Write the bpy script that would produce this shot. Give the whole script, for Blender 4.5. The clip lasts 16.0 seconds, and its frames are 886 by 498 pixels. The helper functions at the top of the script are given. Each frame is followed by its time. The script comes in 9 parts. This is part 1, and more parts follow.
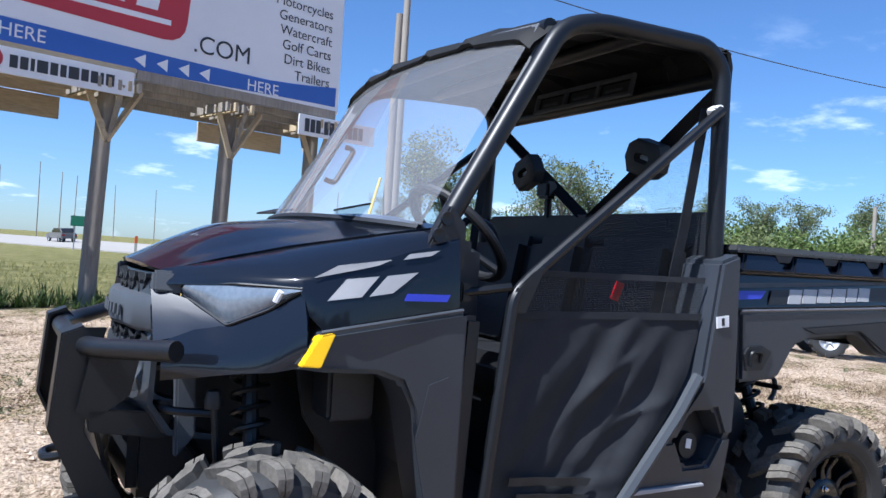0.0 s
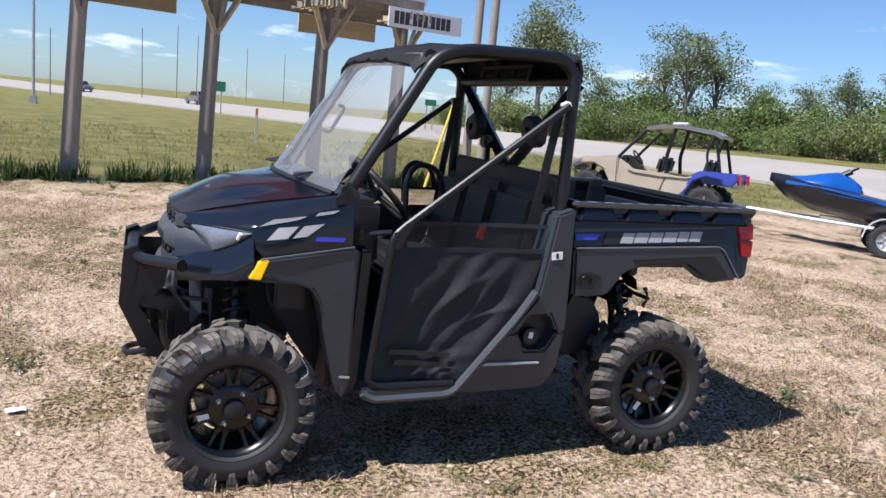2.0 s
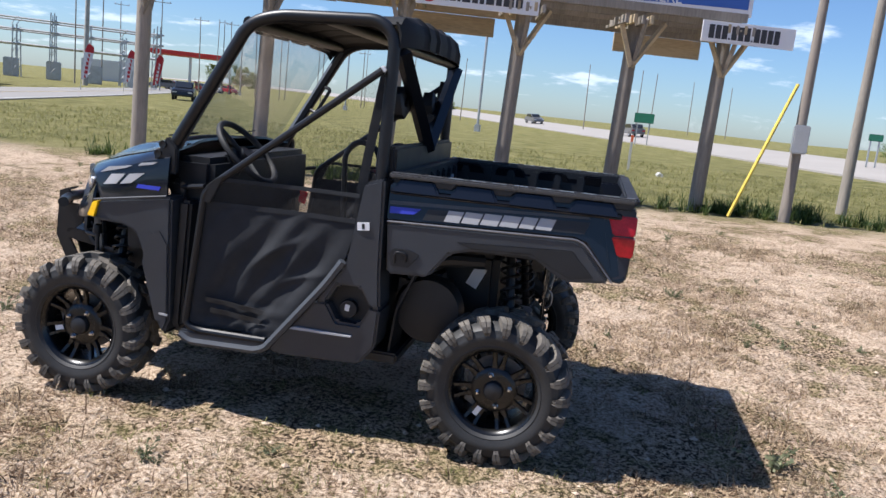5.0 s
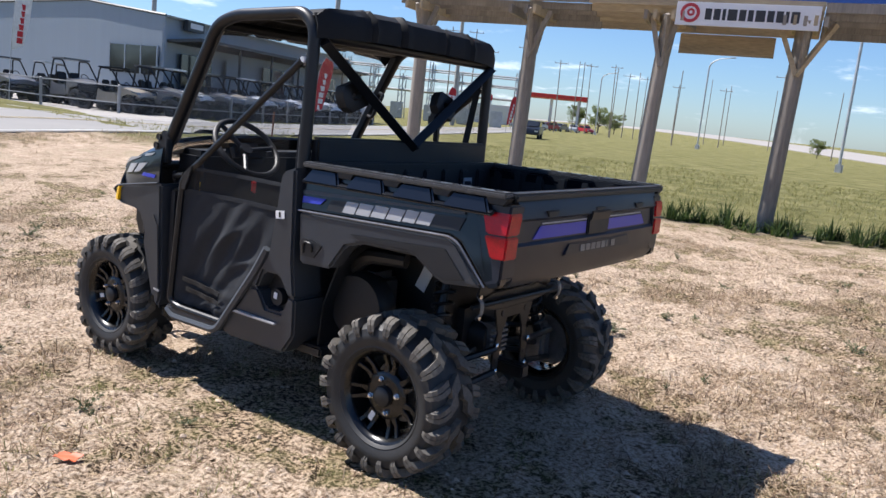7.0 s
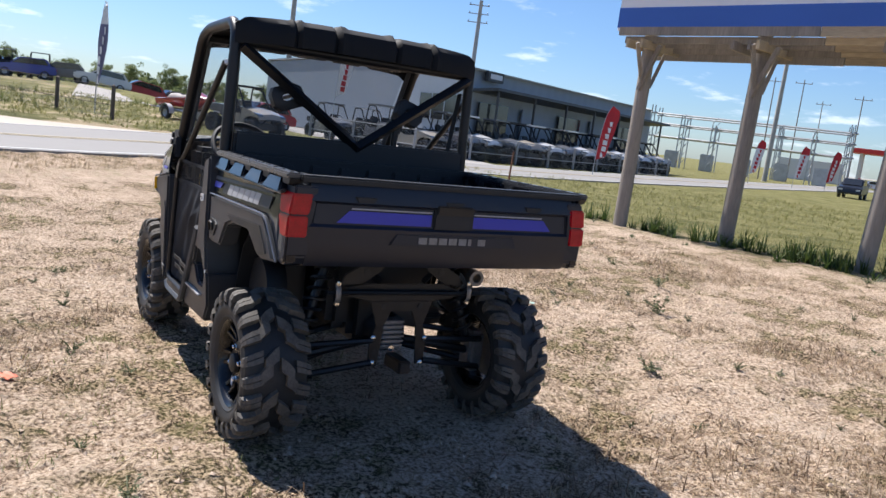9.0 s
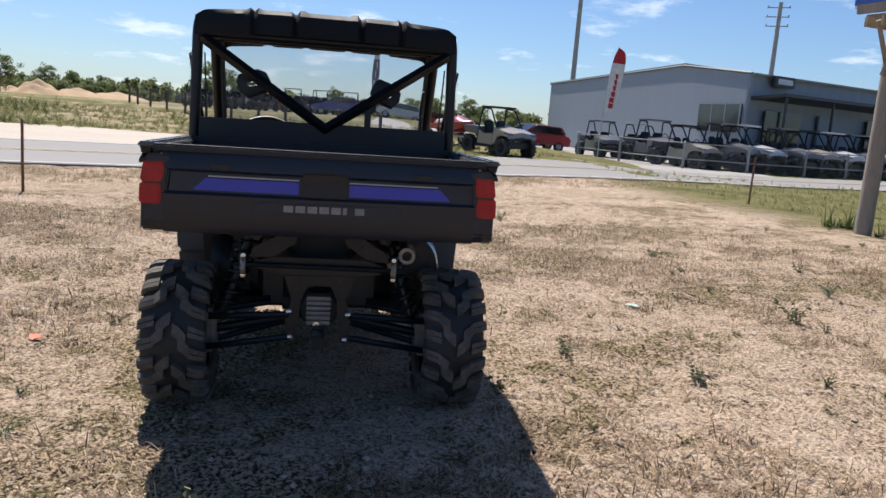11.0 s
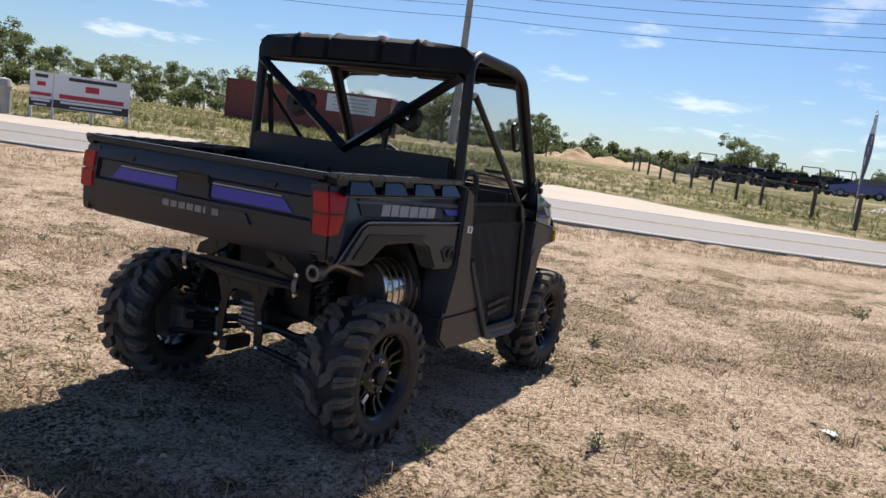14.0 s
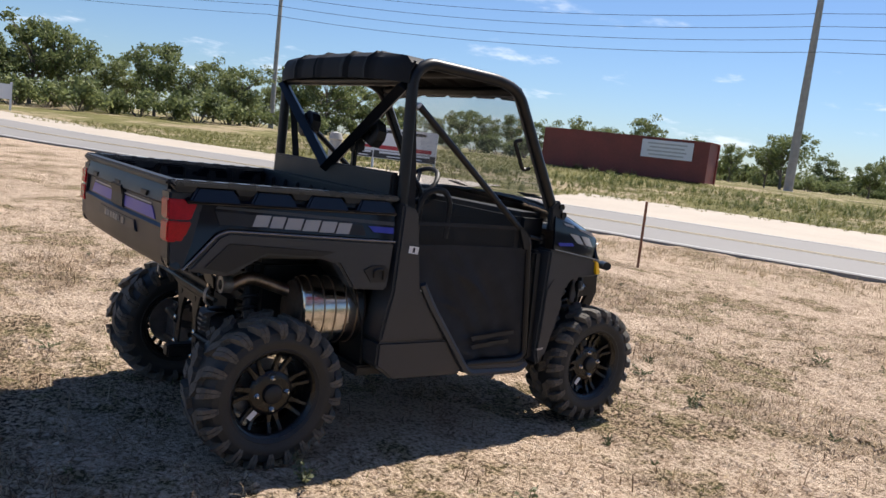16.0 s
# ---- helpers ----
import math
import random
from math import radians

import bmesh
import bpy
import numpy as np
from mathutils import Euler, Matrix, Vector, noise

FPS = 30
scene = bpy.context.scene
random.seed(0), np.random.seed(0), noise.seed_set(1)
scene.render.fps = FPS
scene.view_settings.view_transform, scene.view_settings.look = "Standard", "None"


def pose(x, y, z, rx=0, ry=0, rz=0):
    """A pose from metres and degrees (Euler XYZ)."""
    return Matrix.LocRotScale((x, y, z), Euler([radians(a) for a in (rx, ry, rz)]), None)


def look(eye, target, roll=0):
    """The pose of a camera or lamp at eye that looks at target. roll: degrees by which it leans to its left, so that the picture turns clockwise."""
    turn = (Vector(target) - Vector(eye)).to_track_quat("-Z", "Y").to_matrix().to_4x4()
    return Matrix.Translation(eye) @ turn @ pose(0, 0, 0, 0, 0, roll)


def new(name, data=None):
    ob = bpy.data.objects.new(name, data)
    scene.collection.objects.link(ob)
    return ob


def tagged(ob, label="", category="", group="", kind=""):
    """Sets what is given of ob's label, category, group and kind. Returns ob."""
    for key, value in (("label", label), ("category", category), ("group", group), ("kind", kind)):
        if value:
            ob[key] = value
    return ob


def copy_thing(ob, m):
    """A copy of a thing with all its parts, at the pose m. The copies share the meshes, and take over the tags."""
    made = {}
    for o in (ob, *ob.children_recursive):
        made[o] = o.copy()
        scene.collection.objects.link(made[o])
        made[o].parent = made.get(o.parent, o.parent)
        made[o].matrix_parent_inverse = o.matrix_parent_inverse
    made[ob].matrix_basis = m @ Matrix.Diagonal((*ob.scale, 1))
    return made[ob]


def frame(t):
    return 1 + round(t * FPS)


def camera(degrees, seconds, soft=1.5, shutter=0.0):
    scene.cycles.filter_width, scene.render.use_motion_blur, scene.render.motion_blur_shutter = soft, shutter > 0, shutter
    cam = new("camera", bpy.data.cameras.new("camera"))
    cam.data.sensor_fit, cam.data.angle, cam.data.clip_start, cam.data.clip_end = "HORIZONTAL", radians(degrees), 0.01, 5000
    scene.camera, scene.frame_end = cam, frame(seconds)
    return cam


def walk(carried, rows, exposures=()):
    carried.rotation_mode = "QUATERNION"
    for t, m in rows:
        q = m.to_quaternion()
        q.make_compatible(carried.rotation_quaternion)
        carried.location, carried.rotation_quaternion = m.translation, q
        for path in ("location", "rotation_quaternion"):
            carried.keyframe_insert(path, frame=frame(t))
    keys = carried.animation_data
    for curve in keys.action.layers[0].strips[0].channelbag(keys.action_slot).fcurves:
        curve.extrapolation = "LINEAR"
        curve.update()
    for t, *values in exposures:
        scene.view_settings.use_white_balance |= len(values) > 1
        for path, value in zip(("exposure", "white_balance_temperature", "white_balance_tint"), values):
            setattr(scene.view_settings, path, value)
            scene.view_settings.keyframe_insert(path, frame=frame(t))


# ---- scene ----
cam = camera(58.7, 16.0)

PATH = [
    (0, (-1.641, -2.486, 1.148), (-0.645, -0.751, 1.174), 3.5),
    (0.5, (-1.797, -2.893, 1.364), (-0.776, -1.179, 1.226), 3.5),
    (1, (-1.83, -3.303, 1.537), (-0.848, -1.586, 1.241), 4.1),
    (1.5, (-1.705, -3.726, 1.582), (-0.838, -1.953, 1.258), 4.7),
    (2, (-1.43, -3.894, 1.585), (-0.701, -2.061, 1.256), 5.1),
    (2.5, (-1.043, -4.044, 1.592), (-0.479, -2.153, 1.266), 5.4),
    (3, (-0.616, -4.209, 1.607), (-0.222, -2.275, 1.285), 6.1),
    (3.5, (-0.141, -4.232, 1.585), (0.076, -2.27, 1.261), 6.6),
    (4, (0.364, -4.274, 1.562), (0.404, -2.302, 1.23), 6.8),
    (6.5, (2.628, -3.404, 1.541), (1.665, -1.686, 1.193), 5.1),
    (7, (3.019, -3.152, 1.528), (1.861, -1.557, 1.185), 5.7),
    (7.5, (3.399, -2.825, 1.514), (2.072, -1.366, 1.181), 6.3),
    (8, (3.776, -2.517, 1.509), (2.307, -1.198, 1.188), 7.1),
    (10.5, (4.881, -0.453, 1.458), (2.976, 0.071, 1.15), 4.9),
    (11, (4.888, -0.019, 1.429), (2.941, 0.304, 1.108), 4.1),
    (11.5, (4.853, 0.431, 1.446), (2.883, 0.545, 1.121), 3.7),
    (12, (4.857, 0.888, 1.451), (2.886, 0.79, 1.128), 4.5),
    (12.5, (4.697, 1.313, 1.413), (2.745, 0.995, 1.12), 5.6),
    (13, (4.503, 1.729, 1.448), (2.595, 1.201, 1.161), 6.6),
    (13.5, (4.298, 2.154, 1.464), (2.456, 1.425, 1.188), 7.2),
    (14, (4.033, 2.595, 1.452), (2.283, 1.666, 1.18), 7.7),
    (14.5, (3.769, 3.002, 1.442), (2.122, 1.899, 1.173), 7.9),
    (15, (3.4, 3.329, 1.453), (1.881, 2.057, 1.179), 8.1),
    (15.5, (2.946, 3.623, 1.469), (1.583, 2.183, 1.206), 7.5),
    (16, (2.538, 3.858, 1.523), (1.335, 2.281, 1.264), 6.8),
]
walk(cam, [(t, look(eye, target, roll)) for t, eye, target, roll in PATH],
     [(0, 1.02, 5450, 9), (0.5, 0.98, 5850, 11), (1.5, 0.86, 6000, 12), (4, 0.84, 5980, 12), (6.5, 0.92, 6020, 12), (8, 0.94, 6040, 12), (10.5, 0.66, 6250, 12), (13, 0.58, 6450, 12), (16, 0.68, 6400, 12)])

# ---- sky and sun ----
SUN_WAY = Vector((0.64, 0.16, -1.0)).normalized()
SUN_EL = math.asin(-SUN_WAY.z)
SUN_AZ = math.atan2(-SUN_WAY.x, -SUN_WAY.y)          # clockwise from +y
world = bpy.data.worlds.new("sky")
scene.world = world
world.use_nodes = True
wt = world.node_tree
sky = wt.nodes.new("ShaderNodeTexSky")
sky.sky_type = "NISHITA"
sky.sun_disc = False
sky.sun_elevation, sky.sun_rotation = SUN_EL, SUN_AZ
sky.air_density, sky.dust_density, sky.ozone_density = 1.0, 0.35, 3.0
wt.nodes["Background"].inputs[1].default_value = 0.065
# small fair-weather clouds low in the sky
co = wt.nodes.new("ShaderNodeTexCoord")
sp = wt.nodes.new("ShaderNodeSeparateXYZ")
wt.links.new(co.outputs["Generated"], sp.inputs[0])
up_ = wt.nodes.new("ShaderNodeMath")
up_.operation = "MAXIMUM"
up_.inputs[1].default_value = 0.02
wt.links.new(sp.outputs[2], up_.inputs[0])
lift = wt.nodes.new("ShaderNodeMath")
lift.operation = "ADD"
lift.inputs[1].default_value = 0.16
wt.links.new(up_.outputs[0], lift.inputs[0])
flat = wt.nodes.new("ShaderNodeVectorMath")
flat.operation = "DIVIDE"
wt.links.new(co.outputs["Generated"], flat.inputs[0])
wt.links.new(lift.outputs[0], flat.inputs[1])
cl = wt.nodes.new("ShaderNodeTexNoise")
cl.inputs["Scale"].default_value, cl.inputs["Detail"].default_value, cl.inputs["Roughness"].default_value = 2.1, 7, 0.6
wt.links.new(flat.outputs[0], cl.inputs[0])
cm = wt.nodes.new("ShaderNodeMapRange")
cm.interpolation_type = "SMOOTHSTEP"
cm.inputs[1].default_value, cm.inputs[2].default_value, cm.inputs[4].default_value = 0.565, 0.71, 0.55
wt.links.new(cl.outputs[0], cm.inputs[0])
low = wt.nodes.new("ShaderNodeMapRange")
low.interpolation_type = "SMOOTHSTEP"
low.inputs[1].default_value, low.inputs[2].default_value, low.inputs[3].default_value, low.inputs[4].default_value = 0.12, 0.34, 1.0, 0.0
wt.links.new(sp.outputs[2], low.inputs[0])
cf = wt.nodes.new("ShaderNodeMath")
cf.operation = "MULTIPLY"
wt.links.new(cm.outputs[0], cf.inputs[0])
wt.links.new(low.outputs[0], cf.inputs[1])
cmix = wt.nodes.new("ShaderNodeMix")
cmix.data_type = "RGBA"
cmix.inputs[7].default_value = (11.5, 12.0, 12.6, 1)
wt.links.new(cf.outputs[0], cmix.inputs[0])
cool = wt.nodes.new("ShaderNodeMix")
cool.data_type, cool.blend_type = "RGBA", "MULTIPLY"
cool.inputs[0].default_value = 1.0
cool.inputs[7].default_value = (0.79, 0.93, 1.12, 1)
wt.links.new(sky.outputs[0], cool.inputs[6])
wt.links.new(cool.outputs[2], cmix.inputs[6])
wt.links.new(cmix.outputs[2], wt.nodes["Background"].inputs[0])
sun_data = bpy.data.lights.new("sun", "SUN")
sun_data.energy, sun_data.angle, sun_data.color = 5.0, radians(0.53), (1.0, 0.925, 0.83)
sun = new("sun", sun_data)
sun.matrix_world = look((0, 0, 30), Vector((0, 0, 30)) + SUN_WAY)

# ---- tools ----
def shader(name, base, rough=0.5, metal=0.0, dark=0.75, light=1.15, scale=6.0, fine=80.0, bump=0.15, depth=0.004, coat=0.0, spec=0.5, random=0.0, stretch=(1, 1, 1)):
    """A procedural surface: base colour varied at two scales, roughness varied, fine relief."""
    m = bpy.data.materials.new(name)
    m.use_nodes = True
    nt = m.node_tree
    p = nt.nodes["Principled BSDF"]
    tc = nt.nodes.new("ShaderNodeTexCoord")
    mp = nt.nodes.new("ShaderNodeMapping")
    mp.inputs["Scale"].default_value = stretch
    nt.links.new(tc.outputs["Object"], mp.inputs[0])
    big, small = nt.nodes.new("ShaderNodeTexNoise"), nt.nodes.new("ShaderNodeTexNoise")
    for n, s, d in ((big, scale, 4), (small, fine, 3)):
        n.inputs["Scale"].default_value = s
        n.inputs["Detail"].default_value = d
        nt.links.new(mp.outputs[0], n.inputs[0])
    mix = nt.nodes.new("ShaderNodeMix")
    mix.data_type = "FLOAT"
    mix.inputs[0].default_value = 0.4
    nt.links.new(big.outputs[0], mix.inputs[2])
    nt.links.new(small.outputs[0], mix.inputs[3])
    value = mix.outputs[0]
    if random:
        info = nt.nodes.new("ShaderNodeObjectInfo")
        ma = nt.nodes.new("ShaderNodeMath")
        ma.operation = "MULTIPLY_ADD"
        nt.links.new(info.outputs["Random"], ma.inputs[0])
        ma.inputs[1].default_value = random
        nt.links.new(value, ma.inputs[2])
        value = ma.outputs[0]
    ramp = nt.nodes.new("ShaderNodeValToRGB")
    ramp.color_ramp.elements[0].position, ramp.color_ramp.elements[1].position = 0.3, 0.7
    ramp.color_ramp.elements[0].color = (*[min(1, c * dark) for c in base], 1)
    ramp.color_ramp.elements[1].color = (*[min(1, c * light) for c in base], 1)
    nt.links.new(value, ramp.inputs[0])
    nt.links.new(ramp.outputs[0], p.inputs["Base Color"])
    rr = nt.nodes.new("ShaderNodeMapRange")
    rr.inputs["To Min"].default_value, rr.inputs["To Max"].default_value = max(0.02, rough * 0.8), min(1, rough * 1.2)
    nt.links.new(big.outputs[0], rr.inputs[0])
    nt.links.new(rr.outputs[0], p.inputs["Roughness"])
    p.inputs["Metallic"].default_value = metal
    p.inputs["Coat Weight"].default_value = coat
    p.inputs["Coat Roughness"].default_value = 0.06
    p.inputs["Specular IOR Level"].default_value = spec
    if bump:
        b = nt.nodes.new("ShaderNodeBump")
        b.inputs["Strength"].default_value, b.inputs["Distance"].default_value = bump, depth
        nt.links.new(small.outputs[0], b.inputs["Height"])
        nt.links.new(b.outputs[0], p.inputs["Normal"])
    return m


def glass(name, tint, alpha_mix, rough=0.02, shade=None):
    """Thin clear sheet: part passes straight through, part mirrors by Fresnel."""
    m = bpy.data.materials.new(name)
    m.use_nodes = True
    nt = m.node_tree
    nt.nodes.remove(nt.nodes["Principled BSDF"])
    out = nt.nodes["Material Output"]
    tr, gl, di = nt.nodes.new("ShaderNodeBsdfTransparent"), nt.nodes.new("ShaderNodeBsdfGlossy"), nt.nodes.new("ShaderNodeBsdfDiffuse")
    tr.inputs[0].default_value = (*tint, 1)
    gl.inputs["Roughness"].default_value = rough
    di.inputs[0].default_value = (*(shade or (0.5, 0.5, 0.52)), 1)
    lw = nt.nodes.new("ShaderNodeLayerWeight")
    pw = nt.nodes.new("ShaderNodeMath")
    pw.operation = "POWER"
    pw.inputs[1].default_value = 4.0
    nt.links.new(lw.outputs["Facing"], pw.inputs[0])
    fr = nt.nodes.new("ShaderNodeMath")
    fr.operation = "MULTIPLY_ADD"
    fr.inputs[1].default_value, fr.inputs[2].default_value = 0.6, 0.045
    nt.links.new(pw.outputs[0], fr.inputs[0])
    m1, m2 = nt.nodes.new("ShaderNodeMixShader"), nt.nodes.new("ShaderNodeMixShader")
    m1.inputs[0].default_value = alpha_mix
    nt.links.new(tr.outputs[0], m1.inputs[1])
    nt.links.new(di.outputs[0], m1.inputs[2])
    nt.links.new(fr.outputs[0], m2.inputs[0])
    nt.links.new(m1.outputs[0], m2.inputs[1])
    nt.links.new(gl.outputs[0], m2.inputs[2])
    nt.links.new(m2.outputs[0], out.inputs[0])
    return m


def to_mesh(name, bm, material, smooth=35.0):
    bmesh.ops.recalc_face_normals(bm, faces=bm.faces)
    me = bpy.data.meshes.new(name)
    bm.to_mesh(me)
    bm.free()
    me.materials.append(material)
    if smooth:
        me.shade_smooth()
        me.set_sharp_from_angle(angle=radians(smooth))
    return me


def part(name, bm, material, parent, label="", smooth=35.0):
    """Links a bmesh as one mesh object under a thing or a part."""
    me = bm if isinstance(bm, bpy.types.Mesh) else to_mesh(name, bm, material, smooth)
    ob = new(name, me)
    ob.parent = parent
    return tagged(ob, label)


def thing(name, label, category, m=None, group="", kind=""):
    ob = new(name)
    ob.empty_display_size = 0.1
    if m is not None:
        ob.matrix_world = m
    return tagged(ob, label, category, group, kind)


def solid(name, bm, material, label, category, m=None, group="", kind="", smooth=35.0):
    me = bm if isinstance(bm, bpy.types.Mesh) else to_mesh(name, bm, material, smooth)
    ob = new(name, me)
    if m is not None:
        ob.matrix_world = m
    return tagged(ob, label, category, group, kind)


def soup(name, verts, faces, material, smooth=0):
    me = bpy.data.meshes.new(name)
    me.from_pydata(verts, [], faces)
    me.materials.append(material)
    me.update()
    if smooth:
        me.shade_smooth()
        me.set_sharp_from_angle(angle=radians(smooth))
    return me


def soften(bm, faces, width, segments=2):
    edges = {e for f in faces for e in f.edges if len(e.link_faces) == 2 and e.calc_face_angle(0) > 0.4}
    if edges and width:
        bmesh.ops.bevel(bm, geom=list(edges), offset=width, segments=segments, affect="EDGES", clamp_overlap=True)


def box(bm, size, at=(0, 0, 0), turn=(0, 0, 0), bevel=0.0, m=None):
    """A bevelled block."""
    mat = pose(*at, *turn) @ Matrix.Diagonal((*size, 1))
    if m is not None:
        mat = m @ mat
    vs = bmesh.ops.create_cube(bm, size=1, matrix=mat)["verts"]
    fs = {f for v in vs for f in v.link_faces}
    soften(bm, fs, bevel)
    return bm


def plate(bm, outline, y0, y1, bevel=0.004, shape=None, axis="y"):
    """An outline (u, v) made solid between two depths. axis y: (x, z) outline; x: (y, z); z: (x, y). shape(p) bends every vertex."""
    def put(u, v, d):
        return {"y": (u, d, v), "x": (d, u, v), "z": (u, v, d)}[axis]
    a = [bm.verts.new(put(u, v, y0)) for u, v in outline]
    b = [bm.verts.new(put(u, v, y1)) for u, v in outline]
    n = len(outline)
    fs = [bm.faces.new(a), bm.faces.new(b[::-1])]
    fs += [bm.faces.new((a[i], a[(i + 1) % n], b[(i + 1) % n], b[i])) for i in range(n)]
    bmesh.ops.recalc_face_normals(bm, faces=fs)
    before = set(bm.verts) - set(a) - set(b)
    soften(bm, fs, bevel)
    if shape:
        for v in set(bm.verts) - before:
            v.co = Vector(shape(v.co))
    return bm


def curve_points(points, radius=0.05, steps=5):
    """A polyline with its corners rounded."""
    pts = [Vector(p) for p in points]
    out = [pts[0]]
    for i in range(1, len(pts) - 1):
        a, b, c = pts[i - 1], pts[i], pts[i + 1]
        r = min(radius, (a - b).length * 0.48, (c - b).length * 0.48)
        p, q = b + (a - b).normalized() * r, b + (c - b).normalized() * r
        for k in range(steps + 1):
            t = k / steps
            out.append(p * (1 - t) ** 2 + b * 2 * t * (1 - t) + q * t * t)
    out.append(pts[-1])
    return out


def tube(bm, points, r, seg=10, radius=0.05, steps=5, cap=True, flat=1.0):
    """A round bar along a rounded polyline. r: one radius, or a function of 0..1."""
    pts = curve_points(points, radius, steps) if radius else [Vector(p) for p in points]
    rings, side = [], None
    n = len(pts)
    for i, p in enumerate(pts):
        d = (pts[min(i + 1, n - 1)] - pts[max(i - 1, 0)]).normalized()
        if side is None:
            side = d.orthogonal().normalized() if abs(d.z) > 0.9 else d.cross(Vector((0, 0, 1))).normalized()
        side = (side - d * side.dot(d)).normalized()
        up = d.cross(side)
        rad = r(i / (n - 1)) if callable(r) else r
        rings.append([bm.verts.new(p + side * math.cos(2 * math.pi * k / seg) * rad + up * math.sin(2 * math.pi * k / seg) * rad * flat) for k in range(seg)])
    for a, b in zip(rings, rings[1:]):
        for k in range(seg):
            bm.faces.new((a[k], a[(k + 1) % seg], b[(k + 1) % seg], b[k]))
    if cap:
        bm.faces.new(rings[0][::-1])
        bm.faces.new(rings[-1])
    return bm


def lathe(bm, profile, seg=32, m=None, closed=False):
    """A profile (radius, along) turned round the y axis."""
    rings = []
    for r, y in profile:
        ring = []
        for k in range(seg):
            a = 2 * math.pi * k / seg
            v = Vector((r * math.cos(a), y, r * math.sin(a)))
            ring.append(bm.verts.new(m @ v if m is not None else v))
        rings.append(ring)
    pairs = list(zip(rings, rings[1:])) + ([(rings[-1], rings[0])] if closed else [])
    for a, b in pairs:
        for k in range(seg):
            bm.faces.new((a[k], a[(k + 1) % seg], b[(k + 1) % seg], b[k]))
    if not closed:
        bm.faces.new(rings[0])
        bm.faces.new(rings[-1][::-1])
    return bm


def sheet(bm, rows, thick=0.0):
    """A surface through a grid of points, made solid inwards when thick."""
    vs = [[bm.verts.new(p) for p in row] for row in rows]
    fs = []
    for a, b in zip(vs, vs[1:]):
        for k in range(len(a) - 1):
            fs.append(bm.faces.new((a[k], a[k + 1], b[k + 1], b[k])))
    if thick:
        bmesh.ops.recalc_face_normals(bm, faces=fs)
        bmesh.ops.solidify(bm, geom=fs, thickness=thick)
    return bm


def coil(bm, a, b, r, wire, turns, seg=6):
    a, b = Vector(a), Vector(b)
    d = (b - a).normalized()
    s = d.orthogonal().normalized()
    u = d.cross(s)
    n = turns * 12
    pts = [a + (b - a) * i / n + (s * math.cos(2 * math.pi * i / 12) + u * math.sin(2 * math.pi * i / 12)) * r for i in range(n + 1)]
    return tube(bm, pts, wire, seg, radius=0)


def wave(x, y, s, seed=0.0):
    return noise.noise(Vector((x * s + seed, y * s - seed, seed * 1.7)))


def smooth01(a, b, x):
    t = min(1, max(0, (x - a) / (b - a)))
    return t * t * (3 - 2 * t)

# ---- materials of the place ----
GREY_WOOD = shader("weathered_wood", (0.23, 0.205, 0.175), 0.85, dark=0.6, light=1.35, scale=3, fine=40, bump=0.4, stretch=(1, 1, 0.12), random=0.1)
TAN_WOOD = shader("tan_timber", (0.36, 0.29, 0.19), 0.8, dark=0.6, light=1.3, scale=4, fine=50, bump=0.3, stretch=(0.15, 1, 1), random=0.15)
CONCRETE_POLE = shader("concrete_pole", (0.36, 0.35, 0.33), 0.8, scale=2, fine=30)
ASPHALT = shader("asphalt", (0.225, 0.215, 0.20), 0.9, dark=0.85, light=1.12, scale=0.5, fine=25, bump=0.3)
PALE_ROAD = shader("pale_concrete_road", (0.29, 0.27, 0.245), 0.9, dark=0.88, light=1.1, scale=0.3, fine=20, bump=0.2)
SHELL = shader("crushed_shell", (0.42, 0.365, 0.295), 0.95, dark=0.85, light=1.1, scale=0.6, fine=12, bump=0.4, depth=0.02)
PAINT_WHITE = shader("road_paint_white", (0.48, 0.47, 0.44), 0.7, dark=0.75, light=1.05, scale=3)
PAINT_YELLOW = shader("road_paint_yellow", (0.34, 0.28, 0.17), 0.7, dark=0.7, light=1.1, scale=3)


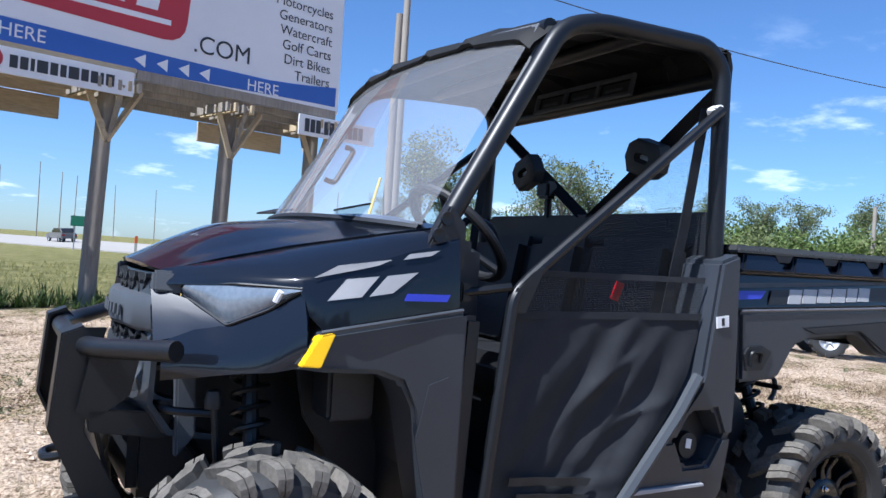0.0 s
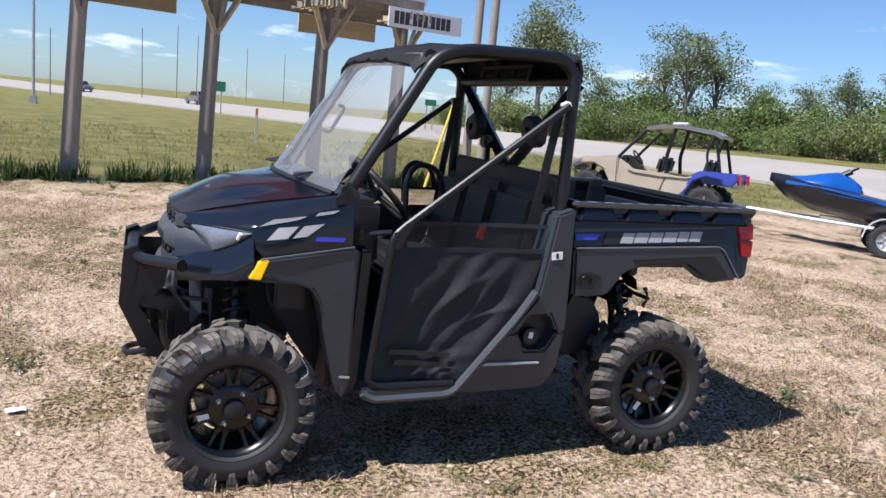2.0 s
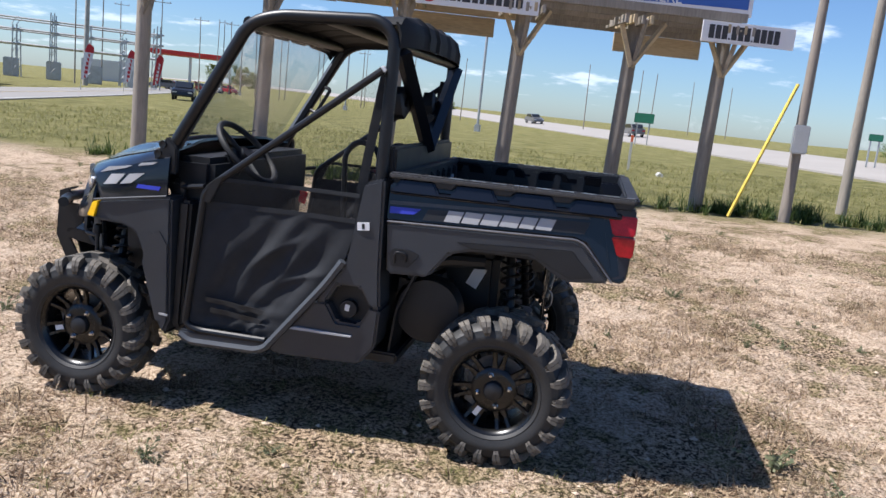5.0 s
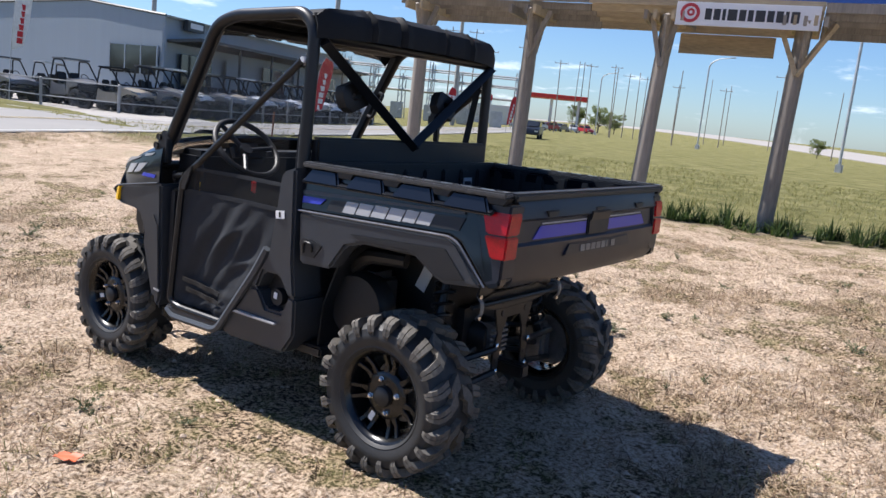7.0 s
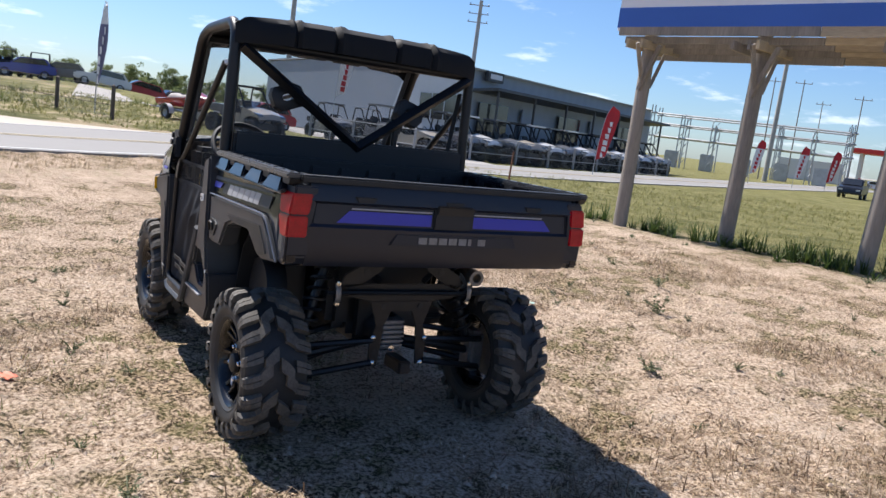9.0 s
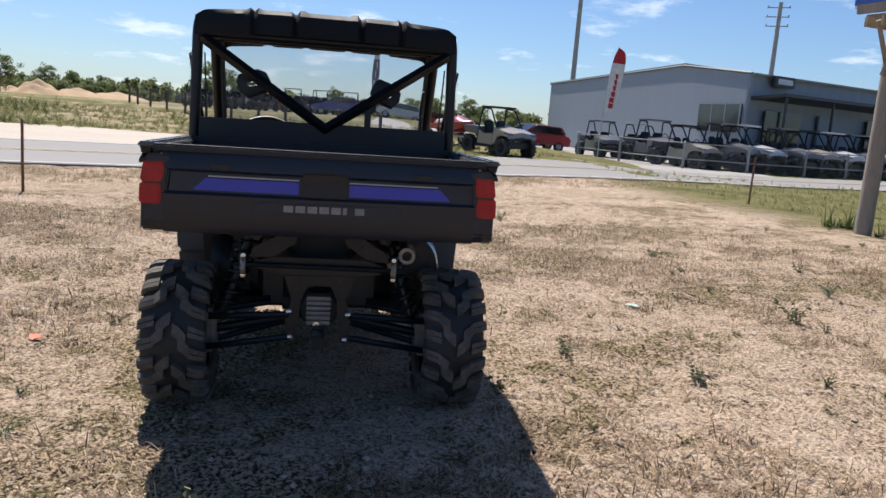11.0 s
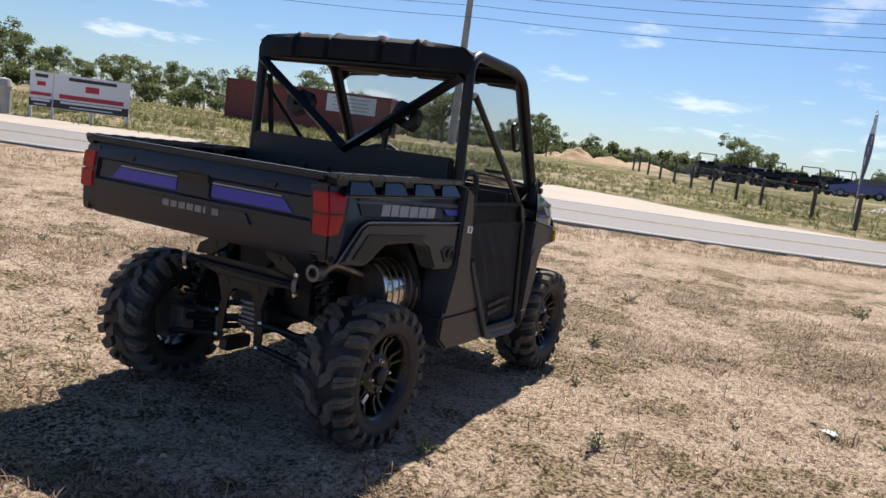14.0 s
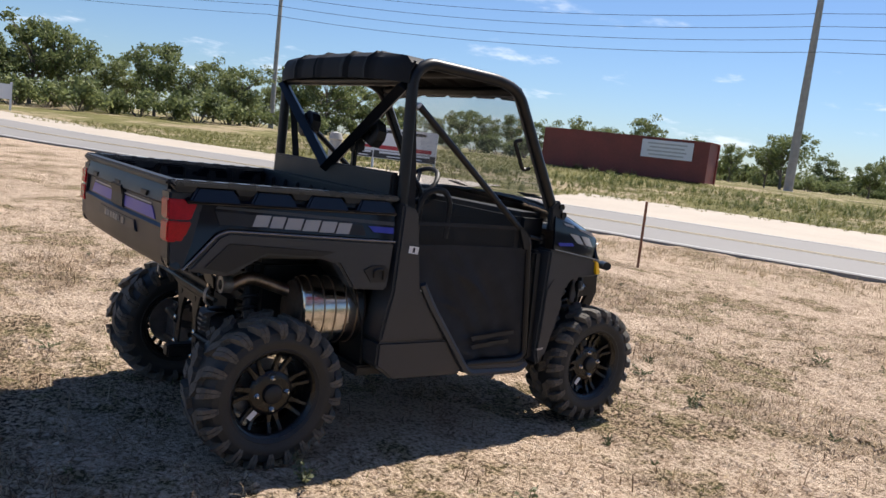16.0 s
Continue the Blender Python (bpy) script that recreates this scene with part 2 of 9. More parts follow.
def ground_shader():
    m = bpy.data.materials.new("sandy_ground")
    m.use_nodes = True
    nt = m.node_tree
    N, L = nt.nodes.new, nt.links.new
    p = nt.nodes["Principled BSDF"]
    geo = N("ShaderNodeNewGeometry")
    sep = N("ShaderNodeSeparateXYZ")
    L(geo.outputs["Position"], sep.inputs[0])

    def tex(scale, detail=5, rough=0.6, lac=2.0):
        n = N("ShaderNodeTexNoise")
        n.inputs["Scale"].default_value, n.inputs["Detail"].default_value, n.inputs["Roughness"].default_value = scale, detail, rough
        L(geo.outputs["Position"], n.inputs[0])
        return n.outputs[0]

    def math_(op, a, b, c=None):
        n = N("ShaderNodeMath")
        n.operation = op
        for i, v in enumerate((a, b, c)):
            if v is None:
                continue
            if isinstance(v, (int, float)):
                n.inputs[i].default_value = v
            else:
                L(v, n.inputs[i])
        return n.outputs[0]

    def ramp(v, stops):
        n = N("ShaderNodeValToRGB")
        e = n.color_ramp.elements
        e[0].position, e[0].color = stops[0][0], (*stops[0][1], 1)
        e[1].position, e[1].color = stops[-1][0], (*stops[-1][1], 1)
        for pos, col in stops[1:-1]:
            k = e.new(pos)
            k.color = (*col, 1)
        L(v, n.inputs[0])
        return n.outputs[0]

    def step(v, a, b):
        n = N("ShaderNodeMapRange")
        n.interpolation_type = "SMOOTHSTEP"
        n.inputs[1].default_value, n.inputs[2].default_value = a, b
        L(v, n.inputs[0])
        return n.outputs[0]

    def mix(f, a, b):
        n = N("ShaderNodeMix")
        n.data_type = "RGBA"
        L(f, n.inputs[0])
        L(a, n.inputs[6])
        L(b, n.inputs[7])
        return n.outputs[2]

    wide, patch, clump, grit, dust = tex(0.12, 3), tex(0.7, 5), tex(4.0, 6, 0.7), tex(45, 4, 0.7), tex(220, 2)
    sand = ramp(math_("ADD", math_("MULTIPLY", clump, 0.3), math_("MULTIPLY", grit, 0.7)), [(0.40, (0.145, 0.10, 0.062)), (0.455, (0.41, 0.300, 0.206)), (0.51, (0.58, 0.447, 0.325)), (0.57, (0.68, 0.545, 0.41))])
    straw = ramp(grit, [(0.43, (0.04, 0.028, 0.018)), (0.49, (0.19, 0.130, 0.080)), (0.54, (0.56, 0.42, 0.28))])
    green = ramp(math_("ADD", math_("MULTIPLY", patch, 0.55), math_("MULTIPLY", grit, 0.45)), [(0.36, (0.065, 0.068, 0.022)), (0.5, (0.165, 0.155, 0.056)), (0.64, (0.265, 0.235, 0.107))])
    cover = step(math_("ADD", math_("MULTIPLY", patch, 0.62), math_("MULTIPLY", clump, 0.38)), 0.495, 0.545)
    track = step(math_("ABSOLUTE", math_("ADD", math_("MULTIPLY_ADD", sep.outputs[1], 0.33, sep.outputs[0]), math_("MULTIPLY_ADD", clump, 1.2, 9.7)), 0.0), 1.15, 0.6)
    near = mix(math_("MULTIPLY", cover, math_("SUBTRACT", 1.0, track)), sand, straw)
    # the mown field begins behind the billboard's posts; turf lies beyond the cross road too
    line = math_("ADD", math_("MULTIPLY_ADD", sep.outputs[0], -0.13, sep.outputs[1]), math_("MULTIPLY", math_("SUBTRACT", clump, 0.5), 3.0))
    field = step(line, 8.8, 11.2)
    west = step(math_("ADD", math_("MULTIPLY_ADD", sep.outputs[1], 0.4, sep.outputs[0]), math_("MULTIPLY", math_("SUBTRACT", patch, 0.5), 4.0)), -18.5, -20.5)
    tint = math_("MULTIPLY", step(clump, 0.46, 0.62), step(patch, 0.44, 0.58))
    near = mix(math_("MULTIPLY", tint, 0.55), near, green)
    far_turf = mix(math_("MULTIPLY", step(math_("ADD", math_("MULTIPLY", wide, 0.6), math_("MULTIPLY", patch, 0.4)), 0.48, 0.56), 0.5), green, sand)
    col = mix(west, near, far_turf)
    col = mix(field, col, green)
    L(col, p.inputs["Base Color"])
    p.inputs["Roughness"].default_value = 0.95
    p.inputs["Specular IOR Level"].default_value = 0.15
    b = N("ShaderNodeBump")
    b.inputs["Strength"].default_value, b.inputs["Distance"].default_value = 1.0, 0.075
    L(math_("ADD", math_("MULTIPLY", tex(11, 5, 0.65), 0.8), math_("MULTIPLY_ADD", grit, 0.5, math_("MULTIPLY", dust, 0.12))), b.inputs["Height"])
    L(b.outputs[0], p.inputs["Normal"])
    return m


GROUND = ground_shader()

# ---- lie of the land ----
HIGHWAY = [Vector(p) for p in ((62, -130, 0.45), (50, -60, 0.45), (42, -20, 0.45), (36, 8, 0.45), (28, 32, 0.47), (19, 62, 0.46), (6, 100, 0.44), (-18, 150, 0.75), (-58, 210, 1.75), (-130, 290, 2.5), (-260, 400, 1.5))]
CROSS = [Vector(p) for p in ((9, -110), (2, -60), (-3.5, -33), (-8, -22), (-12.6, -11), (-14.9, -4), (-16.0, 0), (-18.5, 7), (-21.9, 15), (-28.5, 32), (-38, 56), (-52, 90), (-70, 130))]


def along(points, step=2.0):
    """Points at even steps on a smooth line through the given ones."""
    out = []
    n = len(points)
    for i in range(n - 1):
        p0, p1, p2, p3 = points[max(i - 1, 0)], points[i], points[i + 1], points[min(i + 2, n - 1)]
        k = max(2, int((p2 - p1).length / step))
        for j in range(k):
            t = j / k
            out.append(0.5 * ((2 * p1) + (p2 - p0) * t + (2 * p0 - 5 * p1 + 4 * p2 - p3) * t * t + (3 * p1 - p0 - 3 * p2 + p3) * t ** 3))
    out.append(points[-1])
    return out


HW_LINE = along(HIGHWAY, 3.0)
HW_XY = np.array([(p.x, p.y) for p in HW_LINE])
HW_Z = np.array([p.z for p in HW_LINE])
HW_T = np.gradient(HW_XY, axis=0)
HW_T /= np.linalg.norm(HW_T, axis=1)[:, None]


def fade(r, a, b):
    t = np.clip((r - a) / (b - a), 0, 1)
    return 1 - t * t * (3 - 2 * t)


CANT = 0.061                                             # sideways tilt of the highway


def heights(x, y):
    """Ground heights for arrays of x and y."""
    x, y = np.asarray(x, float), np.asarray(y, float)
    base = 0.0075 * 14 * np.tanh(x / 14) * 1.15 + np.where(y > 0, 0.021 * y * np.exp(-(np.maximum(y, 0) / 13.5) ** 2), 0.006 * 11 * np.tanh(y / 11))
    inner = np.exp(-(x * x + y * y) / 45)
    base = base * (1 - inner) + (0.0075 * x + 0.003 * y) * inner
    # the land climbs gently beyond the cross road, and dips towards the parked trailer
    base = base + np.minimum(0.028 * np.maximum(0, -(x + 0.4 * y) - 9), 1.3) * fade(y, 7, 17) - 0.065 * np.clip(x - 7.2, 0, 4) * np.exp(-((y - 7) / 8) ** 2)
    d2 = (x[..., None] - HW_XY[:, 0]) ** 2 + (y[..., None] - HW_XY[:, 1]) ** 2
    k = d2.argmin(-1)
    d = np.sqrt(d2.min(-1))
    side = (x - HW_XY[k, 0]) * HW_T[k, 1] - (y - HW_XY[k, 1]) * HW_T[k, 0]
    off = np.clip(side, -9, 5)                       # + : the far side
    t = np.clip((30 - d) / 21, 0, 1)
    w = np.where(side > 0, np.exp(-np.maximum(d - 170, 0) / 200), t * t * (3 - 2 * t))
    rise = np.where(side > 0, 0.019 * np.clip(d - 8, 0, 95), 0) * fade(HW_XY[k, 1], 125, 190)   # low ridge beyond
    return base * (1 - w) + (HW_Z[k] + off * CANT + rise) * w - np.where(side > 9, 0.15, 0) * w


def height(x, y):
    return float(heights(np.array([x]), np.array([y]))[0])


def lattice(x, y, seed):
    """Smooth random field in -1..1 over arrays, one swell per unit."""
    xi, yi = np.floor(x), np.floor(y)
    u, v = x - xi, y - yi
    u, v = u * u * (3 - 2 * u), v * v * (3 - 2 * v)

    def h(a, b):
        q = np.sin(a * 127.1 + b * 311.7 + seed * 74.7) * 43758.5453
        return (q - np.floor(q)) * 2 - 1
    return (h(xi, yi) * (1 - u) + h(xi + 1, yi) * u) * (1 - v) + (h(xi, yi + 1) * (1 - u) + h(xi + 1, yi + 1) * u) * v


def bumps(x, y):
    """Trodden, lumpy sand: swells, hollows and clods."""
    rough = 1 - 0.45 * fade(np.hypot(x / 1.9, y / 1.1), 0.8, 1.3)            # smoother under the vehicle
    z = 0.016 * lattice(x * 1.1, y * 1.1, 1) + rough * (0.019 * lattice(x * 2.9 + 0.4 * y, y * 2.9, 2) + 0.016 * lattice(x * 6.8 - 1.7 * y, y * 6.8 + x, 3))
    c = 1 - np.abs(lattice(x * 9 + 2.3 * y, y * 9 - 2 * x, 4))
    z = z + rough * (0.018 * c * c * (0.5 + 0.5 * lattice(x * 1.7, y * 1.7, 7)) + 0.012 * lattice(x * 15 + 5 * y, y * 15 - 4 * x, 5))
    return z + 0.006 * lattice(x * 31 - 9 * y, y * 38 + 7 * x, 6)


def ring_points(rad, spokes):
    ang = np.arange(spokes) * 2 * np.pi / spokes
    X, Y = rad[:, None] * np.cos(ang), rad[:, None] * np.sin(ang)
    Z = np.concatenate([heights(X[i:i + 20].ravel(), Y[i:i + 20].ravel()) for i in range(0, len(rad), 20)]).reshape(X.shape)
    Z = Z + bumps(X, Y) * fade(np.hypot(X, Y), 25, 40)
    return np.stack([X, Y, Z], -1).reshape(-1, 3)


def make_ground():
    fine, coarse = 1000, 250
    near = np.concatenate([np.arange(0.4, 1.0, 0.1), np.arange(1.0, 8.6, 0.034)])
    far = 8.63 * (3500 / 8.63) ** (np.arange(150) / 149)
    V = np.concatenate([np.array([[0.0, 0.0, 0.0]]), ring_points(near, fine), ring_points(far, coarse)])
    faces = [(0, 1 + j, 1 + (j + 1) % fine) for j in range(fine)]
    j = np.arange(fine)
    k = (j + 1) % fine
    for i in range(len(near) - 1):
        a, b = 1 + i * fine, 1 + (i + 1) * fine
        faces += np.stack([a + j, b + j, b + k, a + k], 1).tolist()
    a, b = 1 + (len(near) - 1) * fine, 1 + len(near) * fine
    faces += [(a + 4 * q, b + q, b + (q + 1) % coarse, a + (4 * q + 4) % fine, a + 4 * q + 3, a + 4 * q + 2, a + 4 * q + 1) for q in range(coarse)]
    j = np.arange(coarse)
    k = (j + 1) % coarse
    for i in range(len(far) - 1):
        a, c = b + i * coarse, b + (i + 1) * coarse
        faces += np.stack([a + j, c + j, c + k, a + k], 1).tolist()
    me = soup("ground", V.tolist(), faces, GROUND)
    me.shade_smooth()
    return solid("ground", me, None, "sandy yard with dry grass running into green fields", "ground", kind="structure")


make_ground()


def strip(name, line, left, right, lift, material, label, category, cross=5, kind="structure", own_height=None, z_lip=0.0):
    """A ribbon laid along a line, from left to right metres of it."""
    verts, faces = [], []
    n = len(line)
    for i, p in enumerate(line):
        d = line[min(i + 1, n - 1)] - line[max(i - 1, 0)]
        s = Vector((d.y, -d.x)).normalized() if len(d) == 2 else Vector((d.y, -d.x, 0)).normalized().to_2d()
        for k in range(cross):
            l = left(p) if callable(left) else left
            o = l + (right - l) * k / (cross - 1)
            x, y = p.x + s.x * o, p.y + s.y * o
            verts.append((x, y, (own_height(i, o) if own_height else height(x, y)) + lift))
    top = len(verts)
    verts += [(x, y, z - 0.25) for x, y, z in verts]
    for i in range(n - 1):
        for k in range(cross - 1):
            a = i * cross + k
            faces.append((a, a + 1, a + cross + 1, a + cross))
        for k in (0, cross - 1):
            a = i * cross + k
            faces.append((a, a + cross, a + cross + top, a + top))
    return solid(name, soup(name, verts, faces, material, 40), None, label, category, kind=kind)


cross_line = along(CROSS, 2.0)
strip("road", cross_line, -2.9, 2.9, 0.05, ASPHALT, "two-lane grey asphalt cross road beside the yard", "road")
strip("edge_line", cross_line, 2.62, 2.74, 0.058, PAINT_WHITE, "worn white edge line along the asphalt road", "road marking", 2)
strip("edge_line", cross_line, -2.74, -2.62, 0.058, PAINT_WHITE, "worn white edge line along the asphalt road", "road marking", 2)
strip("centre_line", cross_line, 0.06, 0.18, 0.058, PAINT_YELLOW, "faded double yellow centre line on asphalt", "road marking", 2)
strip("centre_line", cross_line, -0.18, -0.06, 0.058, PAINT_YELLOW, "faded double yellow centre line on asphalt", "road marking", 2)
shoulder = [p for p in cross_line if -15 < p.y < 6]
strip("shoulder", shoulder, lambda p: -3.0 - 6.2 * smooth01(5.5, -5, p.y), -2.85, 0.035, SHELL, "wide pale crushed shell shoulder across the road", "road shoulder")
strip("shoulder", [p for p in cross_line if -120 < p.y < -14], -7.0, -2.85, 0.03, SHELL, "narrow pale sandy shoulder along the road", "road shoulder")
drive = [Vector(p) for p in ((-22.6, 14.5), (-30, 17.5), (-40, 18.5), (-56, 17))]
strip("driveway", along(drive, 2.0), -4.5, 4.5, 0.045, PALE_ROAD, "pale paved driveway into the dealer lot", "driveway")
strip("dealer_lot", along([Vector((-40, 44)), Vector((-40, 20)), Vector((-42, 4))], 3.0), -3, 24, 0.035, PALE_ROAD, "pale paved vehicle lot round the metal building", "parking lot", 8)
strip("highway", HW_LINE, -7.5, 4.5, 0.12, PALE_ROAD, "pale concrete highway climbing on a low embankment", "highway", own_height=lambda i, o: HW_Z[i] + o * CANT)

# ---- billboard ----
BB = 0.24                                                # the line of posts runs a little askew
POST_X = (-6.68, -4.60, -2.37, -0.31, 1.67, 3.30)
POST_LEAN = (0.012, 0.022, 0.05, 0.035, 0.03, 0.02)


def post_y(x):
    return 10.45 + BB * x


def words(text, size, thick, material, parent, name, m, align="LEFT"):
    cu = bpy.data.curves.new(name, "FONT")
    cu.body, cu.size, cu.extrude, cu.align_x = text, size, thick, align
    tmp = bpy.data.objects.new(name, cu)
    scene.collection.objects.link(tmp)
    bpy.context.view_layer.update()
    me = bpy.data.meshes.new_from_object(tmp.evaluated_get(bpy.context.evaluated_depsgraph_get()))
    bpy.data.objects.remove(tmp)
    me.materials.clear()
    me.materials.append(material)
    ob = new(name, me)
    ob.parent = parent
    ob.matrix_local = m
    return ob


VINYL_WHITE = shader("white_vinyl", (0.72, 0.73, 0.76), 0.5, dark=0.9, light=1.04, scale=0.8, bump=0.05)
VINYL_BLUE = shader("blue_vinyl", (0.035, 0.11, 0.42), 0.5, dark=0.9, light=1.05, scale=1, bump=0.05)
VINYL_RED = shader("red_vinyl", (0.42, 0.03, 0.045), 0.5, dark=0.9, light=1.05, scale=1, bump=0.05)
VINYL_BLACK = shader("black_vinyl", (0.03, 0.03, 0.035), 0.5, bump=0.05)


def billboard():
    ang = math.degrees(math.atan(BB))
    b = thing("billboard", "white, blue and red roadside billboard on timber posts", "billboard", pose(0, 10.45, 0.0, 0, 0, ang))
    c = 1 / math.cos(radians(ang))
    xs = [x * c for x in POST_X]
    for i, x in enumerate(xs):
        bm = bmesh.new()
        top = 4.05
        q = POST_LEAN[i]
        tube(bm, [(x - q * 2.0, 0, -0.6), (x, 0.01, 1.6), (x + q * 1.9, 0, 3.5), (x + q * 2, 0, top + 3.5)], lambda t: 0.135 - 0.02 * t, 14, radius=0)
        part("post", bm, GREY_WOOD, b, "weathered round timber post")
        u = x + q * 1.2
        spread = ((0.34,), (0.36,), (-0.22, 0.22), (-0.36, 0.46), (-0.3, 0.5), (-0.4, 0.45))[i]
        for dx in spread:
            bm = bmesh.new()
            tube(bm, [(u, -0.14, 2.62), (u + dx, -0.18, 3.42)], 0.052, 4, radius=0)
            part("brace", bm, GREY_WOOD if i < 3 else TAN_WOOD, b)
        for dy in (-0.5, 0.5):
            bm = bmesh.new()
            tube(bm, [(u + 0.05, 0.13 * (1 if dy > 0 else -1), 2.70), (u + 0.07, dy, 3.42)], 0.045, 4, radius=0)
            part("brace", bm, GREY_WOOD, b)
        for k in ((1, 3), (0, 2, 3), (0, 1, 3, 4), (0, 1, 2, 3, 4), (0, 1, 2, 3), (1, 2, 3, 4))[i]:
            bm = bmesh.new()
            box(bm, (0.055, 1.25, 0.15), (u - 0.30 + 0.16 * k, 0.1, 3.40 + 0.012 * (k % 2)), (0, 0, 2 - 1.3 * k), bevel=0.004)
            part("joist", bm, TAN_WOOD if k % 2 else GREY_WOOD, b)
    x0, x1 = -7.1 * c, 3.56 * c
    L = x1 - x0 - 1.3
    mid = (x0 + x1) / 2
    for y, z, h in ((-0.43, 3.62, 0.15), (-0.20, 3.52, 0.12), (0.22, 3.50, 0.14), (0.50, 3.42, 0.10), (0.72, 3.36, 0.16)):
        for k in range(3):
            bm = bmesh.new()
            l = (L + 1.2) / 3
            box(bm, (l - 0.01, 0.06, h), (mid - L / 2 - 0.6 + l * (k + 0.5), y, z + random.uniform(-0.015, 0.015)), bevel=0.004)
            part("beam", bm, TAN_WOOD if k % 2 else GREY_WOOD, b)
    for b0, b1 in ((xs[2] + 0.2, xs[3] - 0.35), (xs[4] - 0.1, xs[5] - 0.1)):
        bm = bmesh.new()
        box(bm, (b1 - b0, 0.05, 0.34), ((b0 + b1) / 2, 0.84, 3.12), bevel=0.004)
        part("apron_board", bm, TAN_WOOD, b)
    # the printed face
    w, zb, zt = x1 - x0, 3.64, 7.65
    bm = bmesh.new()
    box(bm, (w, 0.06, zt - zb), (mid, -0.42, (zb + zt) / 2), bevel=0.01)
    face = part("panel", bm, VINYL_WHITE, b, "white printed face")
    bm = bmesh.new()
    n = 24
    low = [(x0 + (w - 0.08) * i / n, zb + 0.05 + 0.07 * smooth01(16, 24, i)) for i in range(n + 1)]
    high = [(x0 + (w - 0.08) * i / n, zb + 0.40 - 0.06 * smooth01(8, 20, i) + (0.0 if i < n - 3 else 0.03 * (i - n + 3) ** 1.3)) for i in range(n + 1)]
    plate(bm, low + high[::-1], -0.4585, -0.452, 0)
    part("printed_band", bm, VINYL_BLUE, b, "blue printed band")
    up = pose(0, -0.464, 0, 90, 0, 0)
    for x in (x1 - 1.86, x1 - 5.55):
        words("HERE", 0.26, 0.001, VINYL_WHITE, b, "lettering", Matrix.Translation((x, -0.464, zb + (0.10 if x > 0 else 0.14))) @ pose(0, 0, 0, 90, 0, 0))
    for k in range(4):
        bm = bmesh.new()
        x = x1 - 2.52 - 0.345 * k
        plate(bm, [(x, zb + 0.10), (x, zb + 0.30), (x - 0.17, zb + 0.20)], -0.464, -0.4605, 0)
        part("arrow", bm, VINYL_WHITE, b)
    bm = bmesh.new()
    plate(bm, curve2([(x1 - 6.9, zb + 0.70), (x1 - 2.96, zb + 0.58), (x1 - 2.75, zt - 0.4), (x1 - 6.7, zt - 0.3)], 0.35), -0.4585, -0.452, 0)
    part("printed_mark", bm, VINYL_RED, b, "red rounded printed field")
    for i in range(7):
        bm = bmesh.new()
        plate(bm, [(x1 - 6.75 + 0.5 * i, zb + 1.00), (x1 - 6.42 + 0.5 * i, zb + 1.00), (x1 - 6.30 + 0.5 * i, zb + 1.75), (x1 - 6.63 + 0.5 * i, zb + 1.75)], -0.464, -0.4605, 0)
        part("printed_bar", bm, VINYL_WHITE, b)
    bm = bmesh.new()
    box(bm, (3.6, 0.004, 0.08), (x1 - 5.0, -0.462, zb + 0.86))
    part("printed_bar", bm, VINYL_WHITE, b)
    words(".COM", 0.40, 0.001, VINYL_BLACK, b, "lettering", Matrix.Translation((x1 - 2.82, -0.457, zb + 0.52)) @ pose(0, 0, 0, 90, 0, 0))
    for i, text in enumerate(("Trailers", "Dirt Bikes", "Golf Carts", "Watercraft", "Generators", "Motorcycles")):
        words(text, 0.235, 0.001, VINYL_BLACK, b, "lettering", Matrix.Translation((x1 - 0.23, -0.457, zb + 0.44 + 0.245 * i)) @ pose(0, 0, 0, 90, 0, 0), "RIGHT")
    # small boards under the face
    for x, wd, kind in ((-1.12, 2.12, "mark"), (x1 - 0.02, 1.66, "bars")):
        zs = 3.44 if kind == "mark" else 3.34
        bm = bmesh.new()
        box(bm, (wd, 0.03, 0.36), (x, -0.5, zs), bevel=0.006)
        s = part("name_board" if kind == "mark" else "number_board", bm, VINYL_WHITE, b, "white board under the billboard")
        if kind == "mark":
            bm = bmesh.new()
            lathe(bm, [(0.15, 0.0), (0.15, 0.006), (0.1, 0.006), (0.1, 0.0)], 24, Matrix.Translation((x - wd / 2 + 0.22, -0.524, zs + 0.01)), closed=True)
            part("round_mark", bm, VINYL_RED, s)
            bm = bmesh.new()
            lathe(bm, [(0.06, 0.0), (0.06, 0.006), (0.025, 0.006), (0.025, 0.0)], 20, Matrix.Translation((x - wd / 2 + 0.23, -0.524, zs + 0.02)), closed=True)
            part("round_mark", bm, VINYL_RED, s)
            runs = [0.1, 0.1, 0.05, 0.14, 0.1, 0.08, 0.14, 0.1, 0.1, 0.05, 0.12]
            at = x - wd / 2 + 0.45
        else:
            runs = [0.096] * 3 + [0.03] + [0.096] * 3 + [0.03] + [0.096] * 4
            at = x - wd / 2 + 0.12
        for r in runs:
            bm = bmesh.new()
            z, h = (zs - 0.10, 0.03) if r == 0.03 else (zs, 0.17 if kind == "mark" else 0.23)
            box(bm, (r, 0.006, h), (at + r / 2, -0.519, z))
            part("bar", bm, VINYL_BLACK, s)
            at += r + (0.03 if kind == "mark" else 0.022)
    return b


def curve2(points, r):
    """A closed outline with rounded corners."""
    n = len(points)
    return [(p.x, p.y) for i in range(n) for p in curve_points([(*points[i - 1], 0), (*points[i], 0), (*points[(i + 1) % n], 0)], r, 4)[1:-1]]


billboard()

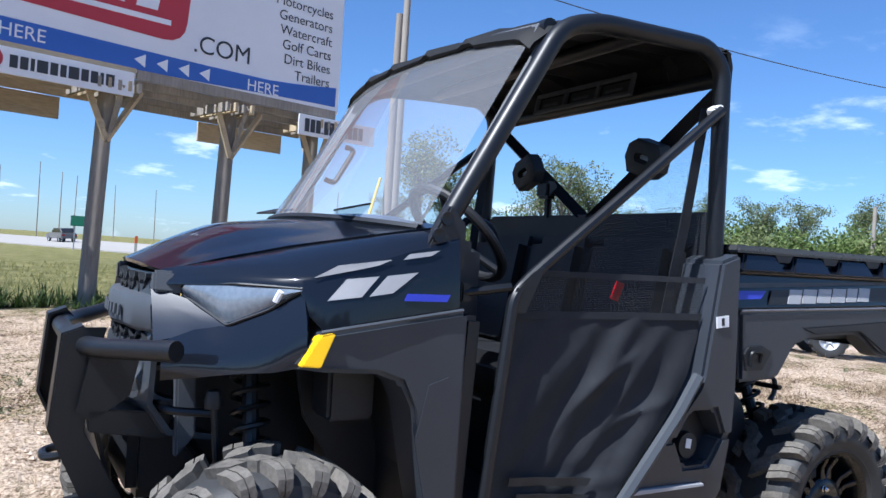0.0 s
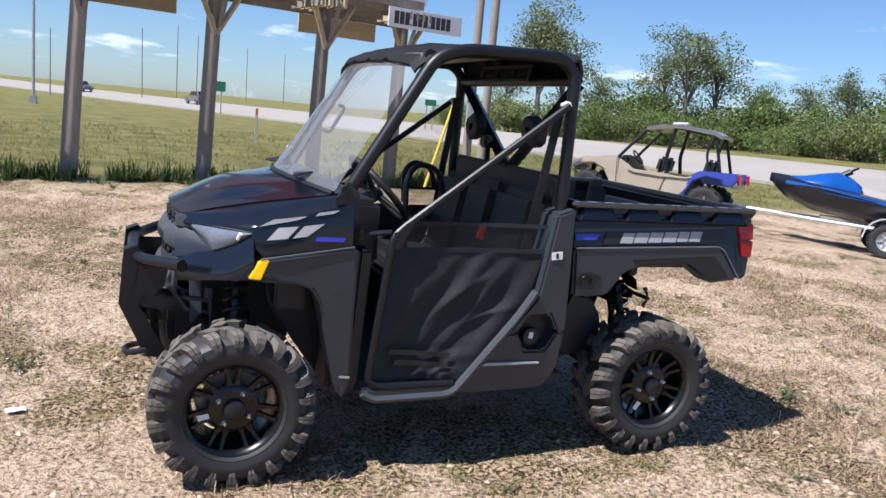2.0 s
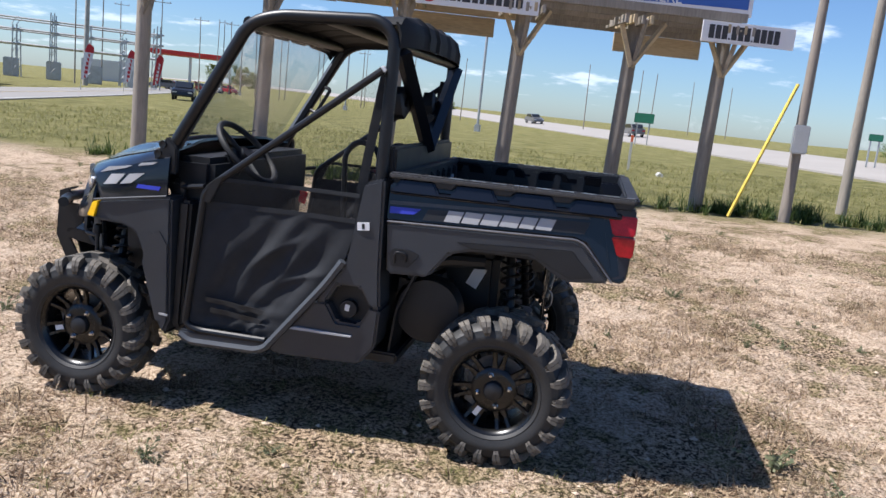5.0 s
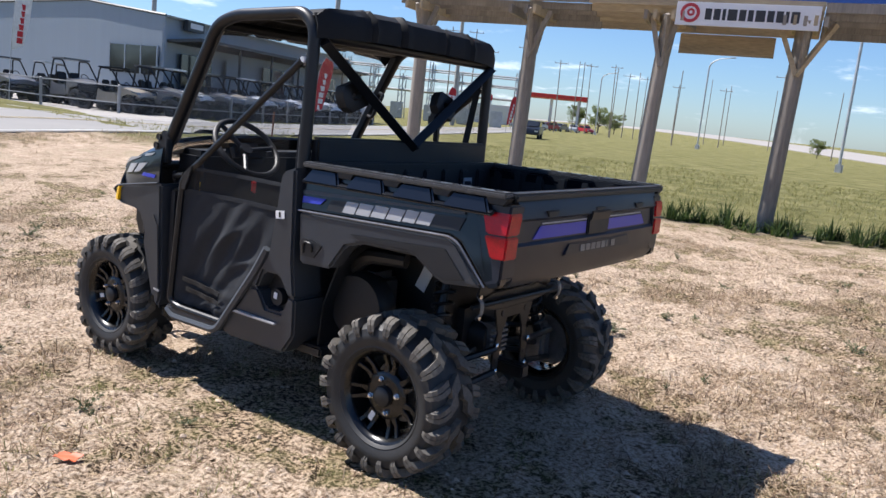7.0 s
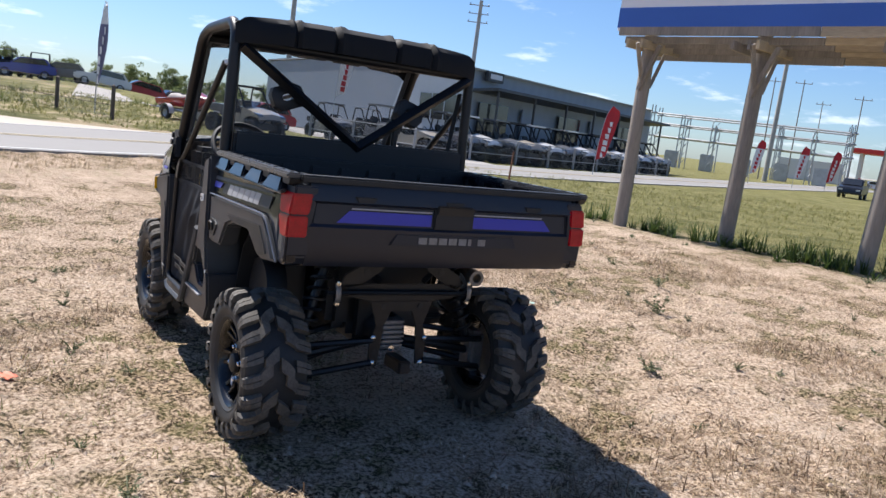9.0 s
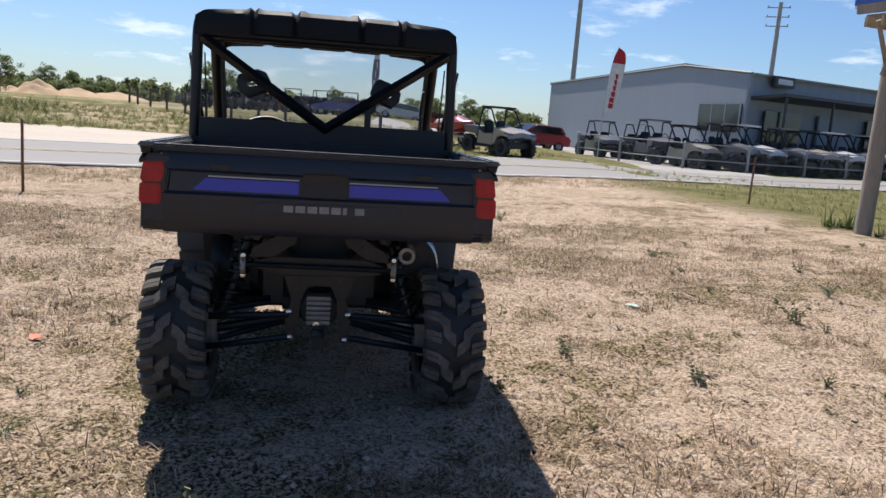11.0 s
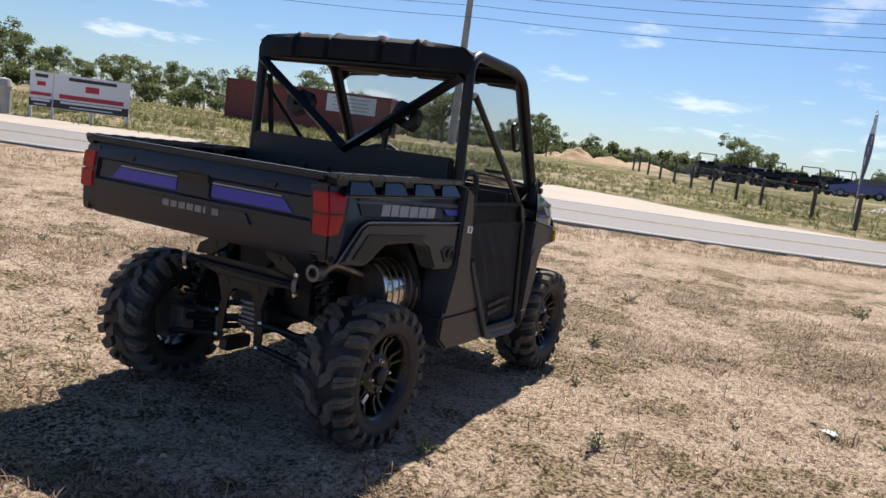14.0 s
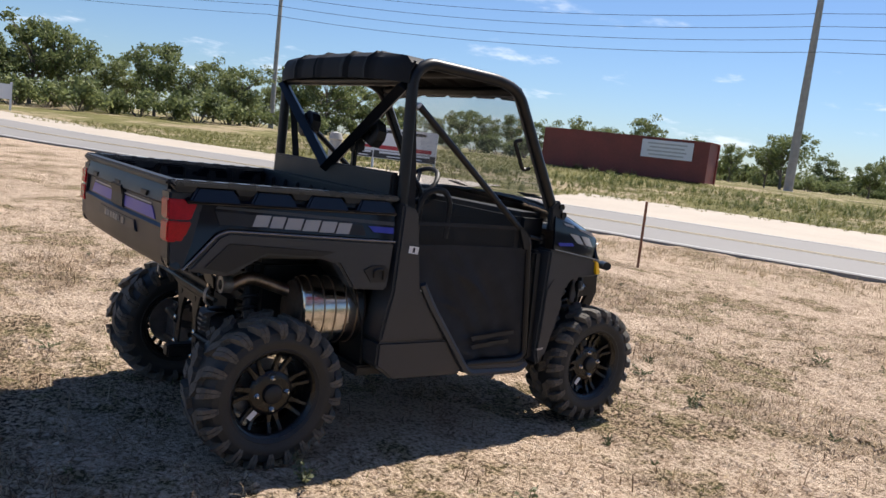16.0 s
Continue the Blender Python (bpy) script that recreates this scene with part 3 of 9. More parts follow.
# ---- metal building of the dealer ----
CLADDING = shader("blue_grey_cladding", (0.27, 0.31, 0.355), 0.55, dark=0.94, light=1.05, scale=0.2, fine=3, bump=0.06, depth=0.01, stretch=(8, 8, 0.05))
DARK_TRIM = shader("dark_trim", (0.05, 0.055, 0.06), 0.5)
ROOF_METAL = shader("grey_roof_metal", (0.22, 0.24, 0.26), 0.4, metal=0.3)
DARK_GLASS = shader("dark_glazing", (0.02, 0.022, 0.025), 0.08, spec=0.8, bump=0)


def wall_between(name, a, b, z0, z1, thick, material, parent, peak=0.0, n=24):
    """An upright ribbed wall from a to b."""
    a, b = Vector(a), Vector(b)
    d = (b - a)
    s = Vector((d.y, -d.x)).normalized() * thick
    bm = bmesh.new()
    pts = []
    for i in range(n + 1):
        t = i / n
        p = a + d * t
        o = s * (0.0 if i % 2 else 0.1)
        pts.append((p, o, z1 + peak * (1 - abs(2 * t - 1))))
    front = [(bm.verts.new((p.x + o.x, p.y + o.y, z0)), bm.verts.new((p.x + o.x, p.y + o.y, z))) for p, o, z in pts]
    back = [(bm.verts.new((p.x - s.x, p.y - s.y, z0)), bm.verts.new((p.x - s.x, p.y - s.y, z))) for p, o, z in pts]
    for i in range(n):
        bm.faces.new((front[i][0], front[i + 1][0], front[i + 1][1], front[i][1]))
        bm.faces.new((back[i][0], back[i][1], back[i + 1][1], back[i + 1][0]))
        bm.faces.new((front[i][1], front[i + 1][1], back[i + 1][1], back[i][1]))
    for i in (0, n):
        bm.faces.new((front[i][0], front[i][1], back[i][1], back[i][0]))
    return part(name, bm, material, parent, smooth=0)


def dealer_building():
    b_ = thing("dealer_building", "large blue-grey metal dealer building with a dark porch", "building")
    c1, c2, c3 = Vector((-66, 23)), Vector((-36.5, 25)), Vector((-47, 52))
    c4 = c1 + c3 - c2
    z0, eave, top, at_ridge = 0.0, 5.27, 6.0, 0.762
    for name, a, b in (("gable_wall", c1, c2), ("gable_wall", c4, c3)):
        along_ = b - a
        n = along_.length
        bm = bmesh.new()
        plate(bm, [(0, z0), (n, z0), (n, eave), (n * at_ridge, top), (0, eave + 0.15)], 0, 0.15, 0.004)
        turn = pose(a.x, a.y, 0, 0, 0, math.degrees(math.atan2(along_.y, along_.x)))
        for v in bm.verts:
            v.co = turn @ v.co
        part(name, bm, CLADDING, b_)
        bm = bmesh.new()
        tube(bm, [turn @ Vector(p) for p in ((-0.1, -0.03, eave + 0.17), (n * at_ridge, -0.03, top + 0.03), (n + 0.1, -0.03, eave + 0.03))], 0.07, 4, radius=0)
        part("fascia", bm, DARK_TRIM, b_)
    wall_between("wall", c2, c3, z0, eave, 0.15, CLADDING, b_, 0, 50)
    wall_between("wall", c4, c1, z0, eave, 0.15, CLADDING, b_, 0, 20)
    ridge_a, ridge_b = c1.lerp(c2, at_ridge), c4.lerp(c3, at_ridge)
    for p, q, lift in ((c1, c4, 0.15), (c2, c3, 0.0)):
        bm = bmesh.new()
        out = (p - ridge_a).normalized() * 0.3
        rows = [[(p.x + out.x, p.y + out.y, eave + lift + 0.03), (q.x + out.x, q.y + out.y, eave + lift + 0.03)], [(ridge_a.x, ridge_a.y, top + 0.06), (ridge_b.x, ridge_b.y, top + 0.06)]]
        sheet(bm, rows, 0.12)
        part("roof", bm, ROOF_METAL, b_)
    d = (c2 - c1).normalized()
    yaw = math.degrees(math.atan2(d.y, d.x))
    p = c2 - d * 2.5
    bm = bmesh.new()
    box(bm, (4.2, 0.2, 1.6), (p.x, p.y - 0.04, 2.75), (0, 0, yaw), 0.02)
    win = part("window", bm, DARK_GLASS, b_, "wide dark window")
    for k in range(4):
        bm = bmesh.new()
        q = p + d * (-2.1 + 4.2 * k / 3)
        box(bm, (0.10, 0.08, 1.7), (q.x, q.y - 0.12, 2.75), (0, 0, yaw), 0.01)
        part("frame", bm, CLADDING, win)
    d2 = (c3 - c2).normalized()
    nrm = Vector((d2.y, -d2.x))
    yaw2 = math.degrees(math.atan2(d2.y, d2.x))
    mid = (c2 + c3) / 2 + nrm * 1.1
    bm = bmesh.new()
    box(bm, ((c3 - c2).length - 0.5, 2.2, 0.18), (mid.x, mid.y, 4.02), (-5, 0, yaw2), 0.02)
    part("porch_roof", bm, DARK_TRIM, b_, "dark porch roof")
    for k in range(7):
        q = c2 + d2 * (0.6 + (c3 - c2).length * k / 6.6) + nrm * 2.05
        bm = bmesh.new()
        box(bm, (0.12, 0.12, 3.96), (q.x, q.y, 1.98), (0, 0, yaw2), 0.01)
        part("porch_post", bm, DARK_TRIM, b_)
    for k in range(5):
        q = c2 + d2 * (3 + 5.2 * k) + nrm * 0.25
        bm = bmesh.new()
        box(bm, (3.4, 0.12, 3.2), (q.x, q.y, 1.7), (0, 0, yaw2), 0.02)
        part("shutter", bm, CLADDING if k % 2 else DARK_GLASS, b_)
    q = c2 + d2 * 2.5 + nrm * 0.35
    bm = bmesh.new()
    box(bm, (1.8, 0.25, 0.62), (q.x, q.y, eave - 0.30), (0, 0, yaw2), 0.02)
    sgn = part("sign", bm, DARK_TRIM, b_, "dark wall sign")
    bm = bmesh.new()
    q = q + nrm * 0.15
    box(bm, (1.35, 0.02, 0.30), (q.x, q.y, eave - 0.30), (0, 0, yaw2))
    part("bar", bm, VINYL_WHITE, sgn)


dealer_building()

# ---- the utility vehicle ----
GLOSS = shader("dark_navy_gloss_paint", (0.0055, 0.0072, 0.012), 0.30, metal=0.0, dark=0.9, light=1.1, scale=2, fine=200, bump=0.0, coat=0.75, spec=0.08)
# sun glint on the bed's edge, put into a grey metal colour
EDGE_GLINT = shader("grey_edge_glint", (0.20, 0.20, 0.21), 0.3, metal=0.5, dark=0.7, light=1.3, scale=20, bump=0.0)
FAINT = shader("faint_grey_decal", (0.13, 0.135, 0.15), 0.4, dark=0.9, light=1.1, bump=0.0)
PLASTIC = shader("charcoal_moulded_plastic", (0.0305, 0.036, 0.0455), 0.42, dark=0.85, light=1.12, scale=5, fine=500, bump=0.12, depth=0.001)
SLATE = shader("mid_grey_plastic", (0.050, 0.057, 0.068), 0.55, dark=0.9, light=1.1, scale=5, fine=500, bump=0.1, depth=0.001)
BLACK = shader("black_plastic", (0.008, 0.0096, 0.0128), 0.5, dark=0.8, light=1.2, scale=6, fine=300, bump=0.1, depth=0.001)
STEEL_BLACK = shader("black_powder_coat", (0.0064, 0.0076, 0.0102), 0.40, dark=0.9, light=1.1, scale=8, fine=400, bump=0.06, depth=0.001, spec=0.4)
RUBBER = shader("tyre_rubber", (0.019, 0.0196, 0.0205), 0.6, dark=0.7, light=1.5, scale=9, fine=120, bump=0.2, depth=0.002)
DUSTY_RUBBER = shader("dusty_tyre_lugs", (0.092, 0.083, 0.071), 0.8, dark=0.5, light=1.6, scale=14, fine=90, bump=0.25, depth=0.002)
FABRIC = shader("black_woven_fabric", (0.029, 0.031, 0.035), 0.7, dark=0.75, light=1.3, scale=12, fine=700, bump=0.25, depth=0.001, spec=0.12)
SEAT = shader("black_seat_vinyl", (0.008, 0.0085, 0.010), 0.55, dark=0.85, light=1.2, scale=8, fine=350, bump=0.15, depth=0.001)
SILVER = shader("silver_decal", (0.36, 0.36, 0.37), 0.35, dark=0.95, light=1.03, bump=0.0)
BLUE = shader("blue_decal", (0.035, 0.045, 0.42), 0.35, dark=0.95, light=1.03, bump=0.0)
WHITE = shader("white_sticker", (0.8, 0.8, 0.8), 0.5, dark=0.95, light=1.02, bump=0.0)
YELLOW = shader("yellow_reflector", (0.85, 0.52, 0.0), 0.3, dark=0.95, light=1.02, bump=0.0)
RED_LENS = shader("red_lamp_lens", (0.42, 0.008, 0.016), 0.25, dark=0.7, light=1.15, scale=30, fine=120, bump=0.1, depth=0.002, coat=0.25, spec=0.25)
LAMP = shader("smoky_headlamp_lens", (0.13, 0.155, 0.19), 0.10, dark=0.7, light=1.3, scale=7, bump=0.0, coat=1.0)
CHROME = shader("bright_steel", (0.62, 0.60, 0.57), 0.16, metal=1.0, dark=0.85, light=1.1, scale=9, fine=90, bump=0.05)
DULL_STEEL = shader("dull_cast_metal", (0.24, 0.24, 0.245), 0.5, metal=0.7, dark=0.7, light=1.2, scale=20, fine=120, bump=0.15)
RUST = shader("heat_tinted_steel", (0.30, 0.24, 0.19), 0.35, metal=0.9, dark=0.6, light=1.3, scale=12, fine=80, bump=0.1)
SOOT = shader("sooty_brown_steel", (0.045, 0.036, 0.030), 0.55, metal=0.3, dark=0.5, light=1.5, scale=14, fine=60, bump=0.2)
SHIELD = glass("clear_windscreen", (0.84, 0.86, 0.89), 0.17, 0.03, (0.55, 0.56, 0.58))


def net_shader(name, gap):
    m = bpy.data.materials.new(name)
    m.use_nodes = True
    nt = m.node_tree
    p = nt.nodes["Principled BSDF"]
    p.inputs["Base Color"].default_value = (0.02, 0.02, 0.021, 1)
    p.inputs["Roughness"].default_value = 0.6
    tc = nt.nodes.new("ShaderNodeTexCoord")
    mp = nt.nodes.new("ShaderNodeMapping")
    mp.inputs["Scale"].default_value = (1.0, 0.0, 1.0)
    vo = nt.nodes.new("ShaderNodeTexVoronoi")
    vo.inputs["Scale"].default_value = 190
    vo.inputs["Randomness"].default_value = 0.25
    st = nt.nodes.new("ShaderNodeMath")
    st.operation = "GREATER_THAN"
    st.inputs[1].default_value = gap
    nt.links.new(tc.outputs["Object"], mp.inputs[0])
    nt.links.new(mp.outputs[0], vo.inputs["Vector"])
    nt.links.new(vo.outputs["Distance"], st.inputs[0])
    nt.links.new(st.outputs[0], p.inputs["Alpha"])
    return m


GATE = shader("satin_navy_plastic", (0.0095, 0.013, 0.0235), 0.42, dark=0.9, light=1.1, scale=3, fine=300, bump=0.04, depth=0.001)
RIM = shader("satin_black_alloy", (0.0045, 0.0047, 0.0052), 0.27, dark=0.9, light=1.1, scale=8, fine=400, bump=0.04, depth=0.001, spec=0.5)
ROOF_PLASTIC = shader("matte_black_roof_plastic", (0.008, 0.0085, 0.0095), 0.68, dark=0.75, light=1.25, scale=5, fine=300, bump=0.2, depth=0.001, spec=0.25)
RAIL = shader("satin_rail_plastic", (0.055, 0.057, 0.062), 0.28, dark=0.8, light=1.15, scale=9, fine=300, bump=0.08, depth=0.001)
NET = net_shader("black_mesh_net", 0.46)
FINE_NET = net_shader("thin_black_mesh_net", 0.57)


def lerp(a, b, t):
    return a + (b - a) * t


def table(rows, x, k):
    """Column k of rows (x, ...) at x, by straight lines."""
    if x <= rows[0][0]:
        return rows[0][k]
    for a, b in zip(rows, rows[1:]):
        if x <= b[0]:
            return lerp(a[k], b[k], (x - a[0]) / (b[0] - a[0]))
    return rows[-1][k]


# front wing: x, crease y z, shoulder y z, lower edge y z
WING = [(-1.235, 0.330, 1.085, 0.345, 1.068, 0.36, 1.050), (-1.10, 0.425, 1.130, 0.560, 1.086, 0.575, 1.066), (-0.985, 0.49, 1.16, 0.685, 1.09, 0.695, 1.066), (-0.96, 0.505, 1.168, 0.700, 1.092, 0.722, 0.962),
        (-0.85, 0.565, 1.192, 0.728, 1.126, 0.748, 0.985), (-0.71, 0.640, 1.222, 0.738, 1.172, 0.757, 1.008), (-0.575, 0.665, 1.245, 0.742, 1.205, 0.760, 1.030)]
CHEEK = [(-1.25, 0.418, 0.906, 0.456, 0.816), (-1.18, 0.492, 0.947, 0.55, 0.836), (-1.112, 0.553, 0.964, 0.63, 0.856), (-1.04, 0.633, 1.008, 0.70, 0.868), (-0.975, 0.697, 1.058, 0.735, 0.885)]


def wing_y(x, z):
    """Half width of the front wing's upright side."""
    y0, z0, y1, z1 = (table(WING, x, k) for k in (3, 4, 5, 6))
    return lerp(y0, y1, min(1.2, max(0, (z0 - z) / max(0.01, z0 - z1))))


def decal(bm, quad, y_of, s, lift=0.007, n=6):
    """A four-cornered mark (x, z) laid on a side."""
    (a, b, c, d) = quad
    rows = []
    for i in range(3):
        row = []
        for k in range(n + 1):
            p = [lerp(lerp(a[j], b[j], k / n), lerp(d[j], c[j], k / n), i / 2) for j in (0, 1)]
            row.append((p[0], s * (y_of(*p) + lift), p[1]))
        rows.append(row)
    return sheet(bm, rows, 0.002)


def slant(x0, x1, z0, z1, lean):
    return [(x0, z0), (x1, z0), (x1 + lean, z1), (x0 + lean, z1)]


def tyre_meshes(width):
    R, h = 0.318, width / 2
    bm = bmesh.new()
    side = [(0.192, 0.70), (0.196, 0.80), (0.205, 0.87), (0.214, 0.925), (0.218, 0.915), (0.240, 0.975), (0.262, 0.995), (0.266, 0.982), (0.290, 0.95), (0.306, 0.82), (R - 0.002, 0.5)]
    prof = [(r, -h * k) for r, k in side] + [(R, 0)] + [(r, h * k) for r, k in side[::-1]]
    lathe(bm, prof, 72, closed=True)
    body = to_mesh("tyre", bm, RUBBER)

    def block(bm, stations, a, skew):
        """A tread block through stations (top r, base r, y, half angle), its angle shifting with y."""
        rings = []
        for rt, rb, y, w0, w1 in stations:
            c = a + skew * (y - stations[0][2])
            rings.append([bm.verts.new((r * math.cos(c + w), y, r * math.sin(c + w))) for r, w in ((rb, w0 * 1.12), (rt, w0), (rt, w1), (rb, w1 * 1.12))])
        for p, q in zip(rings, rings[1:]):
            for k in range(3):
                bm.faces.new((p[k], p[k + 1], q[k + 1], q[k]))
        bm.faces.new(rings[0])
        bm.faces.new(rings[-1][::-1])

    bm = bmesh.new()
    n = 22
    w = 2 * math.pi / n
    T = 0.343
    for i in range(n):
        for s in (-1, 1):
            a = w * (i + (0.25 if s > 0 else 0.75))
            long = i % 2
            # shoulder block stepping down on to the side wall, split by a narrow groove
            for lo, hi in ((-1.0, -0.08), (0.08, 1.0)):
                block(bm, [(T - 0.002, 0.31, s * h * 0.50, lo * w * 0.26, hi * w * 0.26), (T - 0.003, 0.305, s * h * 0.80, lo * w * 0.25, hi * w * 0.25), (T - 0.013, 0.298, s * h * 0.97, lo * w * 0.22, hi * w * 0.22),
                           (0.308, 0.290, s * h * 1.035, lo * w * 0.20, hi * w * 0.20), (0.282 - 0.006 * long, 0.276, s * h * 1.035, lo * w * 0.15, hi * w * 0.15), (0.268 - 0.008 * long, 0.262, s * h * 0.99, lo * w * 0.12, hi * w * 0.12)], a, s * 0.9)
            # centre blocks, raked in a loose chevron
            y0, y1 = (0.03, 0.44) if long else (0.22, 0.56)
            b = a - w * (0.10 if long else 0.42)
            block(bm, [(T, 0.312, s * h * y0, -w * 0.30, w * 0.30), (T + 0.001, 0.312, s * h * (y0 + y1) / 2, -w * 0.34, w * 0.26), (T - 0.001, 0.31, s * h * y1, -w * 0.26, w * 0.26)], b, s * 2.4)
    bmesh.ops.recalc_face_normals(bm, faces=bm.faces)
    lugs = to_mesh("tread", bm, DUSTY_RUBBER, 20)
    return body, lugs


def rim_meshes(h):
    bm = bmesh.new()
    o = h * 0.80
    lathe(bm, [(0.188, o - 0.002), (0.200, o + 0.006), (0.204, o), (0.198, o - 0.012), (0.188, o - 0.022), (0.178, o - 0.075), (0.172, -o + 0.03), (0.198, -o), (0.184, -o), (0.162, -o + 0.03), (0.168, o - 0.08), (0.180, o - 0.022)], 56, closed=True)
    barrel = to_mesh("rim", bm, RIM)
    bm = bmesh.new()
    f = o - 0.030
    lathe(bm, [(0.012, f - 0.02), (0.012, f + 0.004), (0.080, f + 0.003), (0.100, f - 0.003), (0.106, f - 0.010), (0.106, f - 0.026)], 42)
    for i in range(7):
        a0 = 2 * math.pi * i / 7
        for d in (-0.15, 0.15):
            m = Matrix.Rotation(-(a0 + d), 4, "Y")
            wd = 0.019
            pts = [(0.095, f - 0.004), (0.135, f - 0.008), (0.182, o - 0.016), (0.182, o - 0.042), (0.13, f - 0.030), (0.095, f - 0.026)]
            a = [bm.verts.new(m @ Vector((r, y, -wd / 2 - 0.006 * (r < 0.1)))) for r, y in pts]
            b = [bm.verts.new(m @ Vector((r, y, wd / 2 + 0.006 * (r < 0.1)))) for r, y in pts]
            fs = [bm.faces.new(a), bm.faces.new(b[::-1])] + [bm.faces.new((a[k], a[(k + 1) % 6], b[(k + 1) % 6], b[k])) for k in range(6)]
            bmesh.ops.recalc_face_normals(bm, faces=fs)
            soften(bm, fs, 0.0025, 1)
    spokes = to_mesh("spokes", bm, RIM)
    bm = bmesh.new()
    lathe(bm, [(0.0005, f), (0.044, f), (0.046, f + 0.012), (0.041, f + 0.024), (0.030, f + 0.030), (0.0005, f + 0.032)], 32)
    cap = to_mesh("centre_cap", bm, BLACK)
    bm = bmesh.new()
    lathe(bm, [(0.0005, 0), (0.0135, 0), (0.0135, 0.006), (0.011, 0.008), (0.011, 0.016), (0.006, 0.021), (0.0005, 0.022)], 6)
    nut = to_mesh("lug_nut", bm, CHROME)
    bm = bmesh.new()
    lathe(bm, [(0.02, -0.02), (0.135, -0.02), (0.135, -0.012), (0.02, -0.012)], 36)
    disc = to_mesh("brake_disc", bm, DULL_STEEL)
    bm = bmesh.new()
    box(bm, (0.05, 0.07, 0.13), (0.12, -0.01, 0.02), bevel=0.012)
    caliper = to_mesh("brake_caliper", bm, DULL_STEEL)
    return barrel, spokes, cap, nut, disc, caliper, f


def utility_vehicle():
    car = thing("utility_vehicle", "dark navy and charcoal side-by-side utility vehicle with cargo bed", "utility vehicle", pose(0, 0.018, 0.0, 0.28, -0.43, 0))
    # wheels
    for front, width, yc in ((True, 0.262, 0.655), (False, 0.292, 0.648)):
        body, lugs = tyre_meshes(width)
        barrel, spokes, cap, nut, disc, caliper, f = rim_meshes(width / 2)
        for s in (-1, 1):
            w = new("wheel")
            w.parent = car
            # the outer face of the meshes is +y
            w.matrix_local = pose(-1.03 if front else 1.03, s * yc, 0.333, 0, random.uniform(0, 60), 0 if s > 0 else 180)
            t = part("tyre", body, None, w, "deep-lugged dusty black tyre")
            part("tread", lugs, None, w)
            part("rim", barrel, None, w, "satin black alloy rim")
            part("spokes", spokes, None, w)
            part("centre_cap", cap, None, w)
            for k in range(4):
                o = part("lug_nut", nut, None, w)
                a = math.pi / 4 + math.pi / 2 * k
                o.location = (0.072 * math.cos(a), f + 0.002, 0.072 * math.sin(a))
            part("brake_disc", disc, None, w)
            part("brake_caliper", caliper, None, w)
            bm = bmesh.new()
            box(bm, (0.046, 0.002, 0.024), (0.125, f - 0.001, 0.0), (0, 0, -4))
            part("sticker", bm, WHITE, w)

    # bonnet between the creases
    bm = bmesh.new()
    rows = []
    for i in range(13):
        x = lerp(-1.235, -0.575, i / 12)
        half, ze = table(WING, x, 1), table(WING, x, 2)
        row = []
        for k in range(17):
            g = k / 8 - 1
            crown = 0.058 * (1 - g * g) + 0.014 * smooth01(0.72, 0.62, abs(g)) * smooth01(-1.26, -1.1, x)
            nose = -0.045 * (1 - g * g) * (1 - i / 12) ** 2
            row.append((x + nose - 0.05 * (1 - g * g) * (i / 12) ** 3, g * half, ze + crown * (0.35 + 0.65 * min(1, i / 4)) * (1 - 0.45 * smooth01(2, 12, i))))
        rows.append(row)
    sheet(bm, rows, 0.012)
    hood = part("bonnet", bm, GLOSS, car, "glossy dark navy bonnet")
    bm = bmesh.new()
    for s in (-1, 1):
        box(bm, (0.09, 0.13, 0.006), (-0.72, s * 0.36, 1.292), (0, -14, s * 12), 0.002)
    part("bonnet_vent", bm, BLACK, hood)
    bm = bmesh.new()
    for k in range(6):
        box(bm, (0.036, 0.022, 0.003), (-1.105 + 0.006 * abs(k - 2), -0.17 + 0.030 * k, 1.186 + 0.0012 * k), (0, -19, 8), 0.001)
    part("sticker", bm, FAINT, hood, "faint grey name mark")
    for s in (-1, 1):
        # front wing
        bm = bmesh.new()
        rows = []
        for x in (-1.235, -1.17, -1.10, -1.04, -0.985, -0.972, -0.93, -0.85, -0.78, -0.71, -0.64, -0.575):
            A, B, C = [(table(WING, x, k), table(WING, x, k + 1)) for k in (1, 3, 5)]
            row = []
            for t in (0, 0.35, 0.7, 0.92):
                row.append((x, s * lerp(A[0], B[0], t), lerp(A[1], B[1], t) + 0.012 * math.sin(t * math.pi) - 0.006 * (t == 0)))
            for t in (0, 0.08, 0.4, 0.7, 1):
                row.append((x, s * (lerp(B[0], C[0], t) + 0.004 * math.sin(t * math.pi)), lerp(B[1], C[1], t)))
            rows.append(row)
        sheet(bm, rows, 0.012)
        wing = part("front_wing", bm, GLOSS, car, "glossy dark navy front wing")
        bm = bmesh.new()
        rows = []
        for x in (-1.25, -1.215, -1.18, -1.145, -1.105, -1.07, -1.04, -1.0, -0.975):
            a, b = (table(CHEEK, x, 1), table(CHEEK, x, 2)), (table(CHEEK, x, 3), table(CHEEK, x, 4))
            rows.append([(x, s * (lerp(a[0], b[0], t) + 0.02 * math.sin(t * math.pi)), lerp(a[1], b[1], t)) for t in (0, 0.15, 0.4, 0.7, 0.9, 1)])
        sheet(bm, rows, 0.012)
        part("cheek_panel", bm, GLOSS, car, "glossy dark panel below the headlamp")
        # matte panel between the grille and the lamp
        bm = bmesh.new()
        rows = []
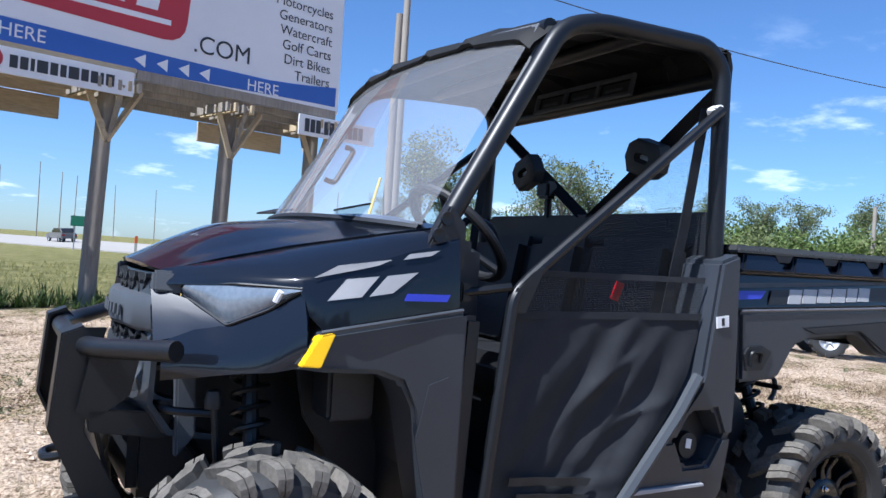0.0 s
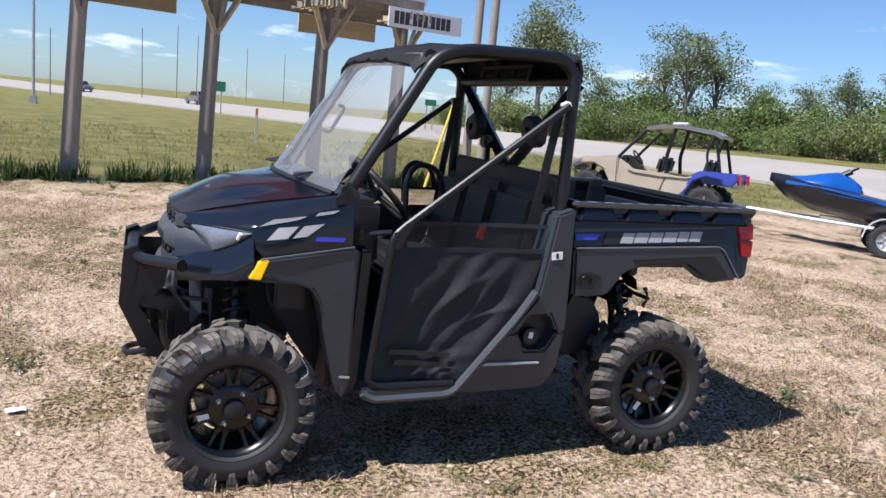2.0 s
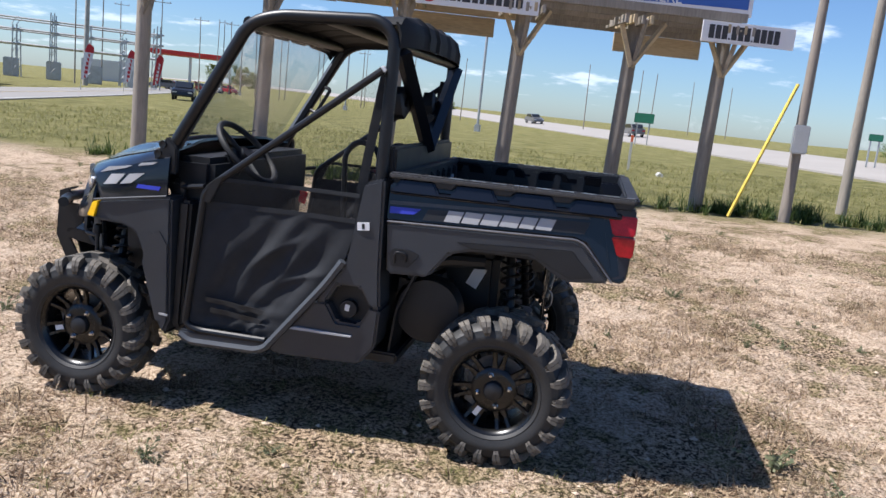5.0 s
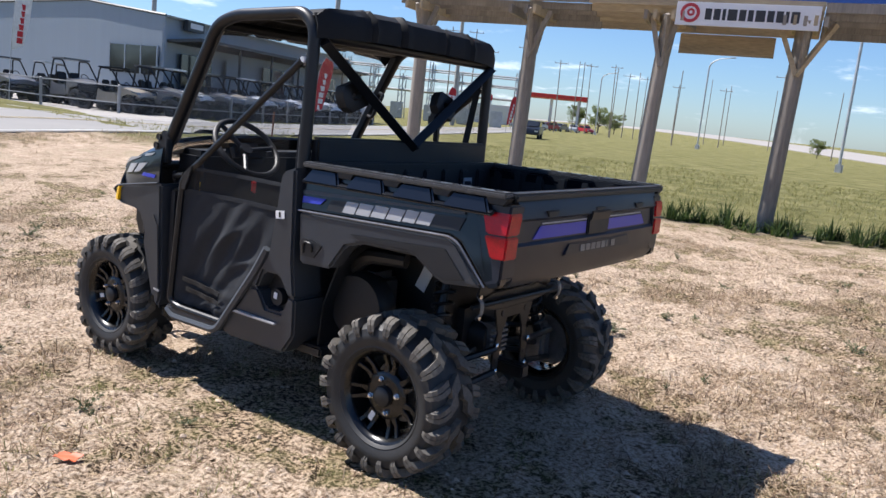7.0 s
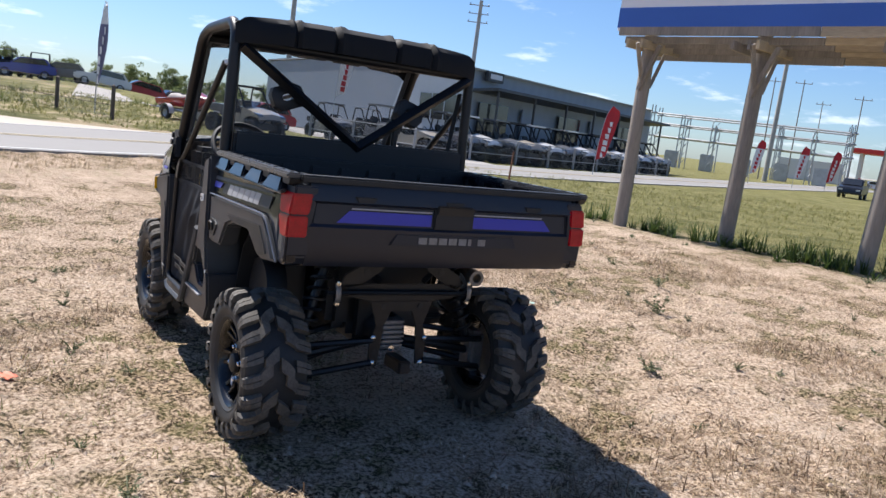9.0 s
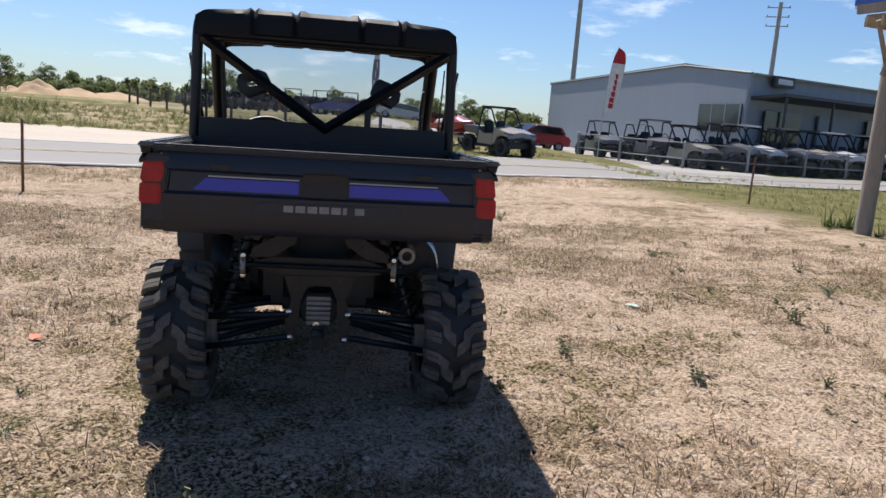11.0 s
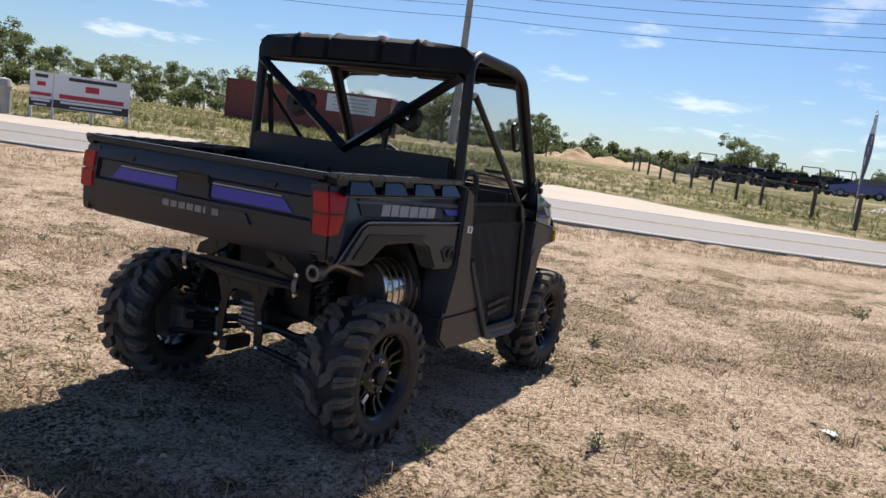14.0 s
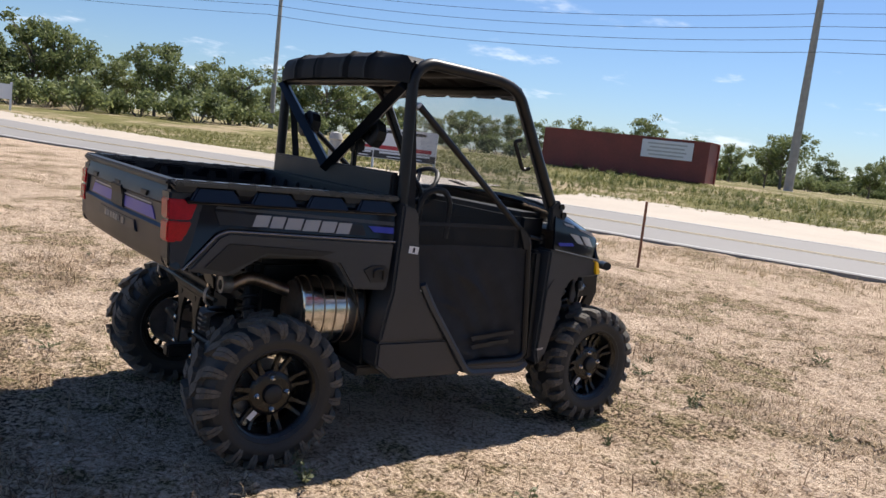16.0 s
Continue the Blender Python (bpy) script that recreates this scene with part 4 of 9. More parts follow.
        for u in (0, 0.33, 0.67, 1):
            top = [lerp(p, q, u) for p, q in zip((-1.262, 0.330, 1.035), (-1.186, 0.380, 1.032))] if u < 0.5 else [lerp(p, q, (u - 0.5) * 2) for p, q in zip((-1.188, 0.378, 1.032), (-1.113, 0.552, 0.967))]
            low = [lerp(p, q, u) for p, q in zip((-1.262, 0.400, 0.905), (-1.113, 0.552, 0.963))]
            rows.append([(lerp(top[0], low[0], v), s * (lerp(top[1], low[1], v) + 0.008 * math.sin(v * math.pi)), lerp(top[2], low[2], v)) for v in (0, 0.35, 0.7, 1)])
        sheet(bm, rows, 0.03)
        part("nose_side_panel", bm, GATE, car, "matte grey panel beside the headlamp")
        # headlamp
        LOW = [(-1.192, 0.382, 1.030), (-1.117, 0.549, 0.967), (-1.04, 0.632, 1.012), (-0.972, 0.694, 1.060)]
        bm = bmesh.new()
        rows = []
        for i in range(13):
            x = lerp(-1.192, -0.974, i / 12)
            top = (table(WING, x, 5) - 0.006, table(WING, x, 6) + 0.001) if x < -0.985 else (lerp(0.689, 0.694, (x + 0.985) / 0.011), 1.066)
            low = (table(LOW, x, 1), table(LOW, x, 2))
            rows.append([(x - 0.008 * math.sin(t * math.pi), s * (lerp(top[0], low[0], t) + 0.008 * math.sin(t * math.pi)), lerp(top[1], low[1], t)) for t in (0, 0.2, 0.5, 0.8, 1)])
        sheet(bm, rows, 0.01)
        lampo = part("headlamp", bm, LAMP, car, "smoky angular headlamp")
        bm = bmesh.new()
        tube(bm, [(-1.194, s * 0.405, 1.056), (-1.10, s * 0.573, 1.068), (-0.976, s * 0.700, 1.068), (-1.04, s * 0.637, 1.010), (-1.117, s * 0.553, 0.964), (-1.194, s * 0.384, 1.029), (-1.194, s * 0.405, 1.056)], 0.004, 6, radius=0.01)
        part("lamp_bezel", bm, BLACK, lampo)
        bm = bmesh.new()
        tube(bm, [(-1.03, s * 0.655, 1.032), (-1.022, s * 0.668, 1.058)], 0.008, 6, radius=0)
        part("lamp_strip", bm, WHITE, lampo)
        # wheel arch cladding
        bm = bmesh.new()
        out = [(-1.005, 0.882), (-0.955, 0.958), (-0.93, 0.971), (-0.575, 1.024), (-0.548, 1.024), (-0.548, 0.43), (-0.575, 0.36), (-0.600, 0.38), (-0.655, 0.58), (-0.70, 0.78), (-0.735, 0.845), (-0.80, 0.868), (-0.93, 0.874)]
        plate(bm, out, s * 0.62, s * 0.768, 0.012, shape=lambda v: (v.x, v.y + s * (-0.03 * smooth01(-0.9, -1.02, v.x) - 0.012 * smooth01(0.8, 0.4, v.z)), v.z))
        clad = part("arch_cladding", bm, PLASTIC, car, "charcoal plastic wheel arch panel")
        # lit top edge of the arch panel, painted in as a paler strip
        bm = bmesh.new()
        tube(bm, [(-0.95, s * 0.762, 0.970), (-0.90, s * 0.771, 0.979), (-0.57, s * 0.771, 1.028)], 0.005, 6, radius=0.02)
        part("trim_strip", bm, SLATE, clad)
        bm = bmesh.new()
        plate(bm, [(-0.60, 0.455), (-0.552, 0.450), (-0.552, 0.460), (-0.597, 0.466)], s * 0.753, s * 0.762, 0.001)
        part("trim_strip", bm, SILVER, clad)
        bm = bmesh.new()
        plate(bm, [(-0.60, 0.86), (-0.66, 0.84), (-0.69, 0.70), (-0.62, 0.42), (-0.56, 0.42), (-0.56, 0.80)], s * 0.764, s * 0.770, 0.003, shape=lambda v: (v.x, v.y - s * 0.012 * smooth01(0.8, 0.4, v.z), v.z))
        part("facet", bm, PLASTIC, clad)
        bm = bmesh.new()
        plate(bm, [(-0.993, 0.888), (-0.947, 0.886), (-0.917, 0.968), (-0.945, 0.962), (-0.957, 0.955)], s * 0.735, s * 0.776, 0.003, shape=lambda v: (v.x, v.y - s * 0.028 * smooth01(-0.9, -1.02, v.x), v.z))
        part("reflector", bm, YELLOW, car, "yellow side reflector")
        # marks on the wing
        for i, q in enumerate(([(-0.955, 1.095), (-0.80, 1.133), (-0.765, 1.149), (-0.90, 1.128)], [(-0.735, 1.150), (-0.66, 1.163), (-0.635, 1.178), (-0.72, 1.165)])):
            bm = bmesh.new()
            decal(bm, q, wing_y, s)
            part("decal", bm, SILVER, wing, "silver stripe decal")
        for q in ([(-0.925, 1.042), (-0.845, 1.054), (-0.800, 1.106), (-0.880, 1.096)], [(-0.825, 1.056), (-0.765, 1.066), (-0.695, 1.120), (-0.778, 1.108)]):
            bm = bmesh.new()
            decal(bm, q, wing_y, s)
            part("decal", bm, SILVER, wing, "silver model mark")
        bm = bmesh.new()
        decal(bm, slant(-0.735, -0.615, 1.048, 1.066, 0.01), wing_y, s)
        part("decal", bm, BLUE, wing, "blue model mark")
        # inner liner and frame beside the front wheel
        bm = bmesh.new()
        rows = [[(x, s * y, z) for y in (0.30, 0.74)] for x, z in ((-0.57, 0.36), (-0.60, 0.5), (-0.645, 0.70), (-0.71, 0.85), (-0.80, 0.90), (-0.95, 0.915))]
        sheet(bm, rows, 0.01)
        part("wheel_liner", bm, BLACK, car)
        bm = bmesh.new()
        plate(bm, [(-0.90, 0.90), (-0.56, 0.93), (-0.545, 0.36), (-0.62, 0.36), (-0.74, 0.52), (-0.86, 0.70)], s * 0.415, s * 0.430, 0.004)
        part("well_panel", bm, BLACK, car)
        # sway bar, link and bracket
        bm = bmesh.new()
        tube(bm, [(-1.24, s * 0.22, 0.735), (-1.22, s * 0.44, 0.735), (-1.12, s * 0.47, 0.73)], 0.011, 8, radius=0.04)
        sway = part("sway_bar", bm, STEEL_BLACK, car)
        bm = bmesh.new()
        tube(bm, [(-1.12, s * 0.48, 0.77), (-1.10, s * 0.50, 0.50)], 0.009, 8, radius=0)
        part("sway_link", bm, STEEL_BLACK, sway)
        bm = bmesh.new()
        lathe(bm, [(0.004, 0), (0.022, 0), (0.024, 0.02), (0.018, 0.045), (0.004, 0.05)], 12, pose(-1.12, s * 0.48, 0.745, 90, 0, 0))
        part("bush", bm, BLACK, sway)
        bm = bmesh.new()
        plate(bm, [(-1.20, 0.84), (-1.15, 0.84), (-1.14, 0.66), (-1.19, 0.60)], s * 0.36, s * 0.40, 0.006)
        part("frame_bracket", bm, SLATE, car)
        # front suspension
        bm = bmesh.new()
        tube(bm, [(-1.0, s * 0.36, 0.92), (-1.01, s * 0.50, 0.42)], 0.022, 10, radius=0)
        shock = part("front_shock", bm, STEEL_BLACK, car)
        bm = bmesh.new()
        coil(bm, (-1.0, s * 0.375, 0.86), (-1.01, s * 0.48, 0.49), 0.048, 0.008, 8)
        part("spring", bm, STEEL_BLACK, shock)
        for z0, z1, xa in ((0.46, 0.38, -0.14), (0.46, 0.38, 0.12), (0.60, 0.46, -0.1), (0.60, 0.46, 0.1)):
            bm = bmesh.new()
            tube(bm, [(-1.02 + xa, s * 0.20, z0), (-1.02, s * 0.56, z1)], 0.016, 8, radius=0)
            part("suspension_arm", bm, STEEL_BLACK, car)
        bm = bmesh.new()
        box(bm, (0.10, 0.10, 0.2), (-1.03, s * 0.55, 0.40), bevel=0.02)
        part("knuckle", bm, DULL_STEEL, car)
        bm = bmesh.new()
        box(bm, (0.13, 0.12, 0.15), (-0.80, s * 0.56, 0.80), bevel=0.01)
        part("reservoir", bm, BLACK, car, "small black reservoir box")

    # nose and grille
    bm = bmesh.new()
    prof = [(-1.20, 1.06), (-1.285, 1.075), (-1.30, 1.02), (-1.305, 0.90), (-1.33, 0.86), (-1.335, 0.74), (-1.28, 0.66), (-1.16, 0.64)]
    rows = [[(x - 0.045 * (1 - (k / 6 - 1) ** 2), (k / 6 - 1) * (0.365 + 0.02 * (z < 0.9)), z) for k in range(13)] for x, z in prof]
    sheet(bm, rows, 0.015)
    nose = part("nose_panel", bm, PLASTIC, car, "charcoal front fascia")
    bm = bmesh.new()
    rows = [[(x - 0.055 * (1 - g * g) - 0.004 * math.cos(g * 9), 0.318 * g, z) for g in (k / 8 - 1 for k in range(17))] for x, z in ((-1.29, 1.018), (-1.322, 1.012), (-1.332, 0.99), (-1.328, 0.93), (-1.318, 0.918), (-1.29, 0.912))]
    sheet(bm, rows, 0.014)
    bar_ = part("nose_bar", bm, SLATE, nose, "raised bar with an embossed mark")
    for k in range(7):
        bm = bmesh.new()
        y = -0.135 + 0.045 * k
        box(bm, (0.006, 0.030, 0.030), (-1.390 + 0.5 * y * y, y, 0.963), (0, 3, 0), 0.001)
        part("embossed_mark", bm, SLATE, bar_)
    for z0, n, x0 in ((1.056, 2, -1.345), (0.900, 3, -1.362)):
        for r in range(n):
            for k in range(14):
                bm = bmesh.new()
                y = -0.31 + 0.62 * (k + 0.5 * (r % 2)) / 14
                box(bm, (0.020, 0.034, 0.011), (x0 + 0.50 * y * y + 0.004 * r, y, z0 - 0.024 * r), (0, 0, 0), 0)
                for v in bm.verts:
                    v.co.z += 0.010 * (1 if v.co.y > y else -1) * (1 if k % 2 else -1)
                part("grille_piece", bm, BLACK, nose, smooth=0)
    bm = bmesh.new()
    rows = [[(x - 0.06 * (1 - g * g), 0.34 * g, z) for g in (k / 8 - 1 for k in range(17))] for x, z in ((-1.29, 0.838), (-1.338, 0.832), (-1.352, 0.80), (-1.340, 0.765), (-1.29, 0.735), (-1.22, 0.72))]
    sheet(bm, rows, 0.014)
    part("nose_lip", bm, SLATE, nose)
    for s in (-1, 1):
        bm = bmesh.new()
        plate(bm, [(-1.33, 1.085), (-1.27, 1.085), (-1.258, 1.045), (-1.258, 1.028), (-1.33, 1.03)], s * 0.315, s * 0.352, 0.006, shape=lambda v: (v.x, v.y + s * 0.5 * (v.x + 1.33), v.z))
        part("nose_corner", bm, SLATE, nose)
    nose.location = (0.07, 0, 0)
    # brush guard
    guard = part("brush_guard", tube(bmesh.new(), [(-1.24, -0.585, 0.905), (-1.39, -0.36, 0.885), (-1.43, -0.24, 0.885), (-1.43, 0.24, 0.885), (-1.39, 0.36, 0.885), (-1.24, 0.585, 0.905)], 0.0255, 14, radius=0.06), STEEL_BLACK, car, "black tubular steel brush guard")
    for s in (-1, 1):
        bm = bmesh.new()
        plate(bm, [(-1.415, 0.935), (-1.465, 0.915), (-1.485, 0.675), (-1.37, 0.43), (-1.27, 0.43), (-1.40, 0.665), (-1.385, 0.90)], s * 0.300, s * 0.312, 0.003)
        part("guard_plate", bm, STEEL_BLACK, guard)
        bm = bmesh.new()
        rows = [[(x, s * y, z) for y in (0.225, 0.306)] for x, z in ((-1.415, 0.936), (-1.466, 0.916), (-1.486, 0.675), (-1.372, 0.43))]
        sheet(bm, rows, 0.008)
        part("guard_face", bm, STEEL_BLACK, guard)
        bm = bmesh.new()
        tube(bm, [(-1.37, s * 0.23, 0.475), (-1.455, s * 0.235, 0.462), (-1.455, s * 0.345, 0.462), (-1.37, s * 0.35, 0.475)], 0.014, 8, radius=0.05)
        part("tow_hook", bm, STEEL_BLACK, guard)
        bm = bmesh.new()
        plate(bm, [(-1.40, 0.86), (-1.425, 0.72), (-1.385, 0.695), (-1.30, 0.76), (-1.28, 0.86)], s * 0.335, s * 0.345, 0.002)
        part("gusset", bm, STEEL_BLACK, guard)
        bm = bmesh.new()
        plate(bm, [(-1.40, 0.73), (-1.395, 0.67), (-1.20, 0.64), (-1.19, 0.71)], s * 0.20, s * 0.345, 0.004)
        part("guard_mount", bm, STEEL_BLACK, guard)
    bm = bmesh.new()
    plate(bm, [(-0.30, 0.72), (0.30, 0.72), (0.28, 0.45), (-0.28, 0.45)], -1.365, -1.352, 0.004, axis="x", shape=lambda v: (v.x + 0.28 * (0.62 - v.z), v.y, v.z))
    part("skid_plate", bm, STEEL_BLACK, guard)
    # chassis
    bm = bmesh.new()
    box(bm, (0.55, 0.42, 0.40), (-1.0, 0, 0.64), bevel=0.03)
    part("front_frame", bm, BLACK, car)
    bm = bmesh.new()
    box(bm, (1.15, 1.30, 0.05), (-0.02, 0, 0.375), bevel=0.01)
    part("floor_pan", bm, BLACK, car)
    bm = bmesh.new()
    box(bm, (0.46, 0.56, 0.42), (0.72, 0, 0.66), bevel=0.04)
    box(bm, (0.30, 0.26, 0.26), (0.84, -0.05, 0.52), bevel=0.04)
    box(bm, (0.25, 0.2, 0.3), (0.62, -0.42, 0.62), bevel=0.04)
    engine = part("engine", bm, BLACK, car, "black engine and gearbox housing")
    bm = bmesh.new()
    lathe(bm, [(0.02, -0.05), (0.16, -0.05), (0.17, 0.0), (0.15, 0.05), (0.04, 0.06)], 28, pose(0.66, -0.50, 0.60, 0, 0, 180))
    part("clutch_cover", bm, BLACK, engine)
    bm = bmesh.new()
    box(bm, (0.06, 0.003, 0.11), (0.84, -0.283, 0.74), (0, 25, 0))
    part("sticker", bm, WHITE, engine)
    bm = bmesh.new()
    tube(bm, [(0.60, -0.5, 0.78), (0.72, -0.55, 0.86), (0.9, -0.5, 0.86)], 0.035, 10)
    part("intake_hose", bm, BLACK, engine)

    # cab: scuttle, dash, seat
    bm = bmesh.new()
    box(bm, (0.20, 1.26, 0.30), (-0.52, 0, 1.06), bevel=0.03)
    box(bm, (0.10, 1.30, 0.75), (-0.58, 0, 0.72), bevel=0.02)
    dash = part("dashboard", bm, BLACK, car, "black plastic dashboard")
    bm = bmesh.new()
    box(bm, (0.06, 0.26, 0.12), (-0.42, -0.33, 1.20), (0, -25, 0), 0.03)
    part("instrument_pod", bm, BLACK, dash)
    bm = bmesh.new()
    m = pose(-0.365, -0.37, 1.235, 0, 0, 0) @ Matrix.Rotation(radians(46), 4, "Y")
    ring = [m @ Vector((0.185 * math.cos(a), 0.185 * math.sin(a), 0)) for a in [2 * math.pi * k / 32 for k in range(33)]]
    tube(bm, ring, 0.0155, 10, radius=0, cap=False)
    wheel = part("steering_wheel", bm, SEAT, car, "black padded steering wheel")
    for a in (90, 210, 330):
        bm = bmesh.new()
        tube(bm, [m @ Vector((0.03 * math.cos(radians(a)), 0.03 * math.sin(radians(a)), -0.02)), m @ Vector((0.18 * math.cos(radians(a)), 0.18 * math.sin(radians(a)), 0))], 0.013, 8, radius=0)
        part("spoke", bm, BLACK, wheel)
    bm = bmesh.new()
    tube(bm, [m @ Vector((0, 0, 0.0)), m @ Vector((0, 0, -0.05)), (-0.5, -0.34, 1.04)], 0.035, 12, radius=0)
    part("column", bm, BLACK, wheel)
    bm = bmesh.new()
    box(bm, (0.50, 1.24, 0.16), (0.12, 0, 0.74), (0, 4, 0), 0.05)
    part("seat_base", bm, SEAT, car, "black vinyl bench seat")
    bm = bmesh.new()
    box(bm, (0.46, 1.26, 0.34), (0.14, 0, 0.53), bevel=0.02)
    part("seat_box", bm, BLACK, car)
    for y, w in ((-0.40, 0.44), (0.02, 0.36), (0.42, 0.42)):
        bm = bmesh.new()
        box(bm, (0.11, w, 0.50), (0.335, y, 1.02), (0, 11, 0), 0.045)
        back = part("seat_back", bm, SEAT, car, "black vinyl seat back")
        bm = bmesh.new()
        box(bm, (0.004, 0.13, 0.018), (0.322, y, 1.215), (0, 11, 0))
        part("bar", bm, SLATE, back)
    bm = bmesh.new()
    tube(bm, [(-0.02, 0.20, 0.80), (-0.04, 0.20, 1.24), (0.02, 0.20, 1.32), (0.14, 0.20, 1.30), (0.2, 0.20, 1.12)], 0.016, 10, radius=0.08)
    part("grab_bar", bm, STEEL_BLACK, car, "bent black grab bar")
    bm = bmesh.new()
    tube(bm, [(0.10, 0.64, 1.05), (0.09, 0.64, 1.24), (0.14, 0.64, 1.30), (0.26, 0.64, 1.28), (0.29, 0.64, 1.15)], 0.016, 10, radius=0.06)
    part("grab_bar", bm, STEEL_BLACK, car, "bent black grab bar")
    bm = bmesh.new()
    box(bm, (0.035, 0.006, 0.06), (0.05, -0.66, 1.085), (10, 15, 0), 0.002)
    part("warning_tag", bm, RED_LENS, car, "small red tag on the belt")
    bm = bmesh.new()
    box(bm, (0.05, 0.004, 0.045), (-0.455, -0.60, 0.985), (0, 0, 15), 0.001)
    part("paper_tag", bm, YELLOW, car, "yellow paper tag in the cab")

    # roll cage
    for s in (-1, 1):
        bm = bmesh.new()
        tube(bm, [(-0.635, s * 0.690, 1.15), (-0.600, s * 0.690, 1.235), (-0.240, s * 0.685, 1.842), (-0.105, s * 0.68, 1.884), (0.36, s * 0.68, 1.896), (0.435, s * 0.685, 1.83), (0.425, s * 0.70, 1.20), (0.45, s * 0.70, 0.86)], 0.0285, 14, radius=0.11)
        cage = part("cage_side", bm, STEEL_BLACK, car, "black steel roll cage tube")
        bm = bmesh.new()
        tube(bm, [(-0.585, s * 0.655, 1.25), (-0.255, s * 0.65, 1.825)], 0.020, 4, radius=0)
        part("windscreen_channel", bm, SLATE, cage)
        bm = bmesh.new()
        plate(bm, [(-0.70, 1.13), (-0.55, 1.13), (-0.55, 1.25), (-0.60, 1.30)], s * 0.70, s * 0.735, 0.006)
        foot = part("cage_foot", bm, BLACK, cage)
        for x, z in ((-0.615, 1.262), (-0.638, 1.218)):
            bm = bmesh.new()
            lathe(bm, [(0.006, 0), (0.018, 0), (0.018, 0.01), (0.006, 0.008)], 12, pose(x, s * 0.735, z, 0, 0, 0 if s > 0 else 180))
            part("bolt", bm, STEEL_BLACK, foot)
        for z, x in ((1.42, -0.465), (1.75, -0.275)):
            bm = bmesh.new()
            box(bm, (0.02, 0.02, 0.05), (x - 0.03, s * 0.66, z), (0, 30, 0), 0.004)
            part("clip", bm, STEEL_BLACK, cage)
        if s > 0:
            # handle on the screen pillar
            bm = bmesh.new()
            tube(bm, [(-0.34, s * 0.64, 1.60), (-0.30, s * 0.63, 1.59), (-0.385, s * 0.63, 1.44), (-0.425, s * 0.64, 1.455)], 0.011, 8, radius=0.03)
            part("pillar_handle", bm, STEEL_BLACK, cage)
        # belt
        bm = bmesh.new()
        rows = [[(0.40 + o, s * 0.655, 1.70), (0.34 + o, s * 0.645, 1.30), (0.30 + o, s * 0.62, 1.00)] for o in (-0.022, 0.022)]
        sheet(bm, rows, 0.002)
        part("seat_belt", bm, FABRIC, car)
        bm = bmesh.new()
        box(bm, (0.035, 0.05, 0.03), (0.395, s * 0.70, 1.685), (0, -30, 0), 0.005)
        part("belt_anchor", bm, WHITE, cage)
    for x, z, y in ((-0.26, 1.845, 0.66), (0.44, 1.80, 0.68), (0.10, 1.89, 0.66)):
        bm = bmesh.new()
        tube(bm, [(x, -y, z), (x, y, z)], 0.026, 12, radius=0)
        part("cage_crossbar", bm, STEEL_BLACK, car)
    for s in (-1, 1):
        bm = bmesh.new()
        tube(bm, [(0.465, s * 0.66, 1.775), (0.475, s * -0.01, 1.325)], 0.040, 4, radius=0, flat=0.7)
        part("cage_brace", bm, STEEL_BLACK, car, "black diagonal rear brace")
    for x, y, z, w, lean in ((0.405, -0.39, 1.555, 0.088, 20), (0.40, 0.33, 1.545, 0.084, -20)):
        out, hole = [[(w * k * c, w * q * d) for c, d in ((-1, -0.45), (-0.6, -1), (0.7, -1), (1, -0.2), (0.9, 0.55), (0.45, 1), (-0.75, 1), (-1, 0.5))] for k, q in ((1, 0.74), (0.42, 0.20))]
        bm = bmesh.new()
        ring = [[bm.verts.new((d, *p)) for p in q] for d, q in ((-0.026, out), (0.026, out), (0.032, [(a * 0.9, b * 0.88) for a, b in out]), (0.032, hole), (-0.032, hole), (-0.032, [(a * 0.9, b * 0.88) for a, b in out]))]
        for a, b in zip(ring, ring[1:] + ring[:1]):
            for i in range(8):
                j = (i + 1) % 8
                bm.faces.new((a[i], a[j], b[j], b[i]))
        bmesh.ops.recalc_face_normals(bm, faces=bm.faces)
        for v in bm.verts:
            v.co = pose(x, y, z, lean, -6, 0) @ v.co
        hr = part("headrest", bm, SEAT, car, "small black padded headrest with a narrow slot")
        bm = bmesh.new()
        box(bm, (0.012, 0.05, 0.016), (x - 0.008, y, z), (lean, 0, 0), 0.003)
        part("slot_bar", bm, DULL_STEEL, hr)
    bm = bmesh.new()
    box(bm, (0.06, 0.085, 0.075), (0.435, 0.232, 1.468), bevel=0.012)
    part("belt_guide", bm, STEEL_BLACK, car, "square black belt guide above the seat")
    bm = bmesh.new()
    box(bm, (0.025, 0.035, 0.20), (0.445, 0.232, 1.35), bevel=0.008)
    part("belt_tower", bm, STEEL_BLACK, car)
    bm = bmesh.new()
    box(bm, (0.05, 1.34, 0.17), (0.455, 0, 1.275), bevel=0.012)
    rear_panel = part("cab_back_panel", bm, BLACK, car, "black panel behind the seats")
    bm = bmesh.new()
    box(bm, (0.04, 1.28, 0.60), (0.44, 0, 0.92), bevel=0.012)
    part("cab_bulkhead", bm, BLACK, car)
    # roof
    bm = bmesh.new()
    rows = []
